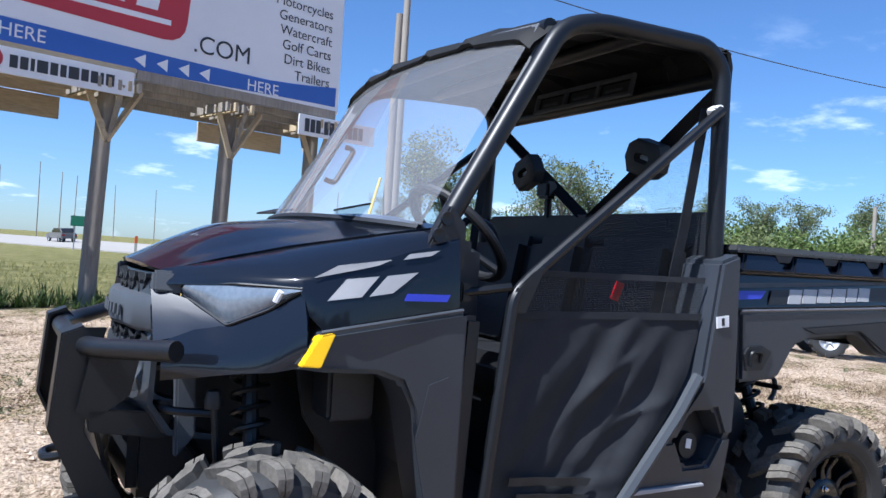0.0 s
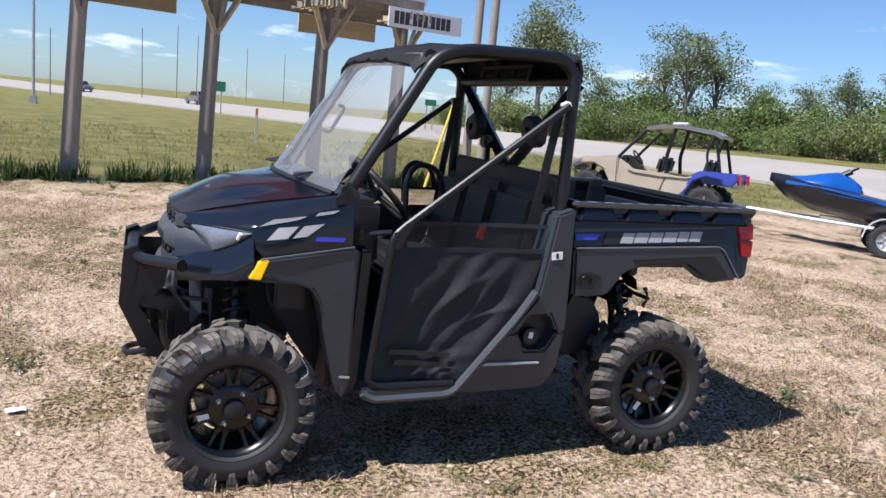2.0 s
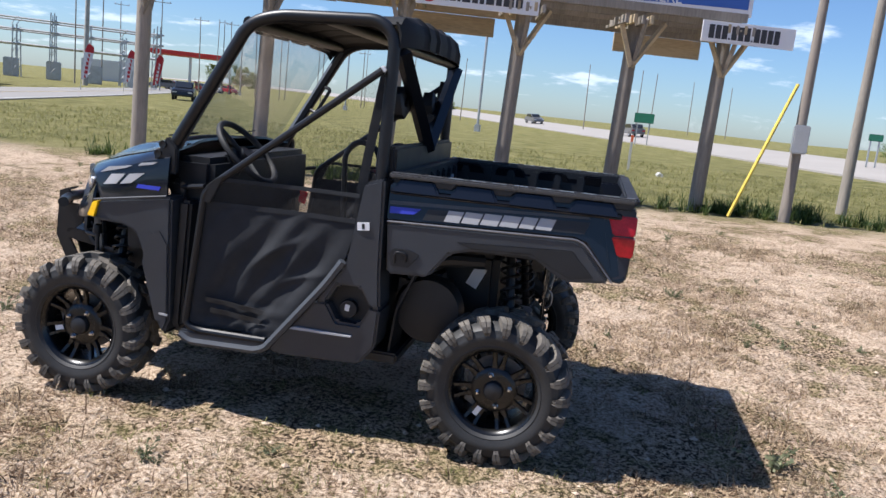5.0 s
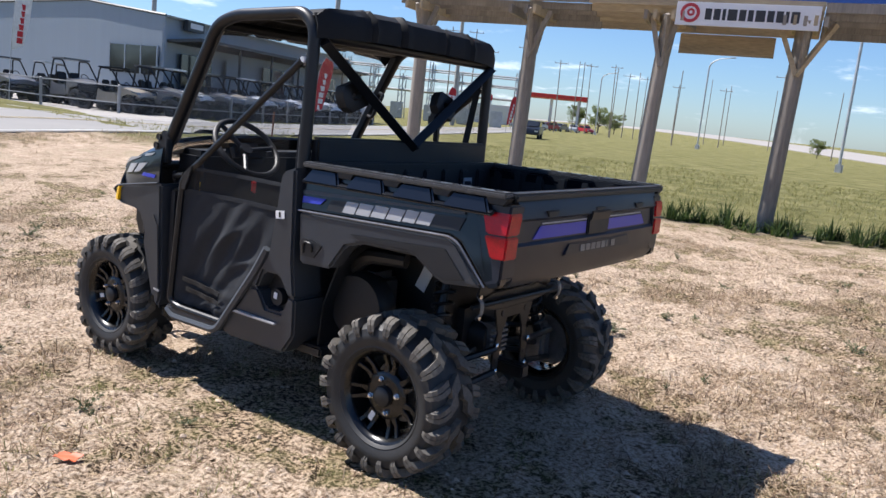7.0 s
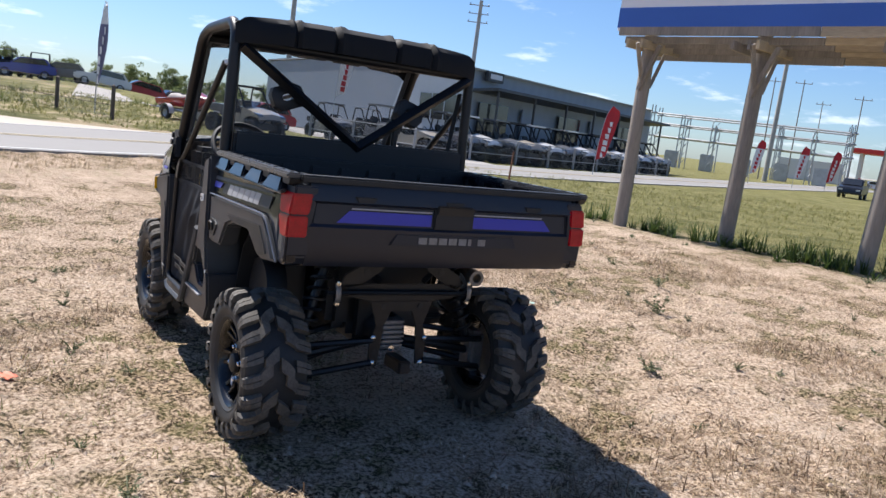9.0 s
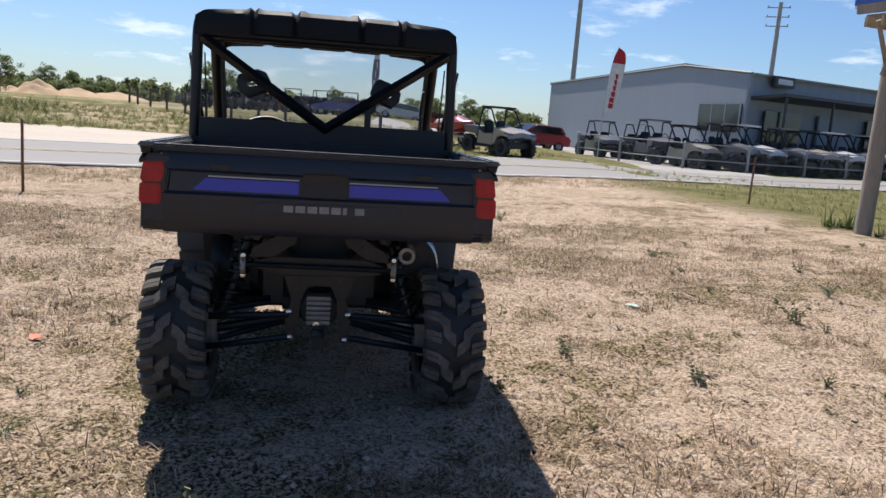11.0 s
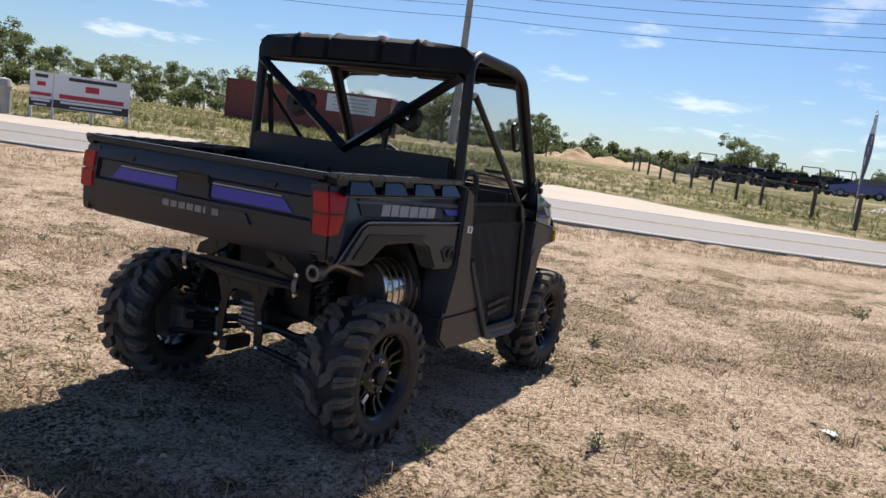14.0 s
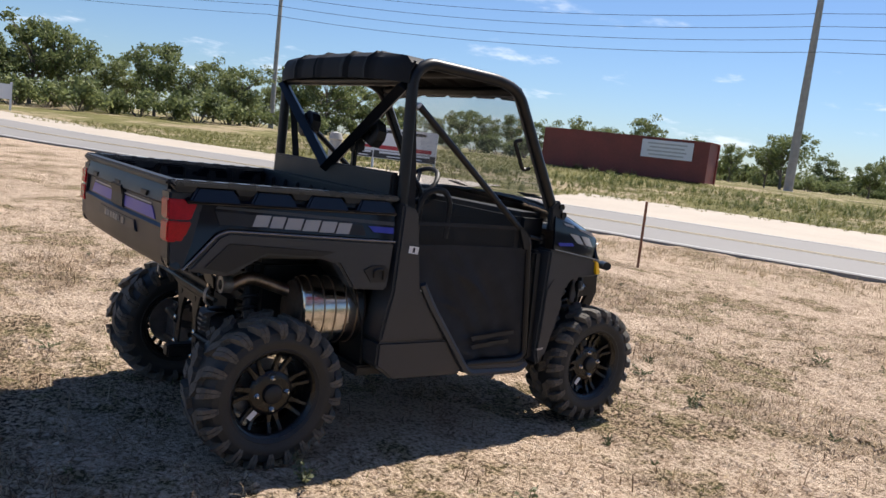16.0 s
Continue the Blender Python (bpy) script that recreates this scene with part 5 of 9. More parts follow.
    for x, z, lip in ((-0.352, 1.798, 0), (-0.338, 1.818, 0), (-0.27, 1.860, 0), (-0.17, 1.884, 0), (0.10, 1.900, 0), (0.36, 1.912, 0), (0.46, 1.912, 0), (0.50, 1.886, 1), (0.515, 1.843, 1), (0.512, 1.785, 1)):
        row = []
        for k in range(65):
            g = k / 32 - 1
            notch = 0.020 if k in (14, 24, 40, 50) and x > 0.45 else 0.0
            rib = 0.010 if (0.16 < abs(g) < 0.24 or 0.52 < abs(g) < 0.60) else 0.0
            crown = 0.030 * (1 - abs(g) ** 3)
            half = 0.660 + 0.02 * (x > -0.3) + 0.020 * (x > 0.4)
            if lip:
                row.append((x + rib - 0.05 * abs(g) ** 6 - notch, g * half, z + crown * (1 if z > 1.87 else 0.75) - (notch if z > 1.87 else 0)))
            else:
                row.append((x + (-0.06 * (1 - g * g) + 0.02 if x < -0.3 else 0), g * half, z + crown + rib - notch - 0.030 * max(0, abs(g) - 0.93) / 0.07))
        rows.append(row)
    sheet(bm, rows, 0.012)
    roof = part("roof", bm, ROOF_PLASTIC, car, "black ribbed plastic roof with rear lip")
    vent = pose(0.392, -0.015, 1.836, 0, 14, 0)
    bm = bmesh.new()
    for sz, at in (((0.016, 0.60, 0.016), (0, 0, 0.036)), ((0.016, 0.60, 0.016), (0, 0, -0.036)), *(((0.016, 0.018, 0.06), (0, q, 0)) for q in (-0.291, -0.10, 0.10, 0.291))):
        box(bm, sz, at, bevel=0.003, m=vent)
    louvre = part("roof_vent", bm, SLATE, roof, "grey framed vent with three openings")
    for q in (-0.195, 0.0, 0.195):
        bm = bmesh.new()
        box(bm, (0.004, 0.165, 0.05), (0.014, q, 0), m=vent)
        part("vent_panel", bm, BLACK, louvre)
        bm = bmesh.new()
        box(bm, (0.006, 0.10, 0.012), (0.008, q + 0.01, -0.006), (0, 0, 0), 0.002, m=vent)
        part("vent_blade", bm, SLATE, louvre)
    # windscreen
    bm = bmesh.new()
    rows = []
    for i in range(9):
        t = i / 8
        row = []
        for k in range(17):
            g = k / 8 - 1
            row.append((lerp(-0.645, -0.285, t) - (0.14 - 0.07 * t) * (1 - g * g), g * lerp(0.645, 0.64, t), lerp(1.235, 1.855, t) + 0.03 * (1 - t) * (1 - g * g)))
        rows.append(row)
    sheet(bm, rows)
    ws = part("windscreen", bm, SHIELD, car, "clear full windscreen")
    ws.visible_shadow = False
    bm = bmesh.new()
    tube(bm, [Vector(p) + Vector((0, 0, 0)) for p in rows[0]], 0.012, 6, radius=0)
    part("windscreen_seal", bm, BLACK, car)

    # doors of net and fabric
    for s in (-1, 1):
        y = 0.735

        RIGHT = [(0.415, -0.035), (0.60, 0.128), (0.72, 0.225), (0.835, 0.295), (0.955, 0.330), (1.135, 0.345), (1.64, 0.395)]
        LEFT = [(0.415, -0.455), (1.015, -0.392), (1.09, -0.365), (1.66, 0.375)]

        def panel(z0, z1, nz, nx, fold, sag=0.02):
            rows = []
            for i in range(nz + 1):
                z = lerp(z0, z1, i / nz)
                a, b = table(LEFT, z, 1), table(RIGHT, z, 1)
                row = []
                for k in range(nx + 1):
                    u = k / nx
                    x = lerp(a, b, u)
                    q = x * 0.80 - z * 0.60
                    e = min(1, 5 * u) * min(1, 5 * (1 - u)) * (0.35 + 0.65 * min(1, 4 * (1 - i / nz)))
                    f = 0.0
                    if fold:
                        f = 0.016 * (1 - abs(math.sin(q * 17 + 3.2 * wave(x, z, 2.2, 2.2)))) ** 2.2 * e * smooth01(-0.35, 0.3, wave(x, z, 3.0, 8.1)) + 0.024 * wave(q * 3.2, (x * 0.6 + z * 0.8) * 0.5, 4.0, 5.5) * e
                        f += 0.004 * math.sin(z * 75 + 2 * wave(x, z, 5, 1)) * e * smooth01(0.64, 0.47, z)
                    row.append((x, s * (y + f * fold - sag * math.sin(u * math.pi)), z))
                rows.append(row)
            return rows
        door = part("door_frame", tube(bmesh.new(), [(0.40, s * 0.72, 1.685), (-0.33, s * 0.735, 1.125), (-0.395, s * 0.742, 1.07), (-0.470, s * 0.745, 0.425), (-0.40, s * 0.742, 0.400), (-0.06, s * 0.742, 0.400)], 0.017, 10, radius=0.04), STEEL_BLACK, car, "black tubular door frame with net")
        bm = bmesh.new()
        sheet(bm, panel(0.415, 1.015, 56, 56, 1.0), 0.002)
        part("door_fabric", bm, FABRIC, door, "creased black fabric lower door")
        for z0, z1, mt in ((1.016, 1.130, NET), (1.131, 1.64, FINE_NET)):
            bm = bmesh.new()
            sheet(bm, panel(z0, z1, 10, 10, 0.0))
            part("door_net", bm, mt, door, "black see-through mesh")
        for z0, t0, t1 in ((0.50, 0.2, 0.75), (0.545, 0.12, 0.7)):
            bm = bmesh.new()
            rows = []
            for dz in (-0.011, 0.011):
                row = []
                for k in range(13):
                    t = lerp(t0, t1, k / 12)
                    z = z0 - 0.05 * (t - 0.4) + dz
                    row.append((lerp(table(LEFT, z, 1), table(RIGHT, z, 1), t), s * (y + 0.010 - 0.012 * math.sin(t * math.pi) + 0.003 * math.sin(k * 1.1)), z))
                rows.append(row)
            sheet(bm, rows, 0.003)
            part("door_strap", bm, SEAT, door)
        for z0, z1 in ((1.004, 1.026), (1.122, 1.140)):
            bm = bmesh.new()
            sheet(bm, [[(x, yy + s * 0.006, z) for x, yy, z in r] for r in panel(z0, z1, 2, 12, 0.0)], 0.003)
            part("door_hem", bm, FABRIC, door)
        bm = bmesh.new()
        tube(bm, [(-0.40, s * 0.735, 1.09), (-0.53, s * 0.70, 1.07)], 0.012, 8, radius=0)
        box(bm, (0.03, 0.02, 0.05), (-0.525, s * 0.70, 1.07), bevel=0.005)
        part("door_latch", bm, STEEL_BLACK, door)
        bm = bmesh.new()
        plate(bm, [(-0.405, 1.02), (-0.36, 1.02), (-0.30, 1.15), (-0.335, 1.135), (-0.395, 1.085)], s * 0.738, s * 0.756, 0.003)
        part("door_corner", bm, STEEL_BLACK, door)

        if s < 0:
            bm = bmesh.new()
            box(bm, (0.034, 0.004, 0.062), (-0.455, -0.60, 1.015), (6, 8, 25), 0.001)
            part("tag", bm, YELLOW, car, "yellow paper tag")
        # side panel behind the door, with its six-sided recess
        hx, hz, hr = 0.335, 0.635, 0.112
        hexa = [(hx + hr * math.cos(radians(a)) * 0.92, hz + hr * math.sin(radians(a)) * 0.92) for a in (180, 120, 60, 0, -60, -120)]
        bend = lambda v: (v.x, v.y - s * 0.035 * smooth01(0.85, 0.36, v.z), v.z)
        if s < 0:
            bm = bmesh.new()
            plate(bm, [(0.175, hz), (0.305, 0.80), (0.318, 0.845), (0.375, 1.195), (0.465, 1.225), (0.475, 0.80), (0.485, hz), hexa[3], hexa[2], hexa[1], hexa[0]], s * 0.60, s * 0.782, 0.012, bend)
            side = part("side_panel", bm, PLASTIC, car, "charcoal plastic side panel behind the door")
            bm = bmesh.new()
            plate(bm, [(0.175, hz - 0.002), hexa[0], hexa[5], hexa[4], hexa[3], (0.485, hz - 0.002), (0.47, 0.45), (0.40, 0.355), (0.0, 0.345), (-0.05, 0.365)], s * 0.58, s * 0.778, 0.012, bend)
            part("lower_panel", bm, PLASTIC, side)
            bm = bmesh.new()
            plate(bm, [(hx - 0.12, hz - 0.12), (hx + 0.12, hz - 0.12), (hx + 0.12, hz + 0.12), (hx - 0.12, hz + 0.12)], s * 0.64, s * 0.69, 0)
            part("recess", bm, BLACK, side)
        else:
            bm = bmesh.new()
            plate(bm, [(0.10, 0.545), (0.305, 0.80), (0.318, 0.845), (0.375, 1.195), (0.465, 1.225), (0.475, 0.80), (0.50, 0.60), (0.505, 0.548)], s * 0.60, s * 0.782, 0.012, bend)
            side = part("side_panel", bm, PLASTIC, car, "charcoal plastic side panel behind the door")
            bm = bmesh.new()
            plate(bm, [(0.098, 0.543), (0.506, 0.546), (0.50, 0.42), (0.40, 0.350), (0.0, 0.345), (-0.05, 0.365)], s * 0.58, s * 0.779, 0.012, bend)
            part("lower_panel", bm, PLASTIC, side)
        if s < 0:
            bm = bmesh.new()
            lathe(bm, [(0.002, 0), (0.040, 0), (0.044, 0.02), (0.040, 0.035), (0.002, 0.037)], 20, pose(0.325, -0.69, 0.605, 0, 0, 180))
            capo = part("fuel_cap", bm, BLACK, side, "black fuel filler cap")
            bm = bmesh.new()
            box(bm, (0.022, 0.003, 0.03), (0.322, -0.729, 0.612), (0, 10, 0))
            part("sticker", bm, WHITE, capo)
        bm = bmesh.new()
        box(bm, (0.055, 0.003, 0.036), (0.385, s * 0.784, 1.005), (0, -6, 0))
        lab = part("sticker", bm, WHITE, side, "white barcode sticker")
        bm = bmesh.new()
        box(bm, (0.012, 0.004, 0.024), (0.385, s * 0.785, 1.005), (0, -6, 0))
        part("bar", bm, BLACK, lab)
        if s < 0:
            bm = bmesh.new()
            plate(bm, [(0.06, 0.483), (0.085, 0.497), (0.36, 0.492), (0.36, 0.484)], s * 0.74, s * 0.767, 0.001)
            part("trim_strip", bm, SILVER, side)
        # sill
        bm = bmesh.new()
        tube(bm, [(0.30, s * 0.775, 0.835), (0.225, s * 0.772, 0.72), (-0.055, s * 0.755, 0.372), (-0.10, s * 0.752, 0.352), (-0.44, s * 0.748, 0.345), (-0.49, s * 0.745, 0.375)], 0.019, 6, radius=0.05)
        part("sill_tube", bm, SLATE, car, "grey moulded sill edge")
        bm = bmesh.new()
        box(bm, (0.46, 0.20, 0.045), (-0.27, s * 0.655, 0.375), bevel=0.01)
        part("step", bm, PLASTIC, car, "plastic footstep under the door")
        bm = bmesh.new()
        box(bm, (0.06, 0.12, 0.62), (-0.52, s * 0.66, 0.70), (0, 3, 0), 0.015)
        part("door_pillar", bm, BLACK, car)

    # cargo bed
    for s in (-1, 1):
        bend = lambda v: (v.x, v.y - s * 0.012 * smooth01(1.38, 1.54, v.x) - s * 0.16 * max(0, v.z - 1.07), v.z)
        bm = bmesh.new()
        plate(bm, [(0.478, 1.04), (1.30, 1.062), (1.35, 1.045), (1.475, 0.895), (1.50, 0.885), (1.535, 0.90), (1.535, 1.185), (1.50, 1.215), (0.478, 1.205)], s * 0.70, s * 0.752, 0.008, bend)
        flank = part("bed_side", bm, GLOSS, car, "glossy navy cargo bed side")
        bm = bmesh.new()
        plate(bm, [(0.485, 1.038), (1.305, 1.057), (1.345, 1.038), (1.468, 0.888), (1.30, 0.872), (1.255, 0.885), (1.13, 0.962), (0.87, 0.952), (0.775, 0.925), (0.69, 0.812), (0.50, 0.805)], s * 0.68, s * 0.768, 0.012, bend)
        lower = part("bed_cladding", bm, PLASTIC, car, "charcoal plastic cladding of the cargo bed")
        # lower facet of the same plastic; its shade is put in as black
        bm = bmesh.new()
        plate(bm, [(0.80, 0.985), (1.30, 1.010), (1.40, 0.905), (1.30, 0.885), (1.13, 0.972), (0.87, 0.962)], s * 0.766, s * 0.772, 0.003, bend)
        part("facet", bm, BLACK, lower)
        # thin strip drawn as the sun's highlight along the cladding edge
        bm = bmesh.new()
        tube(bm, [(0.485, s * 0.769, 1.040), (1.31, s * 0.769, 1.060), (1.352, s * 0.764, 1.040), (1.478, s * 0.752, 0.892)], 0.0045, 6, radius=0.02)
        part("trim_strip", bm, EDGE_GLINT, lower)
        # tie-down recess
        bm = bmesh.new()
        plate(bm, [(0.505, 0.90), (0.53, 0.925), (0.60, 0.925), (0.645, 0.905), (0.60, 0.845), (0.52, 0.845)], s * 0.766, s * 0.774, 0.002)
        rec = part("tie_down", bm, BLACK, lower)
        bm = bmesh.new()
        tube(bm, [(0.535, s * 0.776, 0.86), (0.535, s * 0.78, 0.91), (0.59, s * 0.78, 0.905), (0.585, s * 0.776, 0.87)], 0.006, 6, radius=0.02)
        part("loop", bm, STEEL_BLACK, rec)
        # upper rail with scallops
        bm = bmesh.new()
        box(bm, (1.06, 0.060, 0.024), (1.005, s * 0.724, 1.242), (0, 0, 0), 0.007)
        rail = part("bed_rail", bm, RAIL, car, "dark satin cargo bed rail with slots")
        for k in range(11):
            bm = bmesh.new()
            box(bm, (0.03, 0.014, 0.004), (0.53 + 0.095 * k, s * 0.722, 1.2545), (0, 0, 0), 0.001)
            part("rail_slot", bm, BLACK, rail)
        for k in range(4):
            bm = bmesh.new()
            x = 0.50 + 0.255 * k
            plate(bm, [(x - 0.012, 1.166), (x + 0.212, 1.166), (x + 0.172, 1.231), (x + 0.028, 1.231)], s * 0.68, s * 0.766, 0.008, shape=lambda v: (v.x, v.y - s * 0.42 * max(0, v.z - 1.17), v.z))
            part("scallop", bm, GLOSS, flank)
            bm = bmesh.new()
            plate(bm, [(x + 0.19, 1.205), (x + 0.175, 1.232), (x + 0.275, 1.232), (x + 0.255, 1.205)], s * 0.70, s * 0.742, 0.002)
            part("slot", bm, BLACK, flank)
        bm = bmesh.new()
        box(bm, (1.0, 0.036, 0.014), (0.985, s * 0.746, 1.174), (s * -28, 0, 0), 0.005)
        part("ledge", bm, GLOSS, flank)
        for q, mt in (([(0.485, 1.113), (1.36, 1.148), (1.35, 1.158), (0.485, 1.130)], SLATE), ([(0.49, 1.075), (0.60, 1.080), (0.63, 1.107), (0.49, 1.104)], BLUE)):
            bm = bmesh.new()
            decal(bm, q, lambda x, z: 0.752 - 0.16 * max(0, z - 1.07), s, 0.003)
            part("decal", bm, mt, flank)
        bm = bmesh.new()
        decal(bm, [(0.64, 1.060), (1.34, 1.084), (1.36, 1.136), (0.66, 1.110)], lambda x, z: 0.752 - 0.16 * max(0, z - 1.07), s, 0.002)
        part("decal", bm, BLACK, flank, "black band behind the name mark")
        at = 0.735
        for wd in (0.076, 0.083, 0.083, 0.085, 0.070, 0.076):
            bm = bmesh.new()
            z = 1.066 + 0.038 * (at - 0.735)
            lean = 0.014 if s < 0 else -0.014
            decal(bm, slant(at, at + wd - 0.009, z, z + 0.049, lean * 1.3), lambda xx, zz: 0.752 - 0.16 * max(0, zz - 1.07), s, 0.004)
            mark = part("decal", bm, SILVER, flank, "silver name mark")
            at += wd
        # one moulded corner with two lamps let into it
        bm = bmesh.new()
        plate(bm, [(1.392, 1.208), (1.440, 1.0), (1.468, 0.902), (1.505, 0.886), (1.537, 0.925), (1.543, 1.05), (1.543, 1.208)], s * 0.652, s * 0.752, 0.008, bend)
        corner = part("bed_corner", bm, GATE, car, "dark moulded bed corner")
        for z0, z1, xa, xb in ((1.094, 1.176, 1.428, 1.448), (1.004, 1.088, 1.452, 1.476)):
            bm = bmesh.new()
            plate(bm, [(xa, z1), (xb + 0.01, z0), (1.550, z0), (1.551, z1)], s * 0.672, s * 0.758, 0.006, bend)
            lamp = part("tail_lamp", bm, RED_LENS, corner, "dark red tail lamp")
        # inside wall with ribs
        bm = bmesh.new()
        box(bm, (1.02, 0.03, 0.30), (1.0, s * 0.692, 1.09), bevel=0.006)
        wall = part("bed_wall", bm, BLACK, car)
        bm = bmesh.new()
        box(bm, (0.13, 0.02, 0.325), (1.462, s * 0.651, 1.085), bevel=0.006)
        part("corner_plate", bm, BLACK, wall)
        for k in range(7):
            bm = bmesh.new()
            box(bm, (0.05, 0.022, 0.25), (0.58 + 0.14 * k, s * 0.670, 1.10), bevel=0.008)
            part("wall_rib", bm, BLACK, wall)
    bm = bmesh.new()
    box(bm, (1.02, 1.38, 0.04), (1.0, 0, 0.955), bevel=0.006)
    floor = part("bed_floor", bm, BLACK, car, "black ribbed cargo bed floor")
    for k in range(9):
        bm = bmesh.new()
        box(bm, (0.96, 0.05, 0.012), (1.0, -0.56 + 0.14 * k, 0.980), bevel=0.003)
        part("floor_rib", bm, BLACK, floor)
    bm = bmesh.new()
    box(bm, (0.04, 1.42, 0.30), (0.505, 0, 1.10), bevel=0.008)
    head = part("bed_front_wall", bm, BLACK, car)
    for k in range(8):
        bm = bmesh.new()
        box(bm, (0.024, 0.07, 0.24), (0.530, -0.56 + 0.16 * k, 1.10), bevel=0.008)
        part("wall_rib", bm, BLACK, head)
    bm = bmesh.new()
    box(bm, (0.05, 1.44, 0.03), (0.505, 0, 1.240), bevel=0.008)
    part("bed_rail", bm, BLACK, car)
    for y in (-0.35, 0.42):
        bm = bmesh.new()
        box(bm, (0.004, 0.075, 0.05), (0.546, y, 1.15))
        st = part("sticker", bm, SILVER, head)
        bm = bmesh.new()
        box(bm, (0.005, 0.06, 0.022), (0.5475, y, 1.145))
        part("bar", bm, BLACK, st)
    # tailgate
    prof = [(1.480, 0.888), (1.515, 0.886), (1.535, 0.915), (1.540, 0.985), (1.546, 1.048), (1.532, 1.060), (1.530, 1.140), (1.546, 1.152), (1.540, 1.190), (1.528, 1.222), (1.490, 1.226)]
    bm = bmesh.new()
    rows = [[(x + 0.012 * (1 - (k / 10 - 1) ** 2), (k / 10 - 1) * 0.655, z) for k in range(21)] for x, z in prof]
    sheet(bm, rows, 0.015)
    gate = part("tailgate", bm, GATE, car, "charcoal tailgate with blue stripes")
    bm = bmesh.new()
    box(bm, (0.06, 1.40, 0.028), (1.522, 0, 1.236), bevel=0.008)
    part("gate_cap", bm, BLACK, gate)
    for a, b in ((-0.535, -0.105), (0.105, 0.545)):
        for z0, z1, mt in ((1.068, 1.118, BLUE), (1.124, 1.130, SILVER)):
            bm = bmesh.new()
            e = 0.05 if mt == BLUE else 0.06
            l, r = (a, b) if a < 0 else (a, b)
            q = [(l if a > 0 else l, z0), (r, z0), (r - (e if a > 0 else 0), z1), (l + (e if a < 0 else 0), z1)]
            if mt == SILVER:
                q = [(l + (e if a < 0 else 0), z0), (r - (e if a > 0 else 0), z0), (r - (e if a > 0 else 0), z1), (l + (e if a < 0 else 0), z1)]
            rows = [[(1.535 + 0.012 * (1 - ((lerp(q[i][0], q[j][0], k / 6)) / 0.655) ** 2), lerp(q[i][0], q[j][0], k / 6), lerp(q[i][1], q[j][1], k / 6)) for k in range(7)] for i, j in ((0, 1), (3, 2))]
            sheet(bm, rows, 0.003)
            part("decal", bm, mt, gate, "blue stripe" if mt == BLUE else "thin silver line")
    bm = bmesh.new()
    plate(bm, [(-0.30, 0.985), (-0.27, 1.035), (0.32, 1.035), (0.35, 0.985)], 1.540, 1.560, 0.004, axis="x")
    part("gate_pad", bm, GATE, gate)
    for k in range(7):
        bm = bmesh.new()
        y = -0.165 + 0.0495 * k
        w = 0.016 if k == 5 else 0.040
        plate(bm, [(y, 0.994), (y + w, 0.994), (y + w, 1.022), (y, 1.022)], 1.560, 1.563, 0, axis="x")
        o = part("mark", bm, DULL_STEEL, gate, "silver maker mark")
    bm = bmesh.new()
    box(bm, (0.02, 0.20, 0.105), (1.545, 0.005, 1.110), bevel=0.006)
    latch = part("gate_latch", bm, BLACK, gate, "black tailgate latch")
    bm = bmesh.new()
    box(bm, (0.02, 0.185, 0.045), (1.552, 0.005, 1.140), (0, 12, 0), 0.005)
    part("handle", bm, BLACK, latch)
    for y in (-0.42, 0.0, 0.42):
        bm = bmesh.new()
        plate(bm, [(y - 0.05, 1.178), (y - 0.035, 1.155), (y + 0.035, 1.155), (y + 0.05, 1.178)], 1.54, 1.558, 0.003, axis="x")
        part("gate_notch", bm, BLACK, gate)

    # rear running gear
    bm = bmesh.new()
    tube(bm, [(1.20, -0.40, 0.700), (1.20, 0.42, 0.690)], 0.011, 8, radius=0)
    hitch = part("rear_crossbar", bm, STEEL_BLACK, car, "black rear frame crossbar")
    for y in (-0.355, 0.345):
        bm = bmesh.new()
        tube(bm, [(1.20, y, 0.745), (1.222, y, 0.72), (1.225, y, 0.695), (1.222, y, 0.67), (1.20, y, 0.645)], 0.013, 6, radius=0.01, flat=0.5)
        part("clamp", bm, DULL_STEEL, hitch)
        for dz in (-0.045, 0.048):
            bm = bmesh.new()
            lathe(bm, [(0.001, 0), (0.012, 0), (0.012, 0.01), (0.001, 0.012)], 6, pose(1.205, y, 0.695 + dz, 0, 0, -90))
            part("bolt", bm, CHROME, hitch)
    # pressed-steel bracket: web, two legs, upper wings
    bracket = None
    for out in ([(-0.30, 0.715), (-0.20, 0.735), (0.20, 0.735), (0.30, 0.705), (0.285, 0.665), (0.17, 0.650), (-0.17, 0.650), (-0.285, 0.675)],
                [(-0.17, 0.652), (0.17, 0.652), (0.128, 0.53), (0.085, 0.53), (0.055, 0.60), (-0.055, 0.60), (-0.085, 0.53), (-0.128, 0.53)],
                [(-0.128, 0.532), (-0.085, 0.532), (-0.105, 0.33), (-0.150, 0.33), (-0.155, 0.44)], [(0.085, 0.532), (0.128, 0.532), (0.155, 0.44), (0.150, 0.33), (0.105, 0.33)],
                [(-0.33, 0.73), (-0.31, 0.78), (-0.16, 0.86), (-0.10, 0.86), (-0.12, 0.80), (-0.22, 0.735)], [(0.33, 0.72), (0.31, 0.77), (0.16, 0.86), (0.10, 0.86), (0.12, 0.80), (0.22, 0.735)]):
        bm = bmesh.new()
        plate(bm, out, 1.168, 1.178, 0.003, axis="x")
        if bracket is None:
            bracket = part("rear_bracket", bm, STEEL_BLACK, car, "black pressed-steel rear bracket")
        else:
            part("bracket_plate", bm, STEEL_BLACK, bracket)
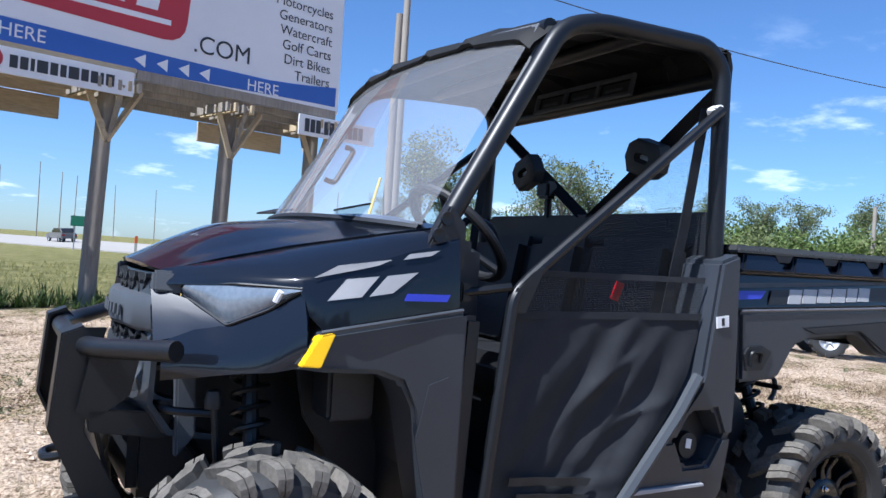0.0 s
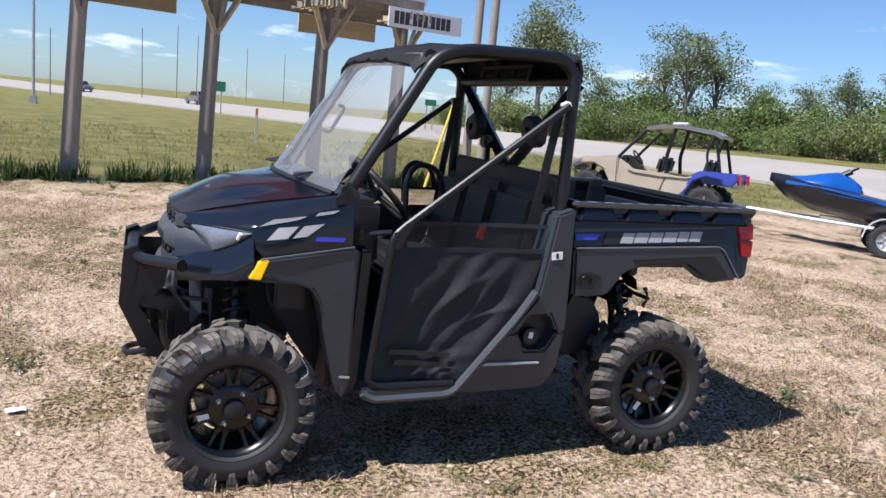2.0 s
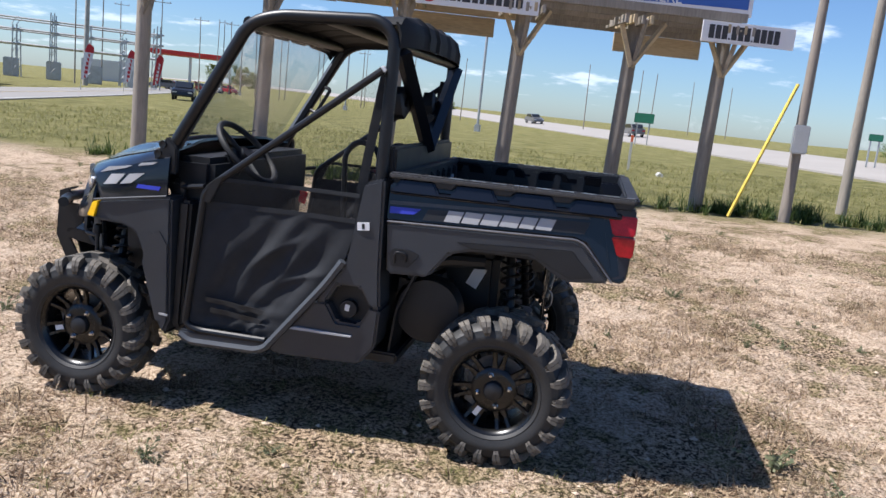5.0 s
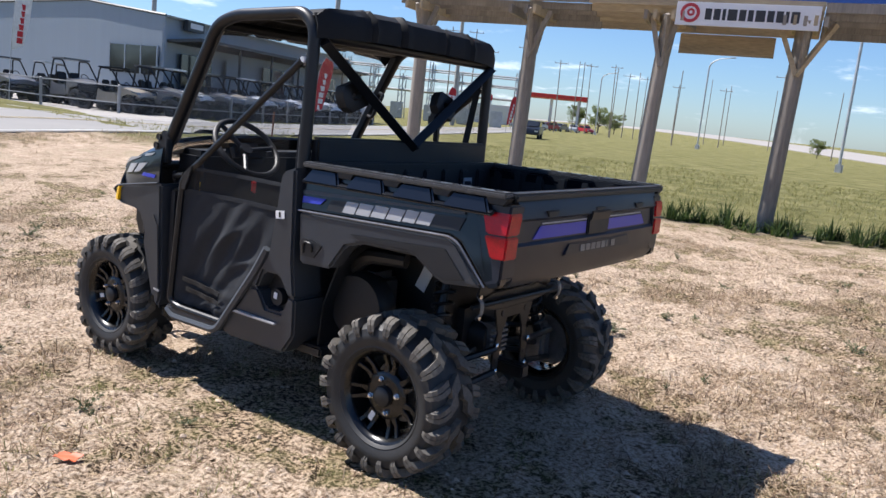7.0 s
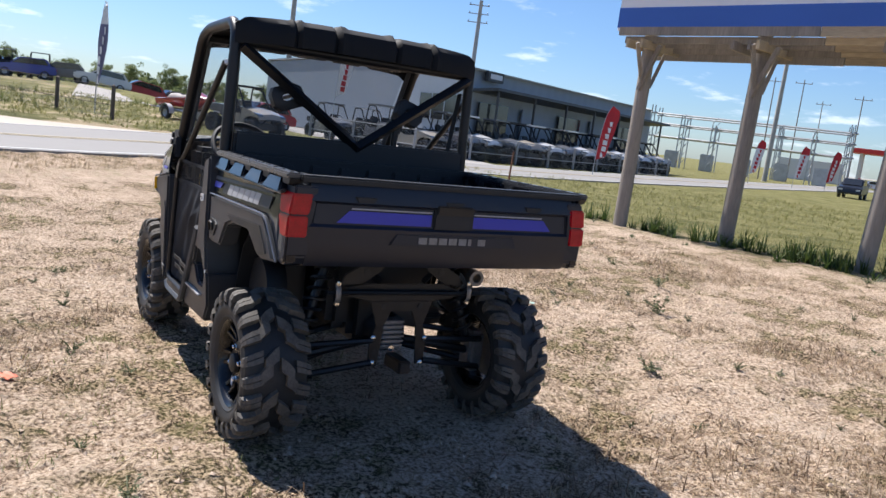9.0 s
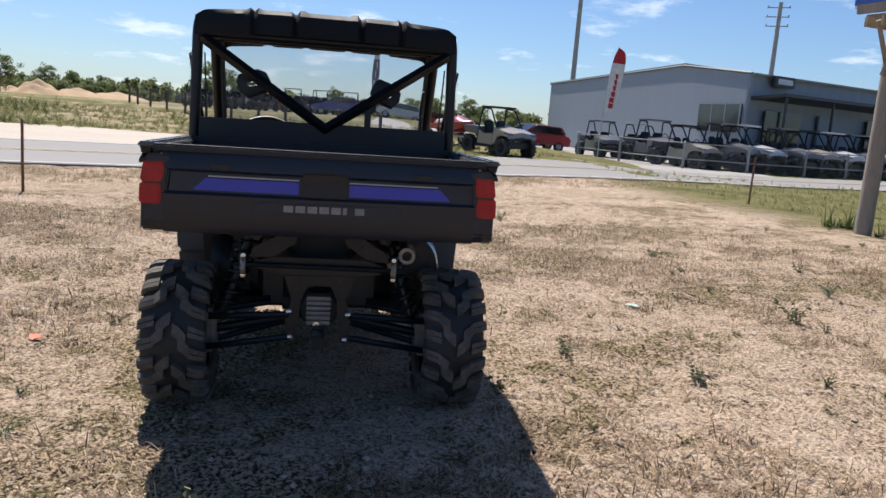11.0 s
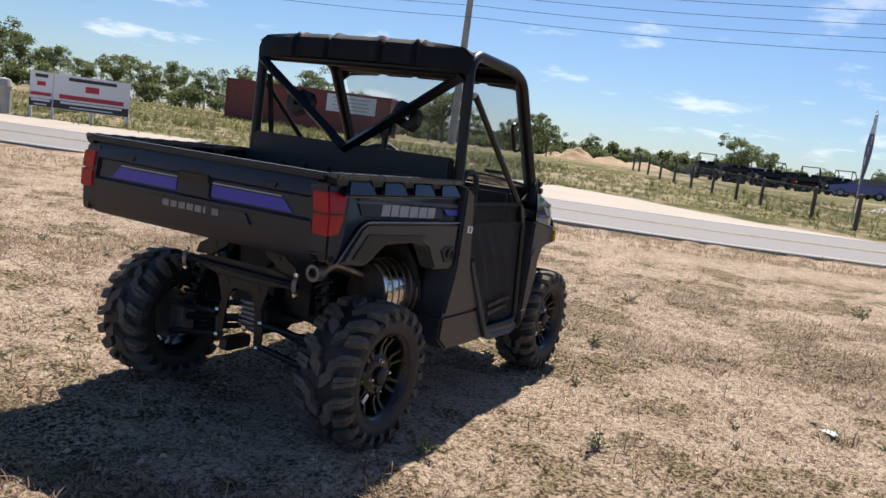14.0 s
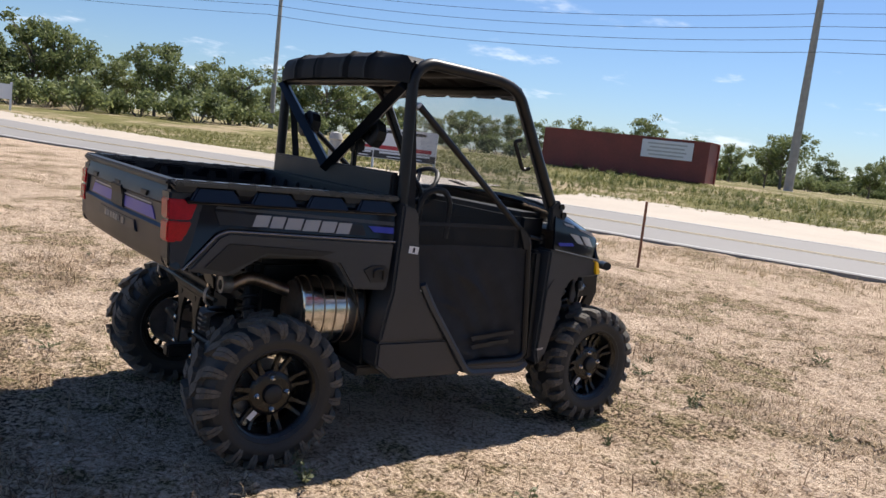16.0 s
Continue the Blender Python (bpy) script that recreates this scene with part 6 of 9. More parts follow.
    for y, z, r in ((-0.24, 0.695, 0.016), (0.24, 0.69, 0.016), (-0.10, 0.69, 0.02), (0.10, 0.69, 0.02), (-0.10, 0.625, 0.014), (0.10, 0.625, 0.014), (-0.2, 0.79, 0.018), (0.2, 0.79, 0.018), (-0.125, 0.40, 0.012), (0.125, 0.40, 0.012)):
        bm = bmesh.new()
        lathe(bm, [(0.001, 0), (r, 0), (r, 0.003), (0.001, 0.004)], 10, pose(1.178, y, z, 0, 0, -90))
        part("bracket_hole", bm, BLACK, bracket)
    for y, z in ((-0.140, 0.475), (-0.132, 0.35), (0.140, 0.465), (0.128, 0.34)):
        bm = bmesh.new()
        lathe(bm, [(0.001, 0), (0.015, 0), (0.015, 0.012), (0.009, 0.016), (0.001, 0.017)], 6, pose(1.178, y, z, 0, 0, -90))
        part("bolt", bm, CHROME, bracket)
    for s in (-1, 1):
        bm = bmesh.new()
        tube(bm, [(1.15, s * 0.12, 0.74), (1.12, s * 0.30, 0.90)], 0.018, 4, radius=0)
        part("strut", bm, STEEL_BLACK, bracket)
        bm = bmesh.new()
        tube(bm, [(1.0, s * 0.30, 0.92), (1.06, s * 0.47, 0.40)], 0.022, 10, radius=0)
        shock = part("rear_shock", bm, STEEL_BLACK, car)
        bm = bmesh.new()
        coil(bm, (1.005, s * 0.315, 0.86), (1.055, s * 0.45, 0.47), 0.046, 0.008, 8)
        part("spring", bm, STEEL_BLACK, shock)
        for (x0, z0), (x1, z1) in (((1.18, 0.46), (1.10, 0.42)), ((0.85, 0.46), (0.98, 0.42)), ((1.18, 0.35), (1.10, 0.27)), ((0.85, 0.35), (0.98, 0.27))):
            bm = bmesh.new()
            tube(bm, [(x0, s * 0.14, z0), (x1, s * 0.53, z1)], 0.016, 8, radius=0)
            part("suspension_arm", bm, STEEL_BLACK, car)
        bm = bmesh.new()
        box(bm, (0.12, 0.09, 0.22), (1.03, s * 0.53, 0.345), bevel=0.02)
        part("knuckle", bm, DULL_STEEL, car)
        bm = bmesh.new()
        tube(bm, [(1.03, s * 0.1, 0.42), (1.03, s * 0.55, 0.335)], 0.022, 10, radius=0)
        part("drive_shaft", bm, STEEL_BLACK, car)
        bm = bmesh.new()
        box(bm, (0.06, 0.05, 0.10), (1.14, s * 0.30, 0.86), bevel=0.01)
        box(bm, (0.86, 0.05, 0.06), (0.86, s * 0.30, 0.90), bevel=0.01)
        part("frame_rail", bm, STEEL_BLACK, car)
        bm = bmesh.new()
        rows = [[(x, s * y, z) for y in (0.40, 0.62)] for x, z in ((0.50, 0.40), (0.52, 0.60), (0.60, 0.80), (0.74, 0.93), (1.0, 0.95))]
        sheet(bm, rows, 0.01)
        part("wheel_liner", bm, BLACK, car)
    bm = bmesh.new()
    comb = [(1.00, 0.545), (1.09, 0.545)]
    for k in range(6):
        z = 0.535 - 0.024 * k
        d = 0.020 - 0.003 * abs(k - 2.5)
        comb += [(1.105 + d, z), (1.105 + d, z - 0.011), (1.098, z - 0.012), (1.098, z - 0.023)]
    comb += [(1.09, 0.385), (1.00, 0.385)]
    plate(bm, comb, -0.058, 0.058, 0.0015)
    diff = part("rear_differential", bm, DULL_STEEL, car, "grey finned final drive casing")
    bm = bmesh.new()
    lathe(bm, [(0.01, 0.09), (0.085, 0.085), (0.10, 0.05), (0.105, -0.10), (0.01, -0.12)], 24, pose(0.99, 0, 0.46, 0, 0, -90))
    part("casing", bm, BLACK, diff)
    bm = bmesh.new()
    lathe(bm, [(0.001, 0), (0.016, 0), (0.016, 0.012), (0.001, 0.014)], 6, pose(1.12, -0.01, 0.40, 0, 0, -90))
    part("plug", bm, CHROME, diff)
    bm = bmesh.new()
    box(bm, (0.16, 0.062, 0.062), (1.19, 0, 0.345), bevel=0.006)
    rec_ = part("hitch_receiver", bm, STEEL_BLACK, car, "square black hitch receiver")
    bm = bmesh.new()
    box(bm, (0.004, 0.048, 0.048), (1.271, 0, 0.345))
    part("opening", bm, BLACK, rec_)
    bm = bmesh.new()
    can = pose(0.68, 0.495, 0.655, 0, 0, 90) @ Matrix.Diagonal((1, 1, 1.32, 1))
    lathe(bm, [(0.105, -0.170), (0.122, -0.160), (0.125, -0.150), (0.125, 0.150), (0.122, 0.160), (0.105, 0.170)], 40, can)
    muf = part("silencer", bm, CHROME, car, "bright steel exhaust silencer")
    for k in range(5):
        bm = bmesh.new()
        lathe(bm, [(0.124, -0.004), (0.1285, -0.003), (0.1285, 0.003), (0.124, 0.004)], 40, pose(0.56 + 0.06 * k, 0.495, 0.655, 0, 0, 90) @ Matrix.Diagonal((1, 1, 1.32, 1)), closed=True)
        part("band", bm, RUST, muf)
    for sx in (-1, 1):
        bm = bmesh.new()
        lathe(bm, [(0.004, 0.0), (0.112, 0.0), (0.110, 0.010), (0.085, 0.020), (0.004, 0.024)], 36, pose(0.68 + sx * 0.168, 0.495, 0.655, 0, 0, -90 * sx) @ Matrix.Diagonal((1, 1, 1.32, 1)))
        part("end_cap", bm, SOOT, muf, "brown heat-stained end cap")
    bm = bmesh.new()
    tube(bm, [(0.86, 0.46, 0.74), (0.95, 0.43, 0.77), (1.04, 0.41, 0.80), (1.15, 0.41, 0.75)], 0.030, 14, radius=0.06)
    part("exhaust_pipe", bm, RUST, muf, "heat-stained exhaust pipe")
    bm = bmesh.new()
    lathe(bm, [(0.024, 0), (0.040, 0), (0.040, 0.05), (0.024, 0.05)], 20, pose(1.13, 0.41, 0.762, 0, 25, -90), closed=True)
    part("exhaust_tip", bm, DULL_STEEL, muf)
    return car


utility_vehicle()

# ---- trees and bushes ----
BARK = shader("grey_bark", (0.16, 0.135, 0.11), 0.9, dark=0.6, light=1.3, scale=3, fine=20, bump=0.4)


def leaf_shader(name, a, b, c):
    m = bpy.data.materials.new(name)
    m.use_nodes = True
    nt = m.node_tree
    p = nt.nodes["Principled BSDF"]
    geo = nt.nodes.new("ShaderNodeNewGeometry")
    info = nt.nodes.new("ShaderNodeObjectInfo")
    ad = nt.nodes.new("ShaderNodeMath")
    ad.operation = "MULTIPLY_ADD"
    ad.inputs[1].default_value = 0.25
    nt.links.new(info.outputs["Random"], ad.inputs[0])
    mu = nt.nodes.new("ShaderNodeMath")
    mu.operation = "MULTIPLY"
    mu.inputs[1].default_value = 0.8
    nt.links.new(geo.outputs["Random Per Island"], mu.inputs[0])
    nt.links.new(mu.outputs[0], ad.inputs[2])
    r = nt.nodes.new("ShaderNodeValToRGB")
    e = r.color_ramp.elements
    e[0].color, e[1].color = (*a, 1), (*c, 1)
    k = e.new(0.5)
    k.color = (*b, 1)
    nt.links.new(ad.outputs[0], r.inputs[0])
    nt.links.new(r.outputs[0], p.inputs["Base Color"])
    p.inputs["Roughness"].default_value = 0.6
    tl = nt.nodes.new("ShaderNodeBsdfTranslucent")
    nt.links.new(r.outputs[0], tl.inputs[0])
    mx = nt.nodes.new("ShaderNodeMixShader")
    mx.inputs[0].default_value = 0.4
    nt.links.new(p.outputs[0], mx.inputs[1])
    nt.links.new(tl.outputs[0], mx.inputs[2])
    nt.links.new(mx.outputs[0], nt.nodes["Material Output"].inputs[0])
    p.inputs["Specular IOR Level"].default_value = 0.3
    return m


LEAF = leaf_shader("oak_leaves", (0.085, 0.112, 0.048), (0.165, 0.20, 0.08), (0.27, 0.30, 0.125))
LEAF_BRIGHT = leaf_shader("bright_leaves", (0.055, 0.09, 0.028), (0.125, 0.18, 0.052), (0.23, 0.285, 0.09))
LEAF_GREY = leaf_shader("grey_green_leaves", (0.085, 0.112, 0.055), (0.155, 0.188, 0.085), (0.25, 0.275, 0.135))
STRAW = leaf_shader("dry_grass_blades", (0.15, 0.105, 0.06), (0.36, 0.275, 0.165), (0.60, 0.49, 0.33))
GRASS = leaf_shader("green_grass_blades", (0.07, 0.085, 0.02), (0.19, 0.19, 0.065), (0.36, 0.33, 0.14))


def leaves(rng, centres, radii, per, size):
    """Small leaf quads in clumps: arrays of corners and faces."""
    C = np.repeat(np.asarray(centres), per, 0)
    R = np.repeat(np.asarray(radii), per, 0)
    n = len(C)
    d = rng.normal(size=(n, 3))
    d /= np.linalg.norm(d, axis=1)[:, None]
    P = C + d * R * (rng.random((n, 1)) ** 0.45)
    u = rng.normal(size=(n, 3))
    u /= np.linalg.norm(u, axis=1)[:, None]
    v = np.cross(u, rng.normal(size=(n, 3)))
    v /= np.linalg.norm(v, axis=1)[:, None]
    s = size * (0.6 + 0.8 * rng.random((n, 1)))
    u, v = u * s, v * s * 0.55
    V = np.stack([P - u, P + v, P + u, P - v], 1).reshape(-1, 3)
    return V, np.arange(4 * n).reshape(-1, 4)


def tree_model(seed, height, spread, material, leaf=0.22, dense=1.0, bare=0.35, name="tree", label="", per=34):
    """A tapered trunk with limbs, and a crown of many leaf clumps with gaps."""
    rng = np.random.default_rng(seed)
    t = thing(name, label, "tree", pose(0, 0, -200))
    bm = bmesh.new()
    lean = rng.normal(0, 0.04, 2) * height
    top = Vector((lean[0], lean[1], height * 0.72))
    tube(bm, [(0, 0, -0.4), (lean[0] * 0.3, lean[1] * 0.3, height * 0.3), top], lambda q: height * 0.026 * (1 - 0.75 * q), 8, radius=0)
    centres, radii = [], []
    for i in range(int(11 * dense) + 4):
        a = i * 2.4 + rng.random()
        h0 = height * (bare * 0.7 + 0.45 * rng.random())
        r = spread * (0.45 + 0.55 * rng.random())
        base = Vector((lean[0] * h0 / height, lean[1] * h0 / height, h0))
        end = Vector((math.cos(a) * r, math.sin(a) * r, min(height * 0.97, h0 + height * (0.10 + 0.38 * rng.random()))))
        mid = (base + end) / 2 + Vector((0, 0, height * 0.03))
        tube(bm, [base, mid, end], lambda q: height * 0.011 * (1 - 0.8 * q), 5, radius=0)
        for q in (0.55, 0.8, 1.0):
            p = base.lerp(end, q)
            centres.append(p + Vector(rng.normal(0, 0.06 * height, 3)))
            radii.append(np.array([1, 1, 0.75]) * height * (0.075 + 0.07 * rng.random()))
    for i in range(int(5 * dense)):
        centres.append(Vector((lean[0] + rng.normal(0, spread * 0.3), lean[1] + rng.normal(0, spread * 0.3), height * (0.78 + 0.17 * rng.random()))))
        radii.append(np.array([1, 1, 0.7]) * height * 0.10)
    part("trunk", bm, BARK, t)
    V, F = leaves(rng, np.array(centres), np.array(radii), per, leaf)
    part("crown", soup("crown", V.tolist(), F.tolist(), material), None, t)
    return t


def bush_model(seed, height, spread, material, leaf=0.2, per=40, name="bush", label=""):
    rng = np.random.default_rng(seed)
    t = thing(name, label, "bush", pose(0, 0, -200))
    bm = bmesh.new()
    c, r = [], []
    for i in range(12):
        a, q = rng.random() * 6.28, rng.random() ** 0.6
        p = Vector((math.cos(a) * q * spread, math.sin(a) * q * spread, height * (0.2 + 0.6 * rng.random() * (1.1 - 0.5 * q))))
        tube(bm, [(0, 0, -0.2), p * 0.5 + Vector((0, 0, 0.1)), p], lambda s_: 0.05 * (1 - 0.7 * s_), 5, radius=0)
        c.append(p)
        r.append(np.array([1, 1, 0.8]) * height * (0.22 + 0.14 * rng.random()))
    part("stem", bm, BARK, t)
    V, F = leaves(rng, np.array(c), np.array(r), per, leaf)
    V[:, 2] = np.maximum(V[:, 2], 0.02)
    part("crown", soup("crown", V.tolist(), F.tolist(), material), None, t)
    return t


def polar(eye, az, d):
    return eye[0] + d * math.cos(radians(az)), eye[1] + d * math.sin(radians(az))


TALL = [tree_model(11, 11.5, 2.9, LEAF_GREY, 0.13, 1.2, 0.4, "tall_tree", "tall thin grey-green tree with an open crown", 90), tree_model(12, 11.0, 3.2, LEAF_GREY, 0.13, 1.1, 0.4, "tall_tree", "tall thin grey-green tree with an open crown", 80)]
OAKS = [tree_model(21 + i, 9.5, 4.2, LEAF, 0.20, 1.5, 0.2, "oak_tree", "spreading dark green oak behind the road", 66) for i in range(3)]
BUSHES = [bush_model(31 + i, 4.2 + 0.5 * (i % 2), 2.4 + 0.3 * (i % 3), (LEAF_BRIGHT, LEAF_BRIGHT, LEAF, LEAF_BRIGHT)[i], 0.115, 280, "bush", ("bright green leafy bush beyond the highway", "bright green leafy bush beyond the highway", "olive green leafy bush beyond the highway", "bright green leafy bush beyond the highway")[i]) for i in range(4)]
DARK_BUSHES = [bush_model(41 + i, 3.4, 2.6, LEAF, 0.20, 120, "bush", "dark green scrub bush beyond the road") for i in range(2)]


def plant(models, eye, az, d, scale, rng, group, sink=0.0):
    x, y = polar(eye, az, d)
    m = models[int(rng.integers(len(models)))]
    o = copy_thing(m, pose(x, y, height(x, y) - sink, 0, 0, float(rng.random() * 360)))
    o.scale = (scale * float(rng.uniform(0.9, 1.1)), scale * float(rng.uniform(0.9, 1.1)), scale * float(rng.uniform(0.92, 1.08)))
    return tagged(o, group=group)


TREE_RNG = np.random.default_rng(5)
E1, E2 = (-1.2, -4.0), (3.8, 2.6)
# hedge of bushes and tall trees beyond the highway
for az in np.arange(20, 69.5, 1.35):
    plant(BUSHES, E1, az, 74 + TREE_RNG.uniform(-3, 3), 0.62 + 0.5 * TREE_RNG.random() + 0.3 * smooth01(52, 34, az), TREE_RNG, "bushes beyond the highway", 0.3)
for az in np.arange(21, 60, 2.6):
    plant(BUSHES, E1, az, 82 + TREE_RNG.uniform(-3, 3), 0.95 + 0.6 * TREE_RNG.random(), TREE_RNG, "bushes beyond the highway", 0.3)
for az, d, sc in ((62.6, 76, 1.02), (61.0, 80, 0.8), (52.6, 77, 0.98), (54.3, 80, 0.72), (50.6, 80, 0.8), (47.5, 82, 0.56), (44.8, 84, 0.52), (42.6, 82, 0.66), (39.5, 80, 0.60), (36.8, 84, 0.62), (33, 80, 0.6), (30, 82, 0.66), (26, 82, 0.6), (58.6, 86, 0.6), (64.9, 80, 0.55)):
    plant(TALL, E1, az, d, sc, TREE_RNG, "tall trees beyond the highway")
# woods beyond the cross road
for az in np.arange(-96, -137, -1.9):
    k = smooth01(-112, -132, az)
    plant(OAKS, E2, az, lerp(84, 120, k) + TREE_RNG.uniform(-6, 8), lerp(0.74, 0.72, k) * TREE_RNG.uniform(0.7, 1.15), TREE_RNG, "oaks beyond the road")
    plant(DARK_BUSHES, E2, az + 0.8, lerp(76, 108, k) + TREE_RNG.uniform(-3, 3), 0.95 * TREE_RNG.uniform(0.7, 1.1), TREE_RNG, "scrub beyond the road", 0.2)
for az, d, sc in ((-138, 130, 0.8), (-140.5, 125, 0.7), (-143, 130, 0.85), (-146, 128, 0.7), (-149, 135, 0.6), (-152.6, 88, 0.62), (-151.6, 90, 0.5), (-158.9, 112, 0.62), (-160.2, 116, 0.5), (-157.6, 118, 0.5), (-173.2, 115, 0.62), (-175, 120, 0.5), (171, 150, 0.6), (168.5, 150, 0.6), (178, 160, 0.5), (165.2, 130, 0.45), (116.8, 205, 0.75), (115.6, 215, 0.6), (118.2, 235, 0.8), (102.4, 128, 0.3)):
    plant(OAKS, E2, az, d, sc, TREE_RNG, "single oaks far off")
for az in np.arange(-137, -206, -1.7):
    plant(DARK_BUSHES, E2, az, TREE_RNG.uniform(125, 165), 0.85 * TREE_RNG.uniform(0.5, 1.2), TREE_RNG, "scrub far off", 0.2)
FAR_BUSHES = [bush_model(51 + i, 3.6, 3.2, LEAF, 0.34, 70, "bush", "grey-green scrub along the far tree line") for i in range(3)]
for az in np.arange(-140, -212, -0.75):
    plant(FAR_BUSHES, E2, az, TREE_RNG.uniform(168, 200), 1.0 * TREE_RNG.uniform(0.6, 1.5), TREE_RNG, "scrub far off", 0.2)
for az in np.arange(-145, -205, -3.1):
    plant(OAKS, E2, az + TREE_RNG.uniform(-1, 1), TREE_RNG.uniform(180, 215), TREE_RNG.uniform(0.5, 0.8), TREE_RNG, "single oaks far off")
for m in TALL + OAKS + BUSHES + DARK_BUSHES + FAR_BUSHES:
    for o in (*m.children_recursive, m):
        bpy.data.objects.remove(o)

# ---- poles, lamps and wires ----
GALV = shader("galvanised_steel", (0.45, 0.46, 0.47), 0.45, metal=0.6, scale=2)
WOOD_POLE = shader("brown_pole_wood", (0.24, 0.21, 0.18), 0.9, dark=0.7, light=1.25, scale=2, fine=30, stretch=(1, 1, 0.1))


def pole(x, y, h, r, material, label, arms=0, lean=(0, 0), group="", name="utility_pole"):
    z = height(x, y)
    p = thing(name, label, "pole", pose(x, y, z), group)
    bm = bmesh.new()
    tube(bm, [(0, 0, -0.4), (lean[0] * h * 0.5, lean[1] * h * 0.5, h * 0.5), (lean[0] * h, lean[1] * h, h)], lambda q: r * (1 - 0.35 * q), 12, radius=0)
    part("shaft", bm, material, p)
    for k in range(arms):
        bm = bmesh.new()
        yaw = math.atan2(y, x)
        c, s_ = -math.sin(yaw) * 1.1, math.cos(yaw) * 1.1
        zz = h - 0.5 - 0.9 * k
        tube(bm, [(-c, -s_, zz), (c, s_, zz)], 0.05, 6, radius=0)
        part("crossarm", bm, WOOD_POLE, p)
        for q in (-0.9, 0.9):
            bm = bmesh.new()
            lathe(bm, [(0.02, 0), (0.06, 0.02), (0.05, 0.16), (0.02, 0.18)], 8, Matrix.Translation((c * q, s_ * q, zz + 0.06)) @ Matrix.Rotation(radians(90), 4, "X"))
            part("insulator", bm, GALV, p)
    return p


BIG = "tall pale concrete power pole"
pole(-65.3, -32.2, 17, 0.42, CONCRETE_POLE, BIG, group="power poles", lean=(0.012, 0.006))
for az, d, h in ((-117, 92, 17), (160.2, 84, 19), (147.3, 88, 15.5), (135.5, 80, 18), (128, 100, 17)):
    x, y = polar(E2 if az < 0 else (4.9, -0.6), az, d)
    pole(x, y, h, 0.3, CONCRETE_POLE, "tall power pole with cross arms", 3, group="power poles", lean=(0.01, 0.004))
pole(4.81, 11.0, 5.6, 0.10, WOOD_POLE, "short weathered wooden service pole", lean=(0.006, 0.0), name="service_pole")
pole(*polar((-0.1, -4.2), 33.4, 70), 6.3, 0.22, GREY_WOOD, "pale wooden pole beyond the highway")
pole(6.91, 15.0, 8.7, 0.12, GREY_WOOD, "tall grey wooden utility pole", lean=(0.006, 0.0))
bm = bmesh.new()
box(bm, (0.26, 0.14, 0.5), (0, 0, 0.25), bevel=0.02)
solid("meter_box", bm, GALV, "grey metal meter box on the service pole", "meter box", pose(4.81, 10.84, height(4.81, 11.0) + 1.25))
for az, d, h in ((116.5, 150, 13), (113.6, 130, 11), (112.2, 150, 12), (109.2, 118, 10.5), (107.6, 170, 13), (106.3, 170, 12), (103.4, 160, 11), (99.2, 125, 9.5), (95.9, 118, 8.5), (90.4, 120, 9.5), (88.2, 125, 10.5), (86.9, 130, 9.8), (86.0, 140, 10), (81, 150, 9), (69.2, 96, 7.5), (83.5, 160, 10)):
    x, y = polar((-0.1, -4.2), az, d)
    pole(x, y, h, 0.085, WOOD_POLE, "distant brown wooden utility pole", 0, group="utility poles by the highway", lean=(float(TREE_RNG.normal(0, 0.012)), 0))
for az, d, h in ((125.5, 120, 14), (124.2, 140, 13), (121.9, 120, 12.5), (119.3, 130, 11.5), (117.6, 150, 13), (117.1, 152, 13), (115.4, 150, 13), (114.5, 155, 12), (113.3, 160, 12), (111.1, 160, 11), (108.0, 150, 10.5), (104.6, 130, 12), (127.2, 110, 13)):
    x, y = polar((3.6, -2.6), az, d)
    pole(x, y, h, 0.095, WOOD_POLE, "distant brown wooden utility pole", 1, group="utility poles by the cross road", lean=(float(TREE_RNG.normal(0, 0.012)), 0))


def street_lamp(x, y, h):
    p = thing("street_lamp", "pale galvanised highway lamp with a curved arm", "street lamp", pose(x, y, height(x, y)), "highway lamps")
    bm = bmesh.new()
    tube(bm, [(0, 0, -0.2), (0, 0, h * 0.94), (1.0, 0.1, h), (2.6, 0.2, h + 0.2)], lambda q: 0.11 * (1 - 0.5 * q), 8, radius=0.8)
    part("mast", bm, GALV, p)
    bm = bmesh.new()
    box(bm, (0.75, 0.3, 0.14), (2.9, 0.2, h + 0.22), (0, -5, 0), 0.05)
    part("lamp_head", bm, GALV, p)
    bm = bmesh.new()
    box(bm, (0.5, 0.5, 0.7), (0, 0, 0.25), bevel=0.06)
    part("base", bm, GALV, p)


for x, y, h in ((-8.56, 61.6, 11), (-34, 104, 12), (-68, 142, 12)):
    street_lamp(x, y, h)
WIRE = shader("black_wire", (0.03, 0.03, 0.03), 0.6, bump=0)


def cable(a, b, sag, r, label):
    a, b = Vector(a), Vector(b)
    bm = bmesh.new()
    pts = [a.lerp(b, k / 24) - Vector((0, 0, sag * 4 * (k / 24) * (1 - k / 24))) for k in range(25)]
    tube(bm, pts, r, 5, radius=0)
    return solid("overhead_cable", bm, WIRE, label, "cable", group="overhead cables")


